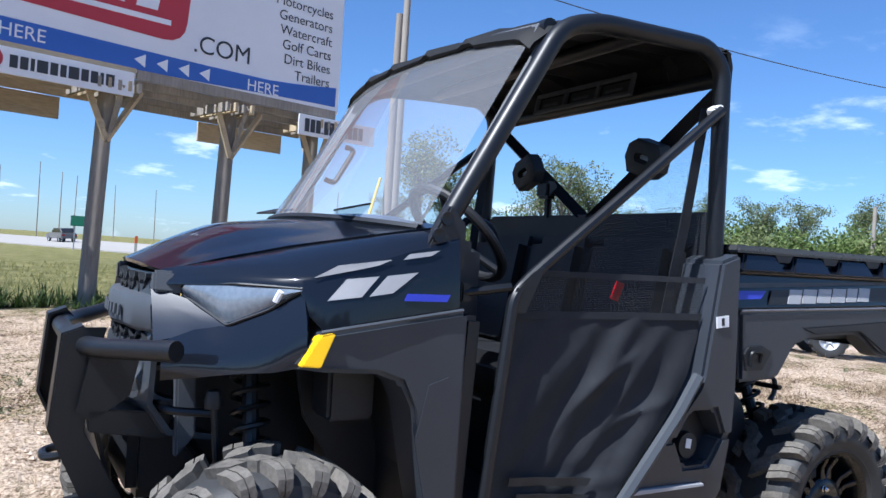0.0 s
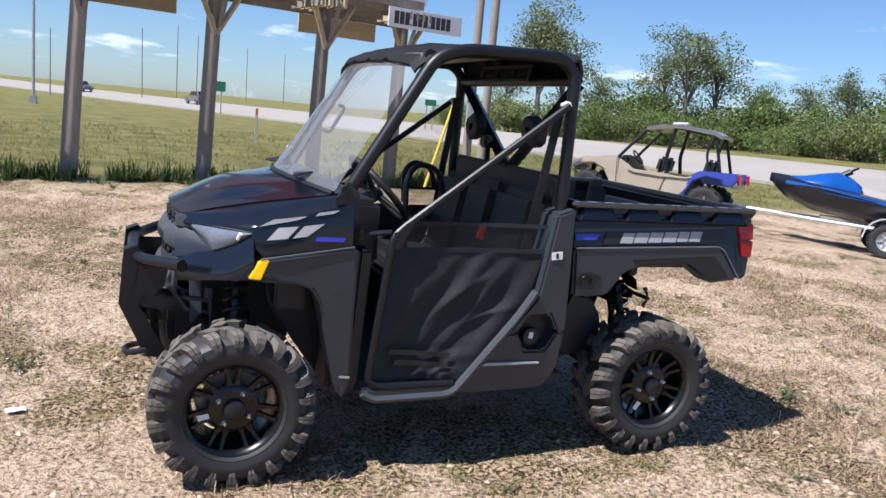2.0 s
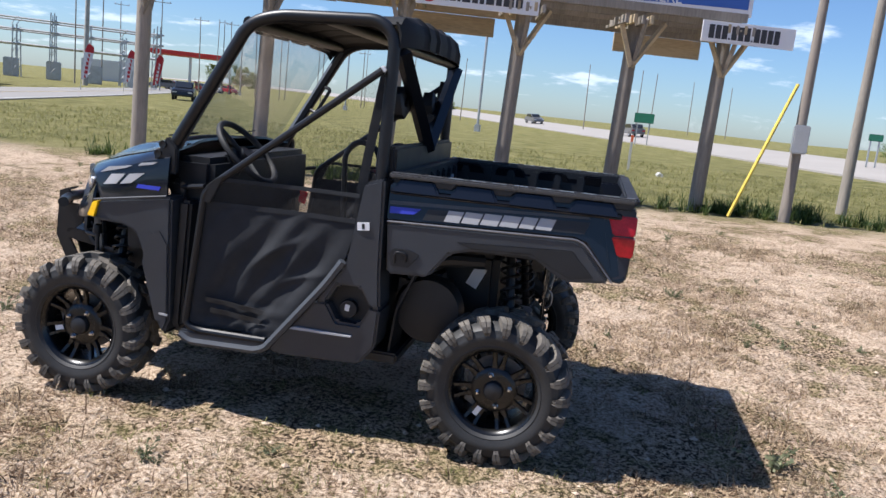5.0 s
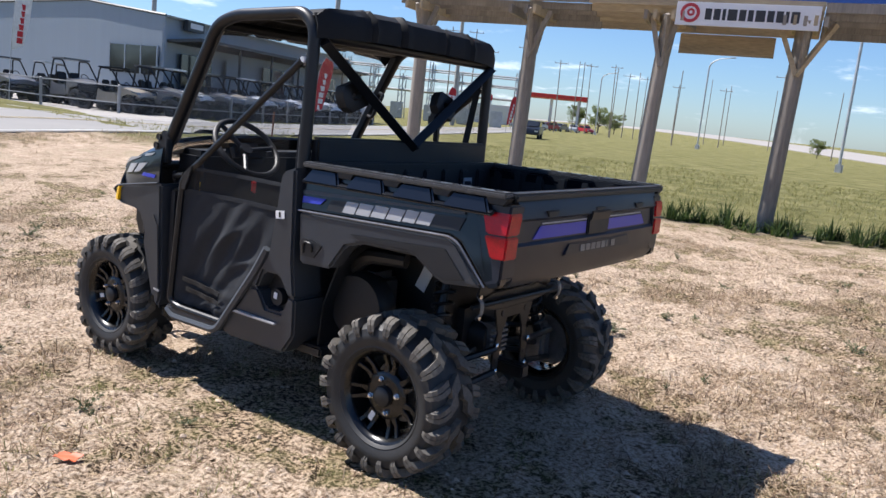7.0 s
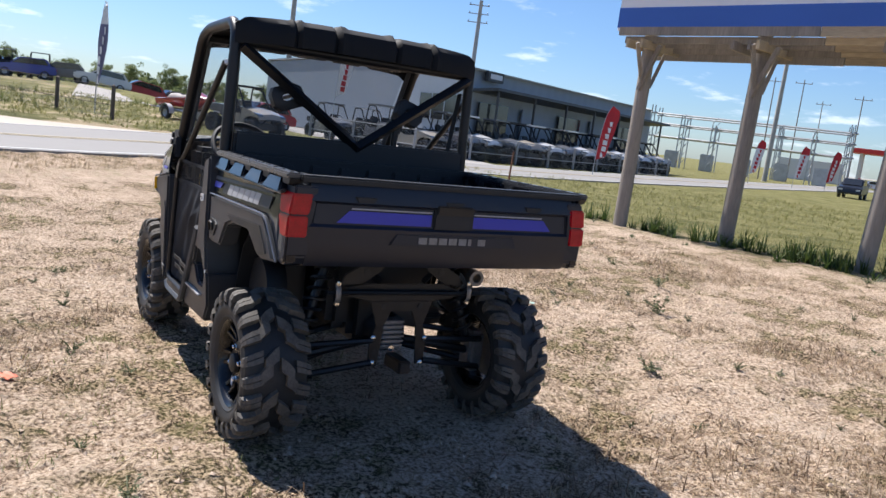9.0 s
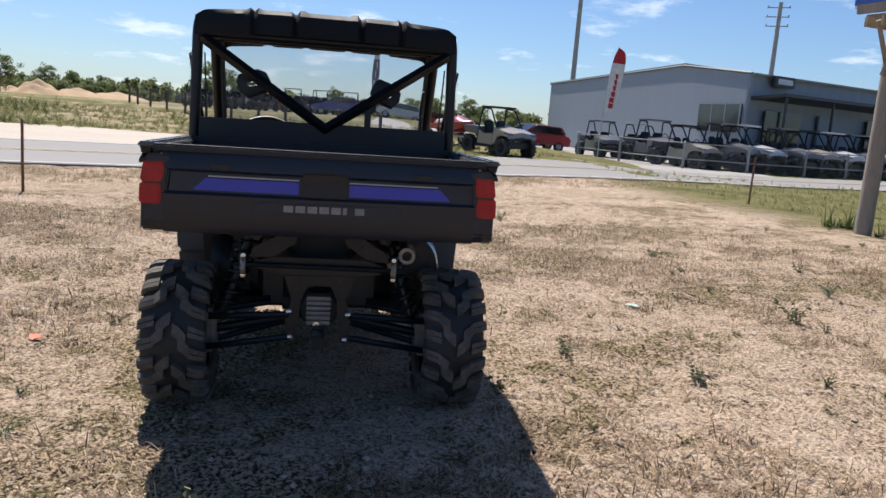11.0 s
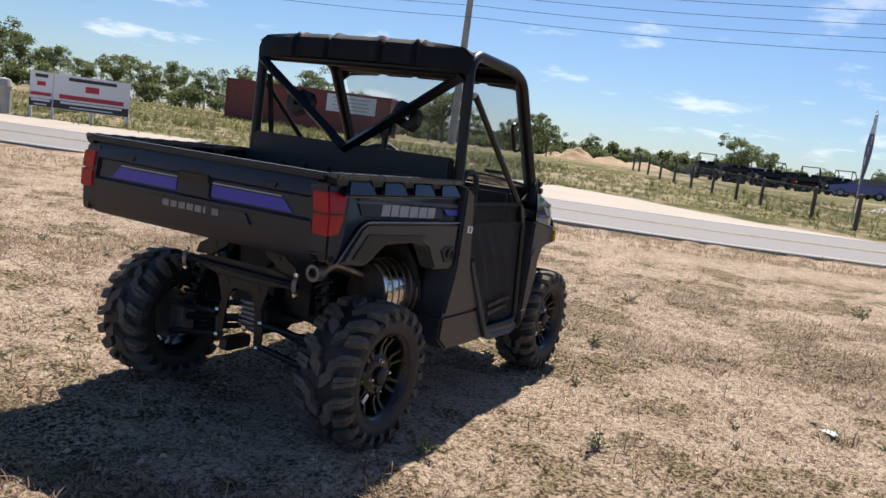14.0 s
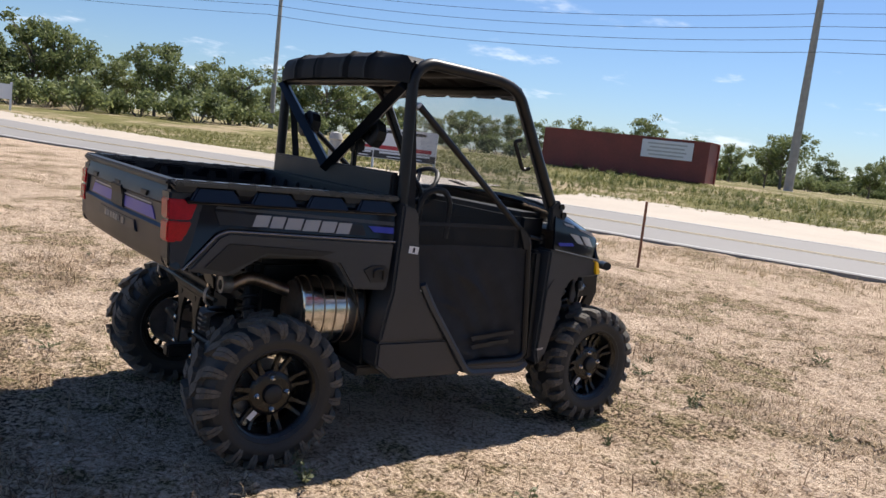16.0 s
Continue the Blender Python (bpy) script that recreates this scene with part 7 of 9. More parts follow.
xa, ya = polar(E2, -117, 92)
for k in range(4):
    cable((xa + 0.5 * k, ya, 16.8 - 1.1 * k), (-65.3, -32.2 + 0.3 * k, 16.6 - 1.1 * k), 1.2, 0.022, "black overhead power cable between tall poles")
    cable((-65.3, -32.2 + 0.3 * k, 16.6 - 1.1 * k), polar((4.9, -0.6), 160.2, 84) + (18.2 - 1.1 * k,), 1.0, 0.022, "black overhead power cable between tall poles")
    cable((xa + 0.5 * k, ya, 16.8 - 1.1 * k), (xa + 60, ya - 45, 17 - 1.1 * k), 1.2, 0.022, "black overhead power cable between tall poles")
cable((6.91, 15.0, 8.7), (42, 14, 9.5), 0.8, 0.016, "thin black service cable from the utility pole")
GUY = shader("yellow_guy_guard", (0.65, 0.48, 0.06), 0.5)
bm = bmesh.new()
tube(bm, [(3.75, 10.4, 0.2), (4.65, 11.0, 2.6)], 0.03, 8, radius=0)
solid("guy_guard", bm, GUY, "yellow plastic guard on a guy wire", "guy guard")

GUARD_ORANGE = shader("orange_reflective", (0.65, 0.12, 0.04), 0.5, bump=0)
# ---- signs, stakes, container, mound ----
bm = bmesh.new()
lathe(bm, [(0.11, -0.1), (0.11, 0.66), (0.10, 0.70), (0.0, 0.71)], 14)
solid("marker_bollard", bm, PAINT_WHITE, "short white bollard standing in the grass field", "bollard", pose(3.56, 23.5, height(3.56, 23.5)))
stake = thing("marker_stake", "slim white marker stake with an orange top", "marker stake", pose(2.55, 25.3, height(2.55, 25.3)))
bm = bmesh.new()
box(bm, (0.09, 0.03, 1.05), (0, 0, 0.50), bevel=0.006)
part("shaft", bm, PAINT_WHITE, stake)
bm = bmesh.new()
box(bm, (0.092, 0.032, 0.24), (0, 0, 1.15), bevel=0.006)
part("cap", bm, GUARD_ORANGE, stake, "orange reflective top")
CONT_RED = shader("rust_red_container", (0.20, 0.045, 0.035), 0.6, dark=0.75, light=1.2, scale=0.8, fine=10, bump=0.1)


def container():
    a, b = Vector((-41.5, -25.2)), Vector((-37.9, -36.0))
    d = (b - a).normalized()
    n = Vector((-d.y, d.x))
    if n.x > 0:
        n = -n
    z0 = height(-38, -28) + 0.15
    c = thing("shipping_container", "rust-red corrugated shipping container in the field", "container")
    zt = z0 + 2.55
    for p, q, k in ((a, b, 70), (a + n * 2.4, b + n * 2.4, 20), (a, a + n * 2.4, 14), (b, b + n * 2.4, 14)):
        wall_between("side_wall", p, q, z0, zt, 0.06, CONT_RED, c, 0, k)
    bm = bmesh.new()
    mid = (a + b) / 2 + n * 1.2
    yaw = math.degrees(math.atan2(d.y, d.x))
    box(bm, ((b - a).length + 0.2, 2.6, 0.1), (mid.x, mid.y, zt), (0, 0, yaw), 0.02)
    part("roof", bm, CONT_RED, c)
    for p in (a, b, a + n * 2.4, b + n * 2.4):
        bm = bmesh.new()
        box(bm, (0.18, 0.18, zt - z0 + 0.1), (p.x, p.y, (z0 + zt) / 2), (0, 0, yaw), 0.02)
        part("corner_post", bm, CONT_RED, c)
    q = a + d * 2.6 - n * 0.14
    bm = bmesh.new()
    box(bm, (3.4, 0.04, 1.15), (q.x, q.y, z0 + 1.85), (0, 0, yaw), 0.01)
    brd = part("notice_board", bm, VINYL_WHITE, c, "white notice board with faded lines")
    for k in range(4):
        q2 = q - n * 0.03
        bm = bmesh.new()
        box(bm, (2.6 - 0.3 * (k % 2), 0.01, 0.1), (q2.x, q2.y, z0 + 2.2 - 0.24 * k), (0, 0, yaw))
        part("bar", bm, GALV, brd)


container()


def for_sale_board():
    # a wide panel and a narrow one on white posts; its writing is too blurred or private to letter
    x, y = -16.24, -23.27
    s = thing("for_sale_board", "white land sale board with red and black bars", "sign board", pose(x, y, height(x, y) - 0.42, 0, 0, 136) @ Matrix.Scale(0.94, 4))
    for px in (-1.75, -0.98, 0.45, 1.78):
        bm = bmesh.new()
        box(bm, (0.10, 0.10, 2.3), (px, 0.06, 1.05), bevel=0.01)
        part("post", bm, VINYL_WHITE, s)
    for x0, x1, bars in ((-1.80, -0.99, ((0.45, 0.13, 2.06, VINYL_BLACK), (0.30, 0.16, 1.76, VINYL_RED), (0.74, 0.13, 1.36, VINYL_RED), (0.80, 0.30, 1.03, VINYL_BLACK))),
                         (-0.95, 1.82, ((1.75, 0.13, 2.06, VINYL_BLACK), (0.50, 0.24, 1.74, VINYL_RED), (2.35, 0.17, 1.36, VINYL_RED), (2.75, 0.32, 1.04, VINYL_BLACK)))):
        bm = bmesh.new()
        box(bm, (x1 - x0, 0.05, 1.36), ((x0 + x1) / 2, -0.01, 1.54), bevel=0.008)
        f = part("board", bm, VINYL_WHITE, s)
        for w, h, zz, mt in bars:
            bm = bmesh.new()
            box(bm, (w, 0.012, h), ((x0 + x1) / 2, -0.042, zz))
            b = part("bar", bm, mt, f)
            if h > 0.28:
                for k, q in enumerate((0.09, -0.07)):
                    bm = bmesh.new()
                    box(bm, (w * (0.82 - 0.25 * k), 0.006, 0.09 - 0.04 * k), ((x0 + x1) / 2, -0.051, zz + q))
                    part("line", bm, VINYL_WHITE, b)


for_sale_board()
bm = bmesh.new()
lathe(bm, [(0.27, 0.0), (0.25, 0.95), (0.30, 1.0), (0.22, 1.25), (0.05, 1.3)], 12, Matrix.Rotation(radians(90), 4, "X"))
solid("concrete_marker", bm, CONCRETE_POLE, "squat pale concrete marker beside the road", "marker", pose(-14.21, -24.71, height(-14.21, -24.71)))
s = thing("small_sign", "small white board on two posts before the woods", "sign board", pose(*polar(E2, -100.3, 60), height(*polar(E2, -100.3, 60)), 0, 0, 170))
for px in (-0.8, 0.8):
    bm = bmesh.new()
    box(bm, (0.14, 0.14, 1.9), (px, 0, 0.9), bevel=0.01)
    part("post", bm, VINYL_WHITE, s)
bm = bmesh.new()
box(bm, (1.6, 0.06, 1.0), (0, 0, 1.2), bevel=0.01)
part("board", bm, VINYL_WHITE, s)
RUSTY = shader("rusty_stake", (0.22, 0.10, 0.06), 0.8, dark=0.6, light=1.3, scale=20)
for x, y in ((-7.9, -4.1), (-11.4, 10.1)):
    bm = bmesh.new()
    tube(bm, [(0, 0, -0.1), (0.01, 0, 0.5), (0.03, 0.01, 1.08)], 0.022, 8, radius=0)
    solid("survey_stake", bm, RUSTY, "thin rusty stake with a red top", "stake", pose(x, y, height(x, y)), "stakes")
SIGN_GREEN = shader("green_road_sign", (0.02, 0.16, 0.09), 0.5, bump=0)
for (x, y, w) in ((5.6, 77.5, 1.9), (20.3, 56.2, 0.95)):
    z = height(x, y)
    g = thing("highway_sign", "green highway direction sign seen far off", "road sign", pose(x, y, z), "green signs")
    bm = bmesh.new()
    box(bm, (w, 0.06, w * 0.5), (0, 0, 2.62 - z), bevel=0.03)
    part("board", bm, SIGN_GREEN, g)
    for px in (-w * 0.3, w * 0.3):
        bm = bmesh.new()
        box(bm, (0.10, 0.10, 2.7), (px, 0.08, 1.25 - z * 0.4), bevel=0.01)
        part("post", bm, GALV, g)
SAND = shader("orange_sand_mound", (0.40, 0.275, 0.155), 0.95, dark=0.75, light=1.15, scale=0.4, fine=4, bump=0.5, depth=0.1)


def heap(x, y, w, d, h, label):
    V, F = [], []
    n = 28
    for i in range(n + 1):
        for k in range(n + 1):
            u, v = 2 * i / n - 1, 2 * k / n - 1
            r = math.hypot(u, v)
            z = h * max(0, 1 - r) ** 0.8 * (0.8 + 0.5 * wave(u * 3, v * 3, 1, 4)) - 0.15
            V.append((u * w, v * d, z))
    for i in range(n):
        for k in range(n):
            a = i * (n + 1) + k
            F.append((a, a + 1, a + n + 2, a + n + 1))
    return solid("sand_mound", soup("sand_mound", V, F, SAND, 60), None, label, "heap", pose(x, y, height(x, y)), "heaps")


for az, d, w, h in ((-162.3, 122, 5, 2.3), (-164.6, 126, 6, 1.5), (-167, 130, 8, 1.3), (-160.8, 124, 4, 1.1)):
    x, y = polar(E2, az, d)
    heap(x, y, w, w * 0.7, h, "heap of orange sand in the far field")

# ---- other vehicles ----
def wheel_pair(r, w, hub):
    bm = bmesh.new()
    h = w / 2
    lathe(bm, [(r * 0.56, -h * 0.8), (r * 0.8, -h), (r * 0.93, -h * 0.9), (r, -h * 0.5), (r, h * 0.5), (r * 0.93, h * 0.9), (r * 0.8, h), (r * 0.56, h * 0.8)], 22, closed=True)
    t = to_mesh("tyre", bm, RUBBER)
    bm = bmesh.new()
    for k in range(14):
        for s in (-1, 1):
            a = 2 * math.pi * (k + 0.25 * s) / 14
            m = Matrix.Rotation(a, 4, "Y") @ Matrix.Translation((r * 0.99, s * h * 0.5, 0))
            box(bm, (r * 0.09, h * 0.85, r * 0.2), m=m)
    tread = to_mesh("tread", bm, RUBBER)
    bm = bmesh.new()
    lathe(bm, [(0.01, h * 0.35), (r * 0.18, h * 0.5), (r * 0.25, h * 0.3), (r * 0.5, h * 0.55), (r * 0.58, h * 0.8), (r * 0.55, -h * 0.8), (0.01, -h * 0.7)], 18)
    for k in range(6):
        box(bm, (r * 0.34, h * 0.3, r * 0.1), m=Matrix.Rotation(math.pi * k / 3, 4, "Y") @ Matrix.Translation((r * 0.36, h * 0.5, 0)))
    return t, to_mesh("rim", bm, hub), tread


UTV_WHEEL = wheel_pair(0.36, 0.26, STEEL_BLACK)
CAR_WHEEL = wheel_pair(0.34, 0.22, GALV)


def wheels(parent, spots, meshes):
    for x, y, z in spots:
        w = new("wheel")
        w.parent = parent
        w.matrix_local = pose(x, y, z, 0, 20 * x, 0 if y > 0 else 180)
        part("tyre", meshes[0], None, w)
        part("rim", meshes[1], None, w)
        tagged(part("tread", meshes[2], None, w), kind="stuff")


def small_utv(label, body, bed, m, group=""):
    """A side-by-side vehicle, nose to -x: tub, bonnet, bed, cage, roof, seats, wheels."""
    u = thing("side_by_side", label, "utility vehicle", m, group)
    bm = bmesh.new()
    rows = [[(x, y, z) for x, z in ((-1.45, 0.80 - 0.1 * abs(y)), (-1.38, 0.98 - 0.12 * abs(y)), (-1.0, 1.10 - 0.12 * abs(y)), (-0.5, 1.18 - 0.1 * abs(y)))] for y in (-0.7, -0.62, -0.35, 0, 0.35, 0.62, 0.7)]
    sheet(bm, rows, 0.05)
    part("bonnet", bm, body, u)
    for s in (-1, 1):
        bm = bmesh.new()
        plate(bm, [(-1.48, 0.78), (-1.38, 0.92), (-0.5, 1.12), (-0.45, 0.5), (-0.62, 0.45), (-0.7, 0.72), (-0.95, 0.82), (-1.25, 0.80)], s * 0.64, s * 0.72, 0.02)
        part("front_wing", bm, body, u)
        bm = bmesh.new()
        plate(bm, [(-0.5, 0.42), (-0.42, 0.86), (0.1, 0.82), (0.42, 0.95), (0.5, 0.42)], s * 0.66, s * 0.72, 0.02)
        part("door", bm, body, u)
        bm = bmesh.new()
        plate(bm, [(-0.47, 0.40), (0.55, 0.40), (0.55, 0.30), (-0.45, 0.30)], s * 0.62, s * 0.74, 0.015)
        part("sill", bm, BLACK, u)
        bm = bmesh.new()
        plate(bm, [(0.45, 1.05), (1.38, 1.08), (1.40, 0.92), (1.25, 0.80), (1.05, 0.84), (0.7, 0.78), (0.5, 0.6)], s * 0.64, s * 0.73, 0.02)
        part("bed_side", bm, bed, u)
        bm = bmesh.new()
        tube(bm, [(-0.62, s * 0.66, 1.08), (-0.12, s * 0.60, 1.80), (0.42, s * 0.60, 1.82), (0.52, s * 0.66, 1.0)], 0.032, 8, radius=0.12)
        part("cage_side", bm, STEEL_BLACK, u)
        bm = bmesh.new()
        box(bm, (0.12, 0.46, 0.52), (0.30, s * 0.31, 1.08), (0, 12, 0), 0.05)
        part("seat_back", bm, SEAT, u)
        bm = bmesh.new()
        tube(bm, [(-1.05, s * 0.3, 0.85), (-1.05, s * 0.52, 0.42)], 0.05, 8, radius=0)
        part("shock", bm, STEEL_BLACK, u)
        bm = bmesh.new()
        plate(bm, [(-1.44, 0.85), (-1.38, 0.93), (-1.12, 0.98), (-1.15, 0.90)], s * 0.45, s * 0.728, 0.01)
        part("headlamp", bm, LAMP, u)
    bm = bmesh.new()
    box(bm, (0.75, 1.28, 0.07), (0.15, 0, 1.86), (0, 2, 0), 0.03)
    part("roof", bm, BLACK if body == TAN_PAINT else body, u)
    bm = bmesh.new()
    box(bm, (0.95, 1.26, 0.30), (0.93, 0, 0.93), bevel=0.03)
    part("bed", bm, bed, u)
    bm = bmesh.new()
    box(bm, (2.4, 1.2, 0.26), (-0.05, 0, 0.46), bevel=0.04)
    part("chassis", bm, BLACK, u)
    bm = bmesh.new()
    box(bm, (0.5, 1.2, 0.2), (0.12, 0, 0.76), bevel=0.05)
    part("seat_base", bm, SEAT, u)
    bm = bmesh.new()
    box(bm, (0.16, 1.2, 0.28), (-0.52, 0, 1.02), bevel=0.04)
    part("dashboard", bm, BLACK, u)
    bm = bmesh.new()
    ring = [Matrix.Translation((-0.30, -0.32, 1.16)) @ Matrix.Rotation(radians(-60), 4, "Y") @ Vector((0.17 * math.cos(a), 0.17 * math.sin(a), 0)) for a in [2 * math.pi * k / 18 for k in range(19)]]
    tube(bm, ring, 0.016, 6, radius=0)
    part("steering_wheel", bm, BLACK, u)
    bm = bmesh.new()
    tube(bm, [(-1.42, -0.45, 0.62), (-1.52, -0.4, 0.75), (-1.52, 0.4, 0.75), (-1.42, 0.45, 0.62)], 0.028, 8, radius=0.08)
    part("bumper", bm, STEEL_BLACK, u)
    wheels(u, [(x, s * 0.66, 0.355) for x in (-1.08, 1.05) for s in (-1, 1)], UTV_WHEEL)
    return u


TAN_PAINT = shader("tan_body_paint", (0.32, 0.28, 0.22), 0.4, dark=0.9, light=1.08, scale=3, bump=0, coat=0.6)
BLUE_PAINT = shader("blue_body_paint", (0.03, 0.05, 0.30), 0.35, dark=0.9, light=1.1, scale=3, bump=0, coat=0.8)
RED_PAINT = shader("red_body_paint", (0.36, 0.02, 0.03), 0.35, dark=0.9, light=1.1, scale=3, bump=0, coat=0.8)
NAVY = shader("navy_hull", (0.005, 0.007, 0.014), 0.4, bump=0, coat=0.25)
LIME = shader("lime_accent", (0.45, 0.62, 0.04), 0.4, bump=0)
GREY_PAINT = shader("grey_body_paint", (0.12, 0.12, 0.125), 0.4, dark=0.9, light=1.1, scale=3, bump=0, coat=0.6)
WHITE_PAINT = shader("white_body_paint", (0.6, 0.6, 0.6), 0.35, dark=0.95, light=1.03, scale=3, bump=0, coat=0.8)


def on_ground(x, y, yaw, dz=0.0):
    e = 0.8
    a = math.degrees(math.atan2(height(x + e, y) - height(x - e, y), 2 * e))
    return Matrix.Translation((x, y, height(x, y) + dz)) @ pose(0, 0, 0, math.degrees(math.atan2(height(x, y + e) - height(x, y - e), 2 * e)), -a, 0) @ pose(0, 0, 0, 0, 0, yaw)


def motor_car(label, paint, m, tall=0.0, group=""):
    """A plain saloon or SUV: lower body, cabin, glazing, lamps, wheels; nose to -x."""
    c = thing("parked_car", label, "car", m, group)
    bm = bmesh.new()
    prof = [(-2.25, 0.35), (-2.28, 0.62), (-2.15, 0.80 + tall * 0.5), (-1.1, 0.95 + tall * 0.6), (1.75, 1.0 + tall * 0.6), (2.2, 0.92 + tall * 0.5), (2.25, 0.4)]
    plate(bm, prof, -0.90, 0.90, 0.08)
    part("body", bm, paint, c)
    bm = bmesh.new()
    roof = [(-1.05, 0.95 + tall * 0.6), (-0.35, 1.42 + tall), (1.3 + tall, 1.44 + tall), (1.85 + tall * 0.4, 0.98 + tall * 0.6)]
    plate(bm, roof, -0.76, 0.76, 0.07)
    part("cabin", bm, paint, c)
    for s in (-1, 1):
        bm = bmesh.new()
        plate(bm, [(-0.88, 1.0 + tall * 0.6), (-0.30, 1.36 + tall), (1.22 + tall, 1.38 + tall), (1.6 + tall * 0.4, 1.02 + tall * 0.6)], s * 0.74, s * 0.775, 0.01)
        part("side_window", bm, DARK_GLASS, c)
        bm = bmesh.new()
        box(bm, (0.06, 0.35, 0.14), (2.24, s * 0.66, 0.80), bevel=0.02)
        part("tail_lamp", bm, RED_LENS, c)
        bm = bmesh.new()
        box(bm, (0.1, 0.35, 0.12), (-2.22, s * 0.64, 0.70), bevel=0.02)
        part("headlamp", bm, WHITE_PAINT, c)
    for pts in ([(-1.0, 0.99), (-0.42, 1.38)], [(1.36, 1.38), (1.84, 1.02)]):
        bm = bmesh.new()
        (x0, z0), (x1, z1) = pts
        o = 0.025 if x0 > 0 else -0.025
        up = tall * 0.6 if z0 < z1 else tall
        up2 = tall if z0 < z1 else tall * 0.6
        sheet(bm, [[(x0 + o + (tall if x0 > 0 else 0), y, z0 + up + 0.02) for y in (-0.68, 0.68)], [(x1 + o + (tall * 0.4 if x0 > 0 else 0), y, z1 + up2 + 0.02) for y in (-0.64, 0.64)]], 0.01)
        part("windscreen", bm, DARK_GLASS, c)
    wheels(c, [(x, s * 0.80, 0.33) for x in (-1.38, 1.38) for s in (-1, 1)], CAR_WHEEL)
    return c


def crew_utv(m):
    """An open four-seat side-by-side, nose to -x."""
    u = thing("side_by_side", "tan and blue open four-seat side-by-side on sandy grass", "utility vehicle", m)
    rims = wheel_pair(0.375, 0.28, DULL_STEEL)
    bm = bmesh.new()
    rows = [[(x, y * 0.98, z - 0.13 * abs(y) ** 2) for x, z in ((-1.72, 0.78), (-1.66, 0.90), (-1.45, 1.02), (-1.1, 1.10), (-0.62, 1.17))] for y in (-0.62, -0.5, -0.3, 0, 0.3, 0.5, 0.62)]
    sheet(bm, rows, 0.04)
    part("bonnet", bm, TAN_PAINT, u)
    for s in (-1, 1):
        bm = bmesh.new()
        plate(bm, [(-1.72, 0.74), (-1.66, 0.93), (-1.45, 1.03), (-0.95, 1.05), (-0.66, 1.10), (-0.60, 0.42), (-0.74, 0.40), (-0.82, 0.62), (-0.95, 0.80), (-1.2, 0.90), (-1.5, 0.86)], s * 0.56, s * 0.74, 0.03)
        part("front_wing", bm, TAN_PAINT, u)
        for pts in ([(-0.60, 0.40), (-0.64, 1.08), (-0.42, 0.98), (-0.30, 0.90), (0.45, 0.88), (0.32, 0.42)], [(0.46, 0.88), (0.34, 0.42), (0.72, 0.42), (0.98, 0.72), (1.10, 0.92), (1.05, 0.94), (0.85, 0.88)]):
            bm = bmesh.new()
            plate(bm, pts, s * 0.66, s * 0.735, 0.02, shape=lambda v: (v.x, v.y + s * 0.035 * smooth01(0.15, 0.0, abs(v.z - 0.74)), v.z))
            part("door", bm, TAN_PAINT, u)
        bm = bmesh.new()
        plate(bm, [(-0.42, 0.86), (-0.30, 0.90), (0.9, 0.88), (1.05, 0.93), (0.9, 0.84), (0.3, 0.81), (-0.25, 0.82)], s * 0.70, s * 0.775, 0.015)
        part("waist_rail", bm, TAN_PAINT, u)
        bm = bmesh.new()
        plate(bm, [(-0.58, 0.41), (0.3, 0.41), (0.72, 0.45), (0.78, 0.40), (0.3, 0.375), (-0.58, 0.385)], s * 0.72, s * 0.765, 0.006)
        part("accent_strip", bm, LIME, u, "lime green accent strip")
        bm = bmesh.new()
        plate(bm, [(-0.60, 0.385), (0.8, 0.385), (0.74, 0.29), (-0.56, 0.29)], s * 0.62, s * 0.77, 0.015)
        part("sill", bm, BLACK, u)
        bm = bmesh.new()
        plate(bm, [(0.80, 0.42), (0.95, 0.90), (1.10, 1.04), (1.88, 1.08), (1.92, 0.92), (1.80, 0.80), (1.66, 0.80), (1.60, 0.90), (1.3, 0.94), (1.05, 0.84), (0.92, 0.60), (0.88, 0.42)], s * 0.60, s * 0.79, 0.03)
        part("rear_wing", bm, BLUE_PAINT, u)
        bm = bmesh.new()
        box(bm, (0.05, 0.10, 0.22), (1.92, s * 0.66, 0.96), (0, -8, 0), 0.015)
        part("tail_lamp", bm, RED_LENS, u)
        bm = bmesh.new()
        tube(bm, [(-0.68, s * 0.66, 1.10), (-0.12, s * 0.60, 1.78), (0.2, s * 0.60, 1.86), (1.3, s * 0.60, 1.80), (1.52, s * 0.66, 1.06)], 0.034, 8, radius=0.12)
        part("cage_side", bm, STEEL_BLACK, u)
        bm = bmesh.new()
        tube(bm, [(0.42, s * 0.64, 0.90), (0.36, s * 0.63, 1.25), (0.46, s * 0.60, 1.83)], 0.042, 8, radius=0.1)
        part("cage_post", bm, STEEL_BLACK, u)
        bm = bmesh.new()
        tube(bm, [(1.30, s * 0.60, 1.78), (1.18, s * 0.63, 1.40), (1.30, s * 0.64, 1.0)], 0.026, 8, radius=0.1)
        part("cage_brace", bm, STEEL_BLACK, u)
        for x, z in ((0.22, 1.06), (1.22, 1.12)):
            bm = bmesh.new()
            box(bm, (0.13, 0.50, 0.34), (x, s * 0.31, z), (0, 10, 0), 0.06)
            part("seat_back", bm, SEAT, u)
            bm = bmesh.new()
            box(bm, (0.46, 0.50, 0.14), (x - 0.28, s * 0.31, z - 0.28), (0, -4, 0), 0.05)
            part("seat_base", bm, SEAT, u)
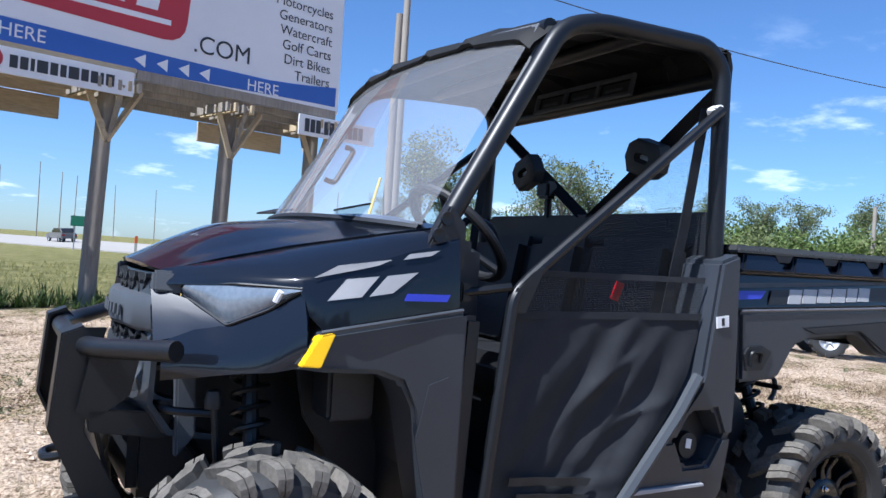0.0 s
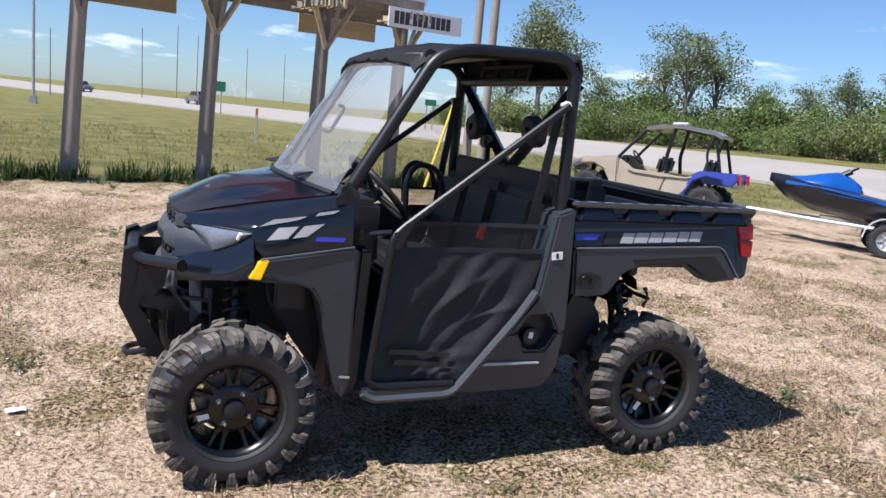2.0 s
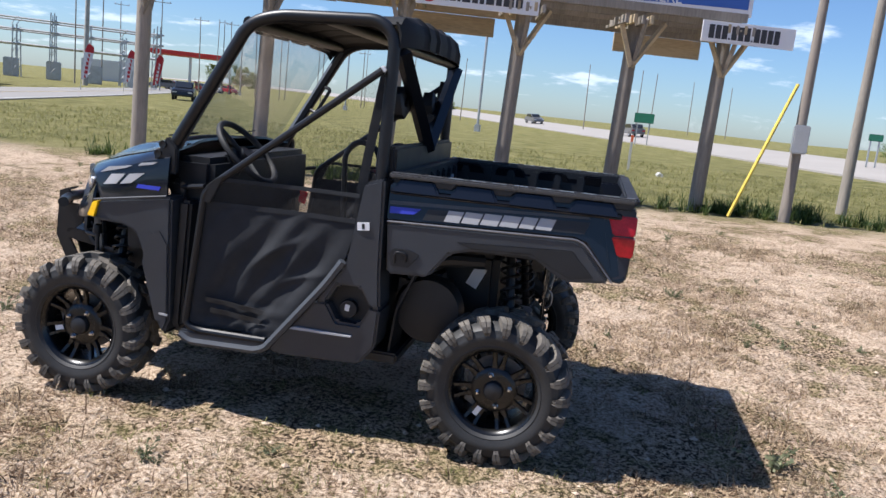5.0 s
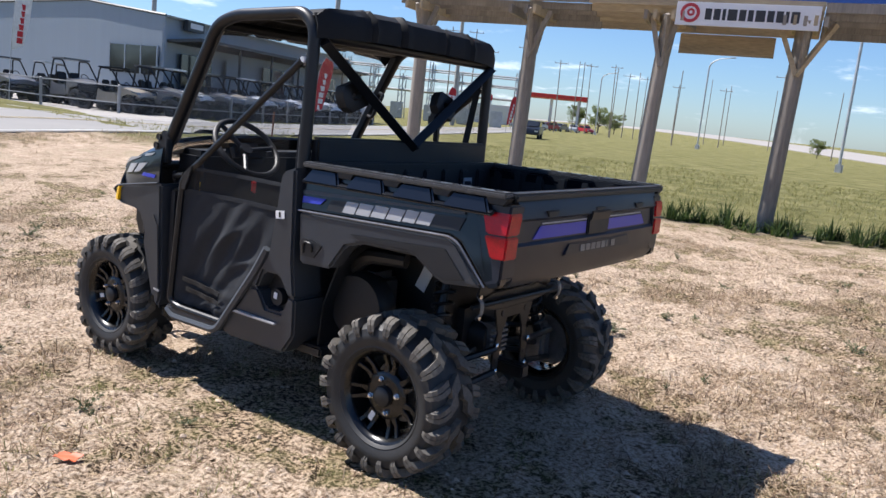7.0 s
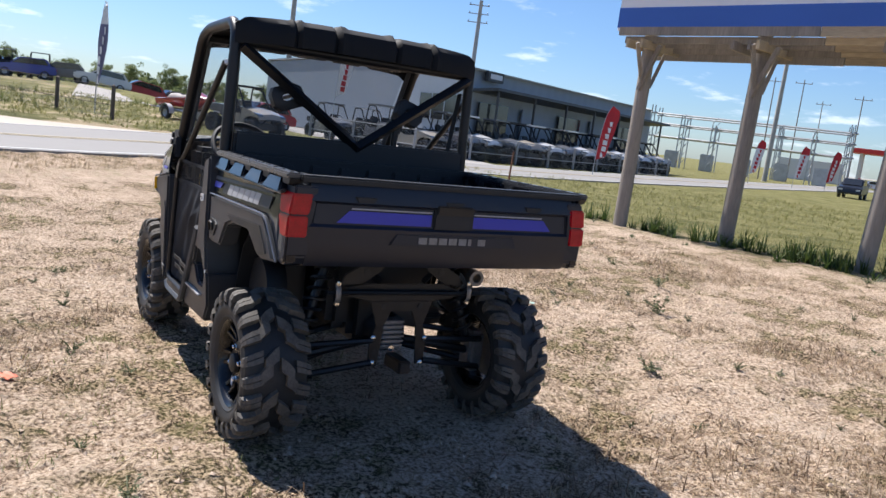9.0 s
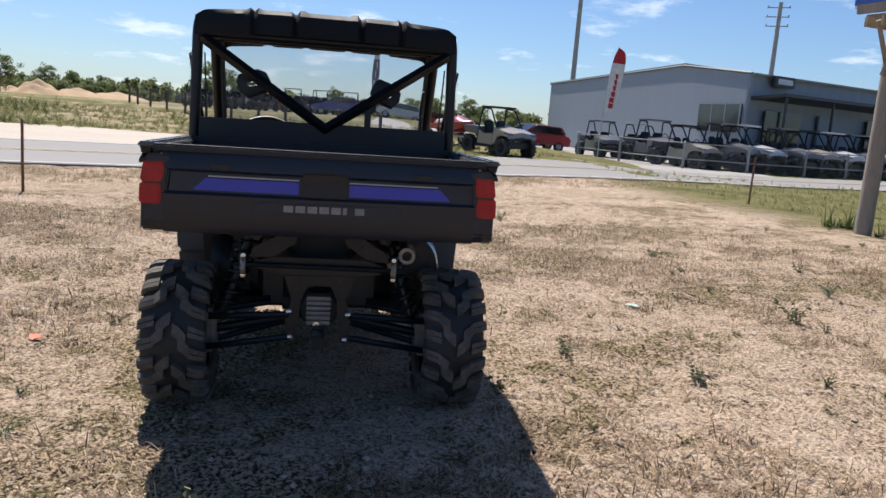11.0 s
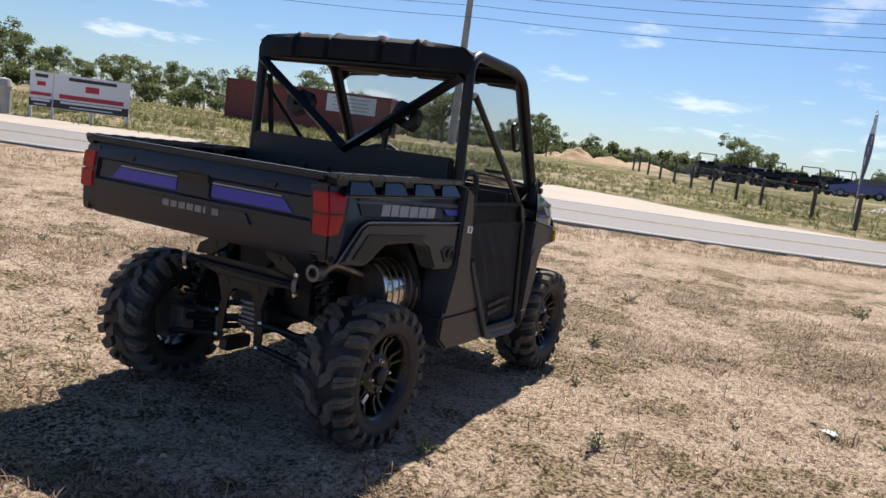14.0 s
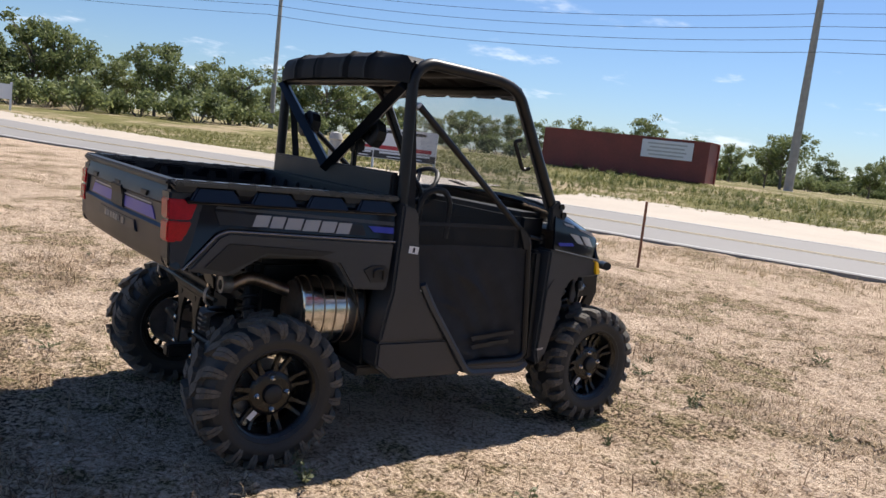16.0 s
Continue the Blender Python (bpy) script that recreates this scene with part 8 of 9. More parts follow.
        for x in (-1.3, 1.3):
            bm = bmesh.new()
            tube(bm, [(x, s * 0.34, 0.92), (x, s * 0.54, 0.42)], 0.05, 10, radius=0)
            part("shock", bm, STEEL_BLACK, u)
            for q in (-0.2, 0.2):
                bm = bmesh.new()
                tube(bm, [(x + q, s * 0.22, 0.46), (x, s * 0.60, 0.38)], 0.022, 6, radius=0)
                part("suspension_arm", bm, STEEL_BLACK, u)
        bm = bmesh.new()
        plate(bm, [(-1.70, 0.80), (-1.66, 0.90), (-1.46, 0.98), (-1.52, 0.88)], s * 0.42, s * 0.75, 0.01)
        part("headlamp", bm, LAMP, u)
    bm = bmesh.new()
    rows = [[(x, y * 0.68, z - 0.03 * y * y) for y in (-1, -0.6, 0, 0.6, 1)] for x, z in ((-0.16, 1.815), (0.0, 1.855), (0.40, 1.915), (0.62, 1.925), (1.30, 1.865), (1.46, 1.80))]
    sheet(bm, rows, 0.07)
    roof = part("roof", bm, GREY_PAINT, u, "dark grey roof panel bent along its middle")
    bm = bmesh.new()
    box(bm, (0.34, 0.30, 0.05), (0.42, 0, 1.945), (0, -6, 0), 0.015)
    part("roof_light", bm, WHITE_PAINT, roof)
    bm = bmesh.new()
    box(bm, (0.72, 1.18, 0.26), (1.50, 0, 0.93), bevel=0.04)
    part("bed", bm, BLUE_PAINT, u)
    bm = bmesh.new()
    box(bm, (3.0, 0.92, 0.24), (0, 0, 0.48), bevel=0.04)
    part("chassis", bm, BLACK, u)
    bm = bmesh.new()
    box(bm, (0.22, 1.2, 0.30), (-0.56, 0, 1.0), bevel=0.06)
    part("dashboard", bm, BLACK, u)
    bm = bmesh.new()
    ring = [Matrix.Translation((-0.34, -0.32, 1.14)) @ Matrix.Rotation(radians(48), 4, "Y") @ Vector((0.17 * math.cos(a), 0.17 * math.sin(a), 0)) for a in [2 * math.pi * k / 18 for k in range(19)]]
    tube(bm, ring, 0.018, 6, radius=0)
    part("steering_wheel", bm, BLACK, u)
    bm = bmesh.new()
    tube(bm, [(-1.62, -0.45, 0.60), (-1.78, -0.40, 0.72), (-1.78, 0.40, 0.72), (-1.62, 0.45, 0.60)], 0.03, 8, radius=0.08)
    part("bumper", bm, STEEL_BLACK, u)
    wheels(u, [(x, s * 0.68, 0.372) for x in (-1.3, 1.3) for s in (-1, 1)], rims)
    return u


crew_utv(on_ground(7.72, 8.70, -50) @ Matrix.Diagonal((0.84, 0.88, 0.89, 1)))
motor_car("dark car far along the highway", GREY_PAINT, on_ground(-9.5, 131, 116, 0.12), 0.15, "cars on the highway")
motor_car("dark car far along the highway", GREY_PAINT, on_ground(5.5, 99, -72, 0.12), 0.15, "cars on the highway")
small_utv("tan side-by-side with a black cage across the road", TAN_PAINT, GREY_PAINT, on_ground(-23.6, 7.3, 205) @ Matrix.Scale(0.92, 4))
lot_rng = np.random.default_rng(8)
LOT = Matrix.Scale(1.12, 4)
dark = small_utv("dark side-by-side in a dealer's row behind a fence", GREY_PAINT, BLACK, on_ground(-39.2, 17.6, 186) @ LOT, "dealer's row of vehicles")
pale = small_utv("pale grey side-by-side in a dealer's row behind a fence", WHITE_PAINT, GREY_PAINT, on_ground(-38.6, 19.7, 192) @ LOT, "dealer's row of vehicles")
sandy = small_utv("tan side-by-side in a dealer's row behind a fence", TAN_PAINT, BLACK, on_ground(-32.1, 19.3, 204) @ LOT, "dealer's row of vehicles")
row = along([Vector(p) for p in ((-31.9, 21.2), (-32.8, 25), (-34.8, 31), (-37.5, 38), (-41, 46))], 1.85)
for i, p in enumerate(row):
    kind = (dark, pale, dark, sandy, pale)[i % 5]
    copy_thing(kind, on_ground(p.x + lot_rng.uniform(-0.3, 0.3), p.y, 203 + lot_rng.uniform(-9, 9)) @ LOT)
    if i % 3 == 2 and p.y < 34:
        copy_thing(dark, on_ground(p.x - 3.6, p.y + 0.6 - 6, 190 + lot_rng.uniform(-14, 14)) @ LOT)
for i in range(6):
    copy_thing(dark, on_ground(-64 - i * 1.2, -8 + i * 2.6, 10 + lot_rng.uniform(-40, 40)))


motor_car("red sport utility car parked in the dealer lot", RED_PAINT, on_ground(-46.5, 15.8, 100), 0.18)
motor_car("white pickup-sized car parked in the dealer lot", WHITE_PAINT, on_ground(-58, 18.5, 60), 0.3)
motor_car("dark sport utility car standing beside the cross road", NAVY, on_ground(-34.5, 60.5, 115), 0.18)
for i in range(9):
    motor_car("parked car in the crowded yard behind a fence", (GREY_PAINT, WHITE_PAINT, RED_PAINT, GREY_PAINT, BLUE_PAINT)[i % 5], on_ground(-64 - lot_rng.uniform(0, 8), -8 + 2.9 * i, 90 + lot_rng.uniform(-20, 20)), 0.15, "cars in the yard")
for i in range(6):
    motor_car("distant car at the crossing of the roads", (GREY_PAINT, WHITE_PAINT, RED_PAINT)[i % 3], on_ground(*polar((3.6, -2.6), 121.5 - 0.9 * i, 140 + 6 * i), 20 + 25 * i), 0.15, "distant cars")

# ---- watercraft on its trailer ----
HULL_BLUE = shader("bright_blue_hull", (0.008, 0.075, 0.33), 0.2, dark=0.6, light=1.2, scale=2, bump=0, coat=1.0)
GREY_SEAT = shader("grey_seat_cover", (0.28, 0.26, 0.24), 0.7)


def watercraft(at, deck, hull, label):
    m = on_ground(*at) @ pose(0, 0, 0.45, 0, 2.5, 0) @ Matrix.Diagonal((0.93, 1, 0.80, 1))
    w = thing("watercraft", label, "watercraft", m)
    bm = bmesh.new()
    st = [(-1.74, 0.04, 0.60, 0.64), (-1.62, 0.16, 0.44, 0.65), (-1.40, 0.31, 0.26, 0.65), (-0.9, 0.50, 0.08, 0.61), (0.0, 0.60, 0.02, 0.52), (0.9, 0.60, 0.02, 0.46), (1.55, 0.56, 0.05, 0.44)]
    rows = []
    for x, hw, zb, zt in st:
        rows.append([(x, y * hw, z) for y, z in ((-1, zt), (-1.0, zt - 0.10), (-0.75, lerp(zb, zt, 0.25)), (0, zb), (0.75, lerp(zb, zt, 0.25)), (1.0, zt - 0.10), (1, zt), (0.6, zt + 0.06), (0, zt + 0.08), (-0.6, zt + 0.06), (-1, zt))])
    sheet(bm, rows)
    bmesh.ops.remove_doubles(bm, verts=bm.verts, dist=0.001)
    bmesh.ops.holes_fill(bm, edges=bm.edges, sides=20)
    part("hull", bm, hull, w)
    bm = bmesh.new()
    rows = []
    for x, hw, z0, z1 in ((-1.72, 0.04, 0.63, 0.67), (-1.45, 0.25, 0.62, 0.72), (-1.15, 0.36, 0.60, 0.78), (-0.85, 0.40, 0.58, 0.90), (-0.62, 0.36, 0.56, 0.97), (-0.40, 0.30, 0.54, 0.90), (-0.2, 0.24, 0.52, 0.76)):
        rows.append([(x, math.cos(a) * hw, z0 + math.sin(a) * (z1 - z0)) for a in [math.pi * k / 10 for k in range(11)]])
    sheet(bm, rows, 0.02)
    part("front_deck", bm, deck, w)
    bm = bmesh.new()
    rows = []
    for x, hw, z1 in ((-0.3, 0.12, 0.78), (0.0, 0.20, 0.76), (0.5, 0.23, 0.72), (0.7, 0.24, 0.80), (1.15, 0.22, 0.78), (1.3, 0.18, 0.62)):
        rows.append([(x, math.cos(a) * hw, 0.5 + math.sin(a) * (z1 - 0.5)) for a in [math.pi * k / 8 for k in range(9)]])
    sheet(bm, rows, 0.02)
    part("seat", bm, GREY_SEAT, w)
    bm = bmesh.new()
    tube(bm, [(-0.35, -0.38, 1.10), (-0.42, -0.12, 1.04), (-0.42, 0.12, 1.04), (-0.35, 0.38, 1.10)], 0.022, 8, radius=0.06)
    tube(bm, [(-0.42, 0, 1.03), (-0.55, 0, 0.92)], 0.06, 8, radius=0)
    part("handlebar", bm, BLACK, w)
    for s in (-1, 1):
        bm = bmesh.new()
        plate(bm, [(-1.45, 0.545), (-0.5, 0.475), (0.3, 0.46), (1.4, 0.41), (1.4, 0.44), (0.2, 0.545), (-0.7, 0.60), (-1.45, 0.62)], s * 0.54, s * 0.625, 0.01, shape=lambda v: (v.x, v.y * (1 - 0.5 * smooth01(-0.4, -1.5, v.x)), v.z))
        part("side_graphic", bm, deck, w)
        bm = bmesh.new()
        box(bm, (0.02, 0.16, 0.05), (1.57, s * 0.3, 0.35), bevel=0.01)
        part("reflector", bm, RED_LENS, w)
    t = thing("boat_trailer", "white galvanised watercraft trailer with small tyres", "trailer", on_ground(*at))
    for pts in ([(-2.9, 0, 0.42), (-1.6, 0, 0.42), (-0.9, -0.5, 0.42), (1.5, -0.5, 0.42)], [(-1.6, 0, 0.42), (-0.9, 0.5, 0.42), (1.5, 0.5, 0.42)], [(1.4, -0.75, 0.42), (1.4, 0.75, 0.42)], [(0.3, -0.72, 0.36), (0.3, 0.72, 0.36)]):
        bm = bmesh.new()
        tube(bm, pts, 0.035, 6, radius=0.1)
        part("frame_bar", bm, WHITE_PAINT, t)
    for s in (-1, 1):
        bm = bmesh.new()
        rows = [[(0.3 + 0.36 * math.cos(a), s * y, 0.27 + 0.36 * math.sin(a)) for y in (0.64, 0.86)] for a in [math.pi * k / 8 for k in range(9)]]
        sheet(bm, rows, 0.01)
        part("mudguard", bm, WHITE_PAINT, t)
        bm = bmesh.new()
        box(bm, (2.2, 0.08, 0.05), (0.4, s * 0.33, 0.47), bevel=0.01)
        part("bunk", bm, GREY_WOOD, t)
        bm = bmesh.new()
        box(bm, (0.04, 0.12, 0.06), (1.45, s * 0.7, 0.42), bevel=0.01)
        part("tail_lamp", bm, RED_LENS, t)
    ws = wheel_pair(0.27, 0.18, GALV)
    wheels(t, [(0.3, s * 0.75, 0.265) for s in (-1, 1)], ws)


watercraft((9.95, 5.8, -46), HULL_BLUE, NAVY, "blue and black jet watercraft with grey seat on a trailer")
watercraft((-28.0, 6.4, 200), RED_PAINT, RED_PAINT, "red jet watercraft on a trailer across the road")

# ---- fence, flags, far buildings ----
def mesh_wire():
    m = bpy.data.materials.new("chain_link")
    m.use_nodes = True
    nt = m.node_tree
    p = nt.nodes["Principled BSDF"]
    p.inputs["Base Color"].default_value = (0.35, 0.36, 0.37, 1)
    p.inputs["Metallic"].default_value = 0.5
    tc = nt.nodes.new("ShaderNodeTexCoord")

    def calc(op, *vals):
        n = nt.nodes.new("ShaderNodeMath")
        n.operation = op
        for i, v in enumerate(vals):
            if isinstance(v, float):
                n.inputs[i].default_value = v
            else:
                nt.links.new(v, n.inputs[i])
        return n.outputs[0]

    wires = []
    for tilt in (1.0, -1.0):
        dot = nt.nodes.new("ShaderNodeVectorMath")
        dot.operation = "DOT_PRODUCT"
        dot.inputs[1].default_value = (0.6, 0.8, tilt)
        nt.links.new(tc.outputs["Object"], dot.inputs[0])
        wires.append(calc("LESS_THAN", calc("FRACT", calc("MULTIPLY", dot.outputs["Value"], 13.0)), 0.05))
    nt.links.new(calc("MAXIMUM", *wires), p.inputs["Alpha"])
    return m


LINK = mesh_wire()
FENCE_GREY = shader("weathered_grey_metal", (0.30, 0.305, 0.31), 0.6, scale=3, bump=0.1)
DARK_POST = shader("dark_post_wood", (0.10, 0.085, 0.07), 0.9, dark=0.6, light=1.3, scale=3, fine=40, bump=0.3)


def fence(points, label, tall=1.9, wood=None):
    f = thing("chain_link_fence", label, "fence", group="lot fences")
    bm = bmesh.new()
    post = bmesh.new()
    line = along([Vector(p) for p in points], 2.6)
    lathe(post, [(0.07 if wood else 0.045, 0), (0.065 if wood else 0.045, tall), (0.01, tall + 0.05)], 8, Matrix.Rotation(radians(90), 4, "X"))
    pm = to_mesh("post", post, wood or GALV)
    rows = []
    for p in line:
        z = height(p.x, p.y)
        o = part("post", pm, None, f)
        o.location = (p.x, p.y, z)
        rows.append([(p.x, p.y, z + 0.05), (p.x, p.y, z + tall - 0.05)])
    sheet(bm, rows)
    part("mesh", bm, LINK, f)
    for zz in (tall - 0.04, 0.5):
        bm = bmesh.new()
        tube(bm, [(p.x, p.y, height(p.x, p.y) + zz) for p in line], 0.012 if wood == DARK_POST else 0.03, 6, radius=0)
        part("rail", bm, wood or GALV, f)


fence([(-36.5, 15.2), (-30.2, 18.2), (-30.6, 25), (-32.6, 31), (-35.2, 37.5), (-38.5, 46)], "grey chain-link fence before the dealer's row", 1.3, FENCE_GREY)
fence([(-24.4, 3.0), (-31, -0.5), (-41, -6), (-52, -11)], "low dark timber-post wire fence along the yard", 1.15, DARK_POST)
FLAG_RED = shader("red_banner_cloth", (0.45, 0.02, 0.03), 0.7, bump=0.1)
FLAG_WHITE = shader("white_banner_cloth", (0.7, 0.7, 0.7), 0.7, bump=0.1)
FLAG_BLUE = shader("blue_grey_banner_cloth", (0.16, 0.15, 0.24), 0.7, bump=0.1)


def feather_flag(x, y, h, yaw, cloth, top, label, low=0.22, split=0.80):
    """A blade-shaped banner on a mast that bends over at its tip."""
    f = thing("feather_flag", label, "flag", pose(x, y, height(x, y), 0, 0, yaw), "feather flags")

    def mast(q):
        return 0.40 * q * q + 0.22 * smooth01(0.80, 1.05, q) ** 2

    bm = bmesh.new()
    tube(bm, [(mast(k / 12), 0, h * k / 12) for k in range(13)], lambda q: 0.026 * (1 - 0.6 * q), 6, radius=0)
    part("mast", bm, GALV, f)
    for (a, b), mt in (((low, split), cloth), ((split, 0.995), top)):
        bm = bmesh.new()
        rows = []
        for k in range(13):
            q = lerp(a, b, k / 12)
            wd = (0.50 + 0.20 * smooth01(low, 0.7, q)) * math.sqrt(max(0.01, 1 - max(0, (q - 0.80) / 0.20) ** 2.4))
            drop = 0.25 * smooth01(low + 0.12, low, q)
            rows.append([(mast(q) + wd * u, 0.06 * math.sin(7 * q + 3.4 * u), h * q + drop * u - 0.12 * u * smooth01(0.7, 1.0, q)) for u in (0.02, 0.25, 0.5, 0.75, 1)])
        sheet(bm, rows, 0.005)
        c = part("cloth", bm, mt, f)
    for k in range(6):
        q = lerp(low + 0.08, 0.74, k / 5)
        bm = bmesh.new()
        box(bm, (0.24, 0.006, h * (0.74 - low) * 0.13), (mast(q) + 0.33, 0.06 * math.sin(7 * q + 1.7) - 0.012, h * q), (0, 6, 0))
        part("bar", bm, FLAG_RED if cloth == FLAG_WHITE else FLAG_WHITE, c)


feather_flag(*polar((4.9, -0.6), 157.7, 44), 5.95, 66, FLAG_WHITE, FLAG_RED, "white and red feather flag on a mast", 0.40, 0.86)
feather_flag(*polar((4.9, -0.6), 138.6, 44), 3.9, 48, FLAG_RED, FLAG_RED, "red feather flag before the dealer's row")
feather_flag(-27.4, 2.9, 4.0, 8, FLAG_BLUE, FLAG_WHITE, "faded blue and white feather flag by the fence")
for az, d in ((127.5, 75), (122.9, 85), (124.8, 80)):
    feather_flag(*polar((3.6, -2.6), az, d), 4.0, 35, FLAG_RED if az < 124 else FLAG_WHITE, FLAG_RED, "feather flag standing by the far cross road")


def fuel_station():
    x, y = polar((3.4, -2.8), 119.5, 178)
    z = height(x, y)
    s = thing("fuel_station", "distant fuel station with a red canopy", "fuel station", pose(x, y, z, 0, 0, 28))
    bm = bmesh.new()
    box(bm, (15.5, 9, 0.9), (0, 0, 7.1), bevel=0.1)
    part("canopy", bm, shader("bright_red_sheet", (0.62, 0.035, 0.03), 0.5), s)
    bm = bmesh.new()
    box(bm, (12, 8, 4.2), (-15, 4, 2.1), bevel=0.1)
    part("shop", bm, WHITE_PAINT, s)
    for px in (-7, 0, 7):
        for py in (-3, 3):
            bm = bmesh.new()
            box(bm, (0.5, 0.5, 6.7), (px * 0.85, py, 3.35), bevel=0.03)
            part("column", bm, WHITE_PAINT, s)
        bm = bmesh.new()
        box(bm, (0.9, 1.4, 1.8), (px + 1.2, 0, 0.9), bevel=0.06)
        part("pump", bm, RED_PAINT, s)


fuel_station()


def substation():
    x, y = polar((3.6, -2.6), 128.3, 120)
    s = thing("substation", "grey steel lattice of an electrical substation", "substation", pose(x, y, height(x, y), 0, 0, 35))
    for i in range(7):
        for j in range(2):
            px, py = -13 + 4.3 * i, -3 + 6 * j
            for dx in (-0.35, 0.35):
                bm = bmesh.new()
                tube(bm, [(px + dx, py, 0), (px + dx * 0.6, py, 8.5 - (i % 3))], 0.10, 4, radius=0)
                part("tower_leg", bm, GALV, s)
            for k in range(6):
                bm = bmesh.new()
                tube(bm, [(px - 0.35, py, 1.2 * k + 0.6), (px + 0.35, py, 1.2 * k + 1.6)], 0.05, 4, radius=0)
                part("lacing", bm, GALV, s)
    for zz in (4.2, 6.0, 7.4):
        for py in (-3, 3):
            bm = bmesh.new()
            tube(bm, [(-13.5, py, zz), (13.5, py, zz)], 0.12, 4, radius=0)
            part("girder", bm, GALV, s)
    for i in range(5):
        bm = bmesh.new()
        box(bm, (1.8, 1.5, 2.4), (-10 + 5 * i, 0, 1.2), bevel=0.1)
        part("transformer", bm, GALV, s)


substation()

# ---- grass, weeds, litter ----
def tiny(xs, ys):
    return heights(xs, ys) + bumps(xs, ys) * fade(np.hypot(xs, ys), 25, 40)


def ground_z(x, y):
    """The yard's surface with its small unevenness."""
    return float(tiny(np.array([x]), np.array([y]))[0])


def blades(name, n, area, length, width, flatness, material, label, seed, clump, keep, lean=1.0):
    """Many grass blades, gathered in tufts where keep(x, y) allows."""
    rng = np.random.default_rng(seed)
    tx = rng.uniform(area[0], area[1], n // clump * 3)
    ty = rng.uniform(area[2], area[3], n // clump * 3)
    ok = np.array([keep(x, y) > r for x, y, r in zip(tx.tolist(), ty.tolist(), rng.random(len(tx)).tolist())])
    tx, ty = tx[ok][:n // clump], ty[ok][:n // clump]
    m = len(tx) * clump
    x = np.repeat(tx, clump) + rng.normal(0, 0.035, m)
    y = np.repeat(ty, clump) + rng.normal(0, 0.035, m)
    z = np.repeat(tiny(tx, ty), clump) - 0.004
    a = rng.uniform(0, 2 * np.pi, m)
    L = length * rng.uniform(0.35, 1.3, m) * np.repeat(rng.uniform(0.6, 1.3, len(tx)), clump)
    up = rng.uniform(0.0, 1.0, m) ** flatness
    dx, dy = np.cos(a) * np.sqrt(1 - up ** 2), np.sin(a) * np.sqrt(1 - up ** 2)
    wx, wy = -np.sin(a) * width, np.cos(a) * width
    b0 = np.stack([x - wx, y - wy, z], 1)
    b1 = np.stack([x + wx, y + wy, z], 1)
    mid = np.stack([x + dx * L * 0.5, y + dy * L * 0.5, z + up * L * 0.62 + 0.006], 1)
    side = np.stack([wx, wy, np.zeros(m)], 1) * 0.7
    tip = np.stack([x + dx * L * 1.05 * lean, y + dy * L * 1.05 * lean, z + up * L * 0.95 + 0.004], 1)
    V = np.stack([b0, b1, mid + side, mid - side, tip], 1).reshape(-1, 3)
    i = np.arange(m) * 5
    quads = np.stack([i, i + 1, i + 2, i + 3], 1).tolist()
    tris = np.stack([i + 3, i + 2, i + 4], 1).tolist()
    return solid(name, soup(name, V.tolist(), quads + tris, material), None, label, "grass", kind="stuff")


def patchy(x, y):
    return smooth01(-0.02, 0.34, wave(x, y, 0.75, 9.0) + 0.6 * wave(x, y, 2.4, 4.0)) * 0.94 + 0.06


def worn(x, y):
    if y - 0.13 * x > 9.5:
        return 0.0
    return patchy(x, y)


BLEACHED = leaf_shader("bleached_stalks", (0.30, 0.215, 0.13), (0.47, 0.36, 0.23), (0.64, 0.52, 0.36))
LITTER = leaf_shader("dead_stalks", (0.04, 0.025, 0.015), (0.20, 0.13, 0.078), (0.62, 0.49, 0.34))
blades("dry_grass", 95000, (-6.5, 7.5, -5, 9), 0.055, 0.0024, 3.4, STRAW, "short dry straw-coloured grass on the sandy yard", 3, 10, worn)
blades("dry_grass", 34000, (-12, 16, -14, 11), 0.075, 0.0028, 1.4, STRAW, "sparse dry grass further out in the yard", 4, 10, lambda x, y: worn(x, y) * (0 if -6.5 < x < 7.5 and -5 < y < 9 else 1))
blades("straw_litter", 120000, (-6, 7, -4.6, 7.5), 0.085, 0.0032, 7.0, LITTER, "loose straw and dead stalks lying on sand", 12, 6, lambda x, y: 0.05 + 0.95 * smooth01(0.02, 0.34, wave(x, y, 0.75, 9.0) + 0.8 * wave(x, y, 2.4, 4.0)))
blades("straw_litter", 36000, (-6, 7, -4.6, 7.5), 0.075, 0.0034, 7.0, BLEACHED, "bleached pale straw scattered on sand", 13, 5, lambda x, y: 0.25 + 0.75 * patchy(x, y))
blades("green_grass", 34000, (-7, 8.5, -5.5, 9.5), 0.045, 0.0024, 1.6, GRASS, "thin green grass tufts among dry straw", 5, 14, lambda x, y: smooth01(0.0, 0.35, wave(x, y, 0.5, 2.0) + 0.4 * wave(x, y, 1.9, 3.0)) * 0.8 + 0.03)
blades("field_grass", 52000, (-22, 24, 9.6, 34), 0.16, 0.007, 0.7, GRASS, "mown green and yellow field grass behind the billboard", 6, 9, lambda x, y: 1.0 if y - 0.13 * x > 10.0 else 0.0)
blades("tall_weeds", 15000, (-9.5, 9, 8.8, 12.4), 0.32, 0.010, 0.45, leaf_shader("weed_green", (0.025, 0.05, 0.012), (0.06, 0.095, 0.022), (0.11, 0.145, 0.04)), "strip of tall green weeds along the billboard posts", 7, 24, lambda x, y: math.exp(-((y - post_y(x) + 0.05) / 0.45) ** 2) * (0.35 + 0.65 * smooth01(-0.2, 0.4, wave(x, y, 1.1, 6.0))))
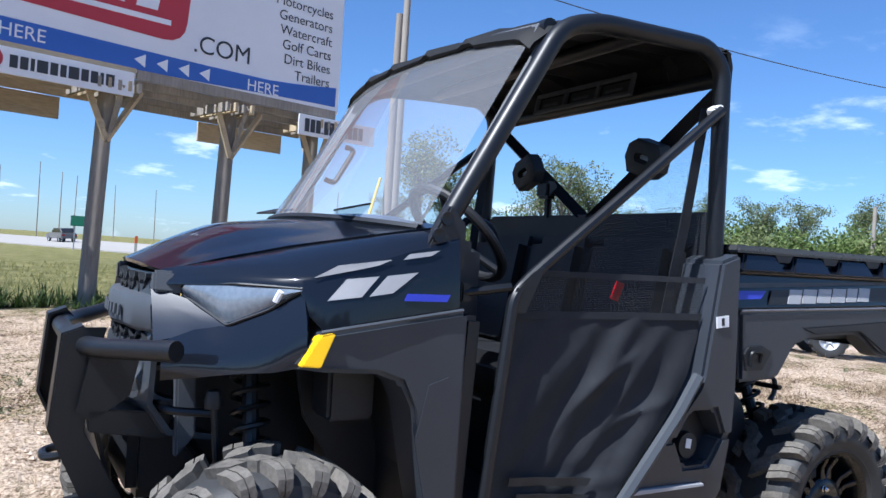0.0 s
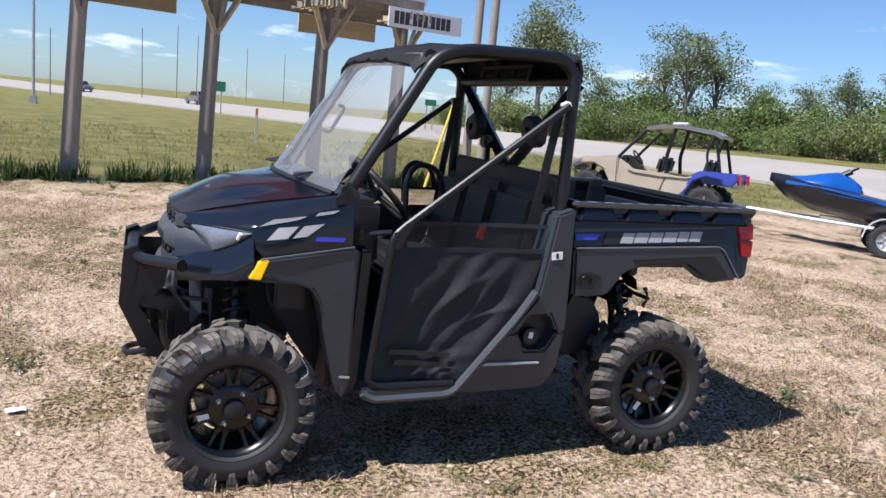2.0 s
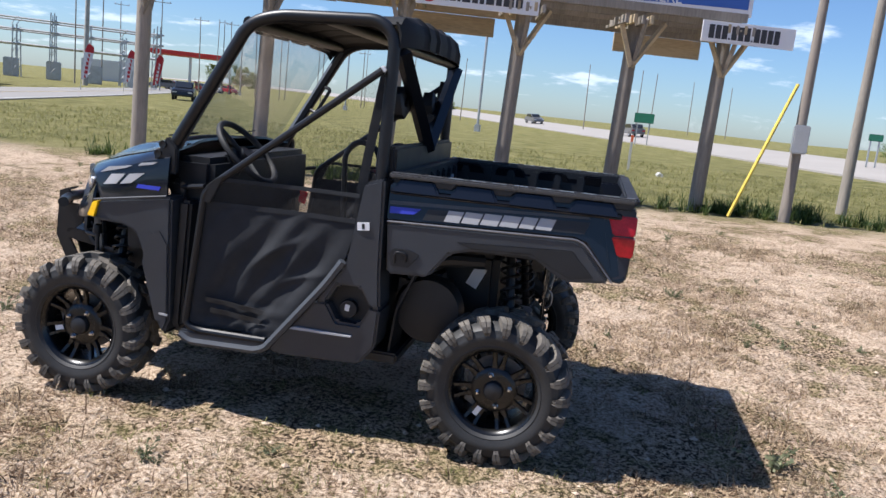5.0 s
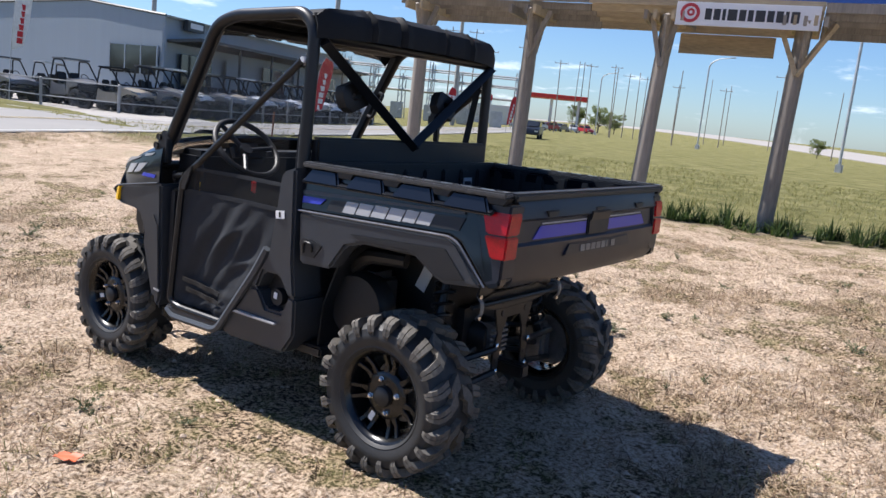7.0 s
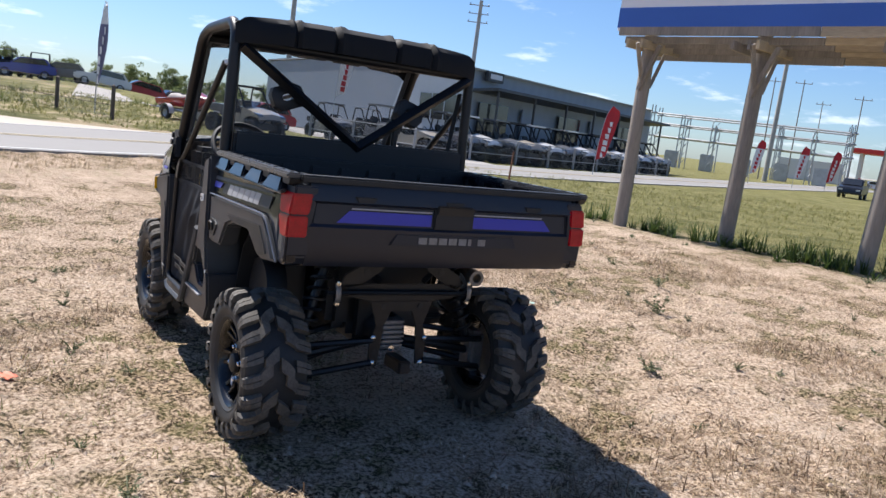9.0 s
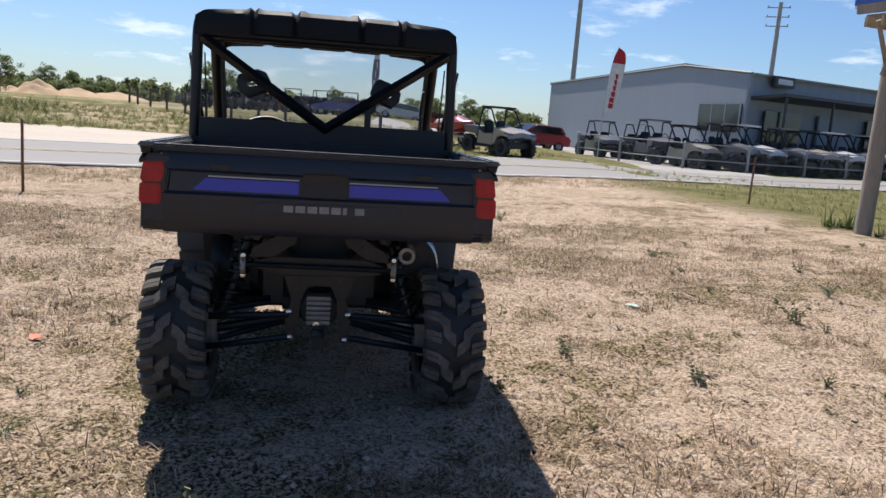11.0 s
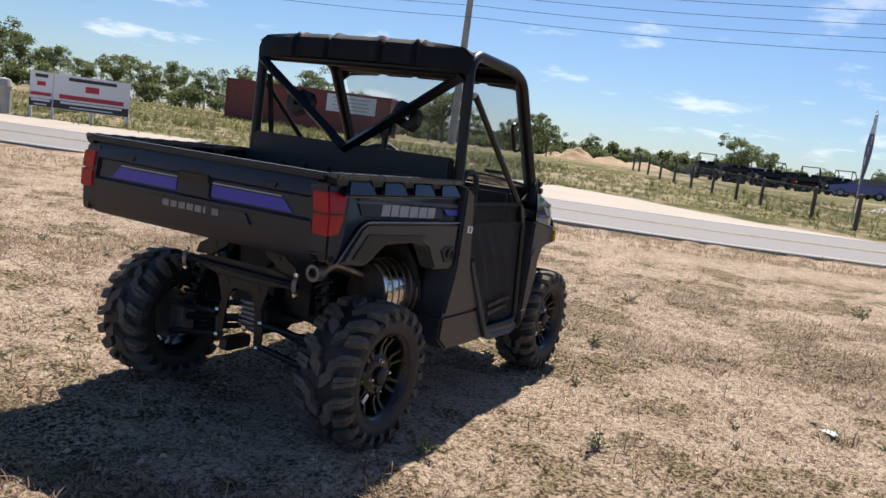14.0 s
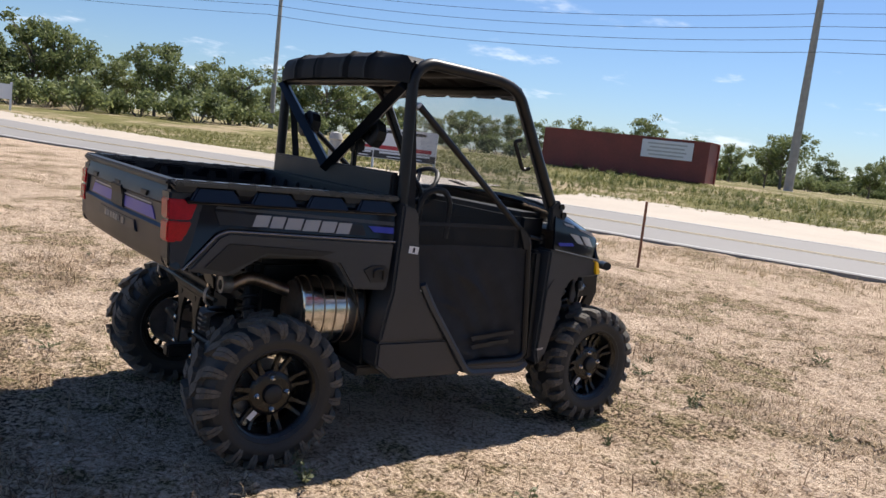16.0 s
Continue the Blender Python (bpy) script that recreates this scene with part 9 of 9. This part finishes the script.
def off_road(x, y):
    """1 on the turf beyond the cross road and its shoulder."""
    edge = -19.6 - (6.0 * smooth01(5.5, -5, y) if y > -15 else 4.0)
    return 1.0 if x + 0.4 * y < edge and y < 11 else 0.0


blades("roadside_grass", 75000, (-42, -6, -46, 12), 0.18, 0.012, 0.6, GRASS, "rough green grass beyond the cross road", 8, 9, lambda x, y: off_road(x, y))
blades("roadside_weeds", 16000, (-40, -10, -34, 12), 0.42, 0.013, 0.45, leaf_shader("roadside_green", (0.05, 0.075, 0.02), (0.12, 0.145, 0.045), (0.24, 0.23, 0.10)), "taller rough weeds beyond the cross road", 9, 22, lambda x, y: off_road(x, y) * smooth01(0.0, 0.4, wave(x, y, 0.22, 5.0)))
blades("verge_grass", 42000, (-17, -4, -16, 11), 0.10, 0.0045, 1.0, STRAW, "dry rough grass on the road verge", 10, 10, lambda x, y: 1.0 if -12.8 < x + 0.4 * y < -10.6 else 0.0)


WEED = leaf_shader("weed_leaves", (0.07, 0.085, 0.045), (0.15, 0.17, 0.09), (0.28, 0.29, 0.17))


def weed_model(seed, h, label):
    rng = np.random.default_rng(seed)
    w = thing("weed", label, "weed", pose(0, 0, -100), "weeds in the yard")
    bm = bmesh.new()
    V, F = [], []
    for i in range(9):
        a = rng.uniform(0, 6.28)
        r = h * rng.uniform(0.1, 0.75)
        end = Vector((math.cos(a) * r, math.sin(a) * r, h * rng.uniform(0.25, 1.0)))
        tube(bm, [(0, 0, -0.01), end * 0.5 + Vector((0, 0, h * 0.1)), end], 0.0018, 4, radius=0)
        for k in range(7):
            p = end * (0.3 + 0.1 * k)
            u = Vector(rng.normal(size=3)).normalized() * h * 0.14
            v = u.cross(Vector(rng.normal(size=3))).normalized() * h * 0.06
            n = len(V)
            V += [tuple(p), tuple(p + u * 0.5 + v), tuple(p + u), tuple(p + u * 0.5 - v)]
            F.append((n, n + 1, n + 2, n + 3))
    part("stem", bm, WEED, w)
    part("foliage", soup("leaves", V, F, WEED), None, w)
    for o in w.children:
        tagged(o, kind="stuff")
    return w


WEEDS = [weed_model(60 + i, h, "small leafy green weed on sandy ground") for i, h in enumerate((0.07, 0.11, 0.055, 0.17))]
weed_rng = np.random.default_rng(17)
SPOTS = [(0.714, 2.243, 3), (1.56, -1.25, 1), (1.95, -1.75, 1), (0.12, -1.02, 1), (2.6, -0.55, 1), (2.75, -0.95, 1), (2.85, -1.75, 2), (2.35, -2.3, 1), (-0.9, -1.5, 2), (2.3, -1.35, 1), (1.87, 2.66, 2), (1.0, 3.28, 1), (1.6, 1.75, 1), (-0.8, 2.12, 2), (-0.85, 1.45, 2), (0.2, 1.6, 3), (0.95, 0.98, 3), (2.9, 2.0, 1), (2.2, 3.3, 1), (3.2, 2.9, 0)]
for i in range(150):
    x, y = weed_rng.uniform(-7, 8), weed_rng.uniform(-5, 9)
    if not (-1.7 < x < 1.8 and -1.0 < y < 1.0):
        SPOTS.append((x, y, int(weed_rng.integers(4))))
for x, y, k in SPOTS:
    wide = float(weed_rng.uniform(0.8, 1.5))
    o = copy_thing(WEEDS[k], pose(x, y, ground_z(x, y) - 0.006, 0, 0, float(weed_rng.random() * 360)))
    o.scale = (wide, wide, wide * float(weed_rng.uniform(0.5, 0.9)))
for m in WEEDS:
    for o in (*m.children_recursive, m):
        bpy.data.objects.remove(o)

CLOD = shader("sand_clods", (0.50, 0.385, 0.285), 0.95, dark=0.6, light=1.25, scale=12, fine=60, bump=0.4)


def clods(n, seed):
    """Crumbs of sand and small stones, past counting."""
    rng = np.random.default_rng(seed)
    V, F = [], []
    base = np.array([(1, 0, 0), (-1, 0, 0), (0, 1, 0), (0, -1, 0), (0, 0, 1), (0, 0, -0.6)])
    tri = [(0, 2, 4), (2, 1, 4), (1, 3, 4), (3, 0, 4), (2, 0, 5), (1, 2, 5), (3, 1, 5), (0, 3, 5)]
    x, y = rng.uniform(-6.5, 8, n), rng.uniform(-5.2, 8, n)
    z = tiny(x, y)
    for i in range(n):
        s = 0.004 + 0.018 * rng.random() ** 5
        p = base * rng.uniform(0.6, 1.3, (6, 3)) * s * np.array([1.2, 1, 0.7]) + (x[i], y[i], z[i] + s * 0.2)
        k = len(V)
        V += p.tolist()
        F += [tuple(k + j for j in t) for t in tri]
    return solid("sand_crumbs", soup("sand_crumbs", V, F, CLOD), None, "crumbs of sand and small stones on the yard", "gravel", kind="stuff")


clods(15000, 23)


def scrap(name, x, y, size, material, label, yaw, seed):
    rng = np.random.default_rng(seed)
    bm = bmesh.new()
    rows = [[((i / 5 - 0.5) * size, (k / 5 - 0.5) * size * 0.6, 0.012 + 0.014 * rng.random()) for k in range(6)] for i in range(6)]
    sheet(bm, rows, 0.002)
    return solid(name, bm, material, label, "litter", pose(x, y, ground_z(x, y), 0, 0, yaw), "litter on the ground")


ORANGE = shader("orange_scrap", (0.55, 0.12, 0.04), 0.6)
PALE_CYAN = shader("pale_green_scrap", (0.45, 0.62, 0.55), 0.6)
scrap("plastic_scrap", 0.143, -1.597, 0.10, ORANGE, "crumpled orange plastic scrap on sand", 20, 1)
scrap("paper_scrap", -1.176, 2.618, 0.10, PALE_CYAN, "pale crumpled paper scrap on dry grass", 50, 2)
scrap("paper_scrap", -1.95, 0.20, 0.09, VINYL_WHITE, "white crumpled paper scrap on dry grass", 10, 3)
scrap("paper_scrap", -0.55, -1.9, 0.05, VINYL_WHITE, "white crumpled paper scrap on dry grass", 70, 4)

# ---- the cross road and all beyond it lie turned a little about the yard ----
TURN = Matrix.Translation((0.6, 0, 0)) @ Matrix.Rotation(radians(1.85), 4, "Z") @ Matrix.Translation((-0.6, 0, 0))
ROADSIDE = ("road", "edge_line", "centre_line", "shoulder", "driveway", "dealer_lot", "roadside_grass", "roadside_weeds", "verge_grass")
bpy.context.view_layer.update()
for ob in list(scene.objects):
    name = ob.name.split(".")[0]
    if ob.parent or ob.type not in ("MESH", "EMPTY") or name in ("ground", "utility_vehicle", "billboard", "highway"):
        continue
    meshes = [o for o in (ob, *ob.children_recursive) if o.type == "MESH"]
    if not meshes:
        continue
    at = meshes[0].matrix_world @ Vector(meshes[0].bound_box[0]).lerp(Vector(meshes[0].bound_box[6]), 0.5)
    way = math.degrees(math.atan2(at.y, at.x - 0.6)) % 360
    if name in ROADSIDE or (133 < way < 280 and math.hypot(at.x - 0.6, at.y) > 6.5):
        ob.matrix_world = TURN @ ob.matrix_world
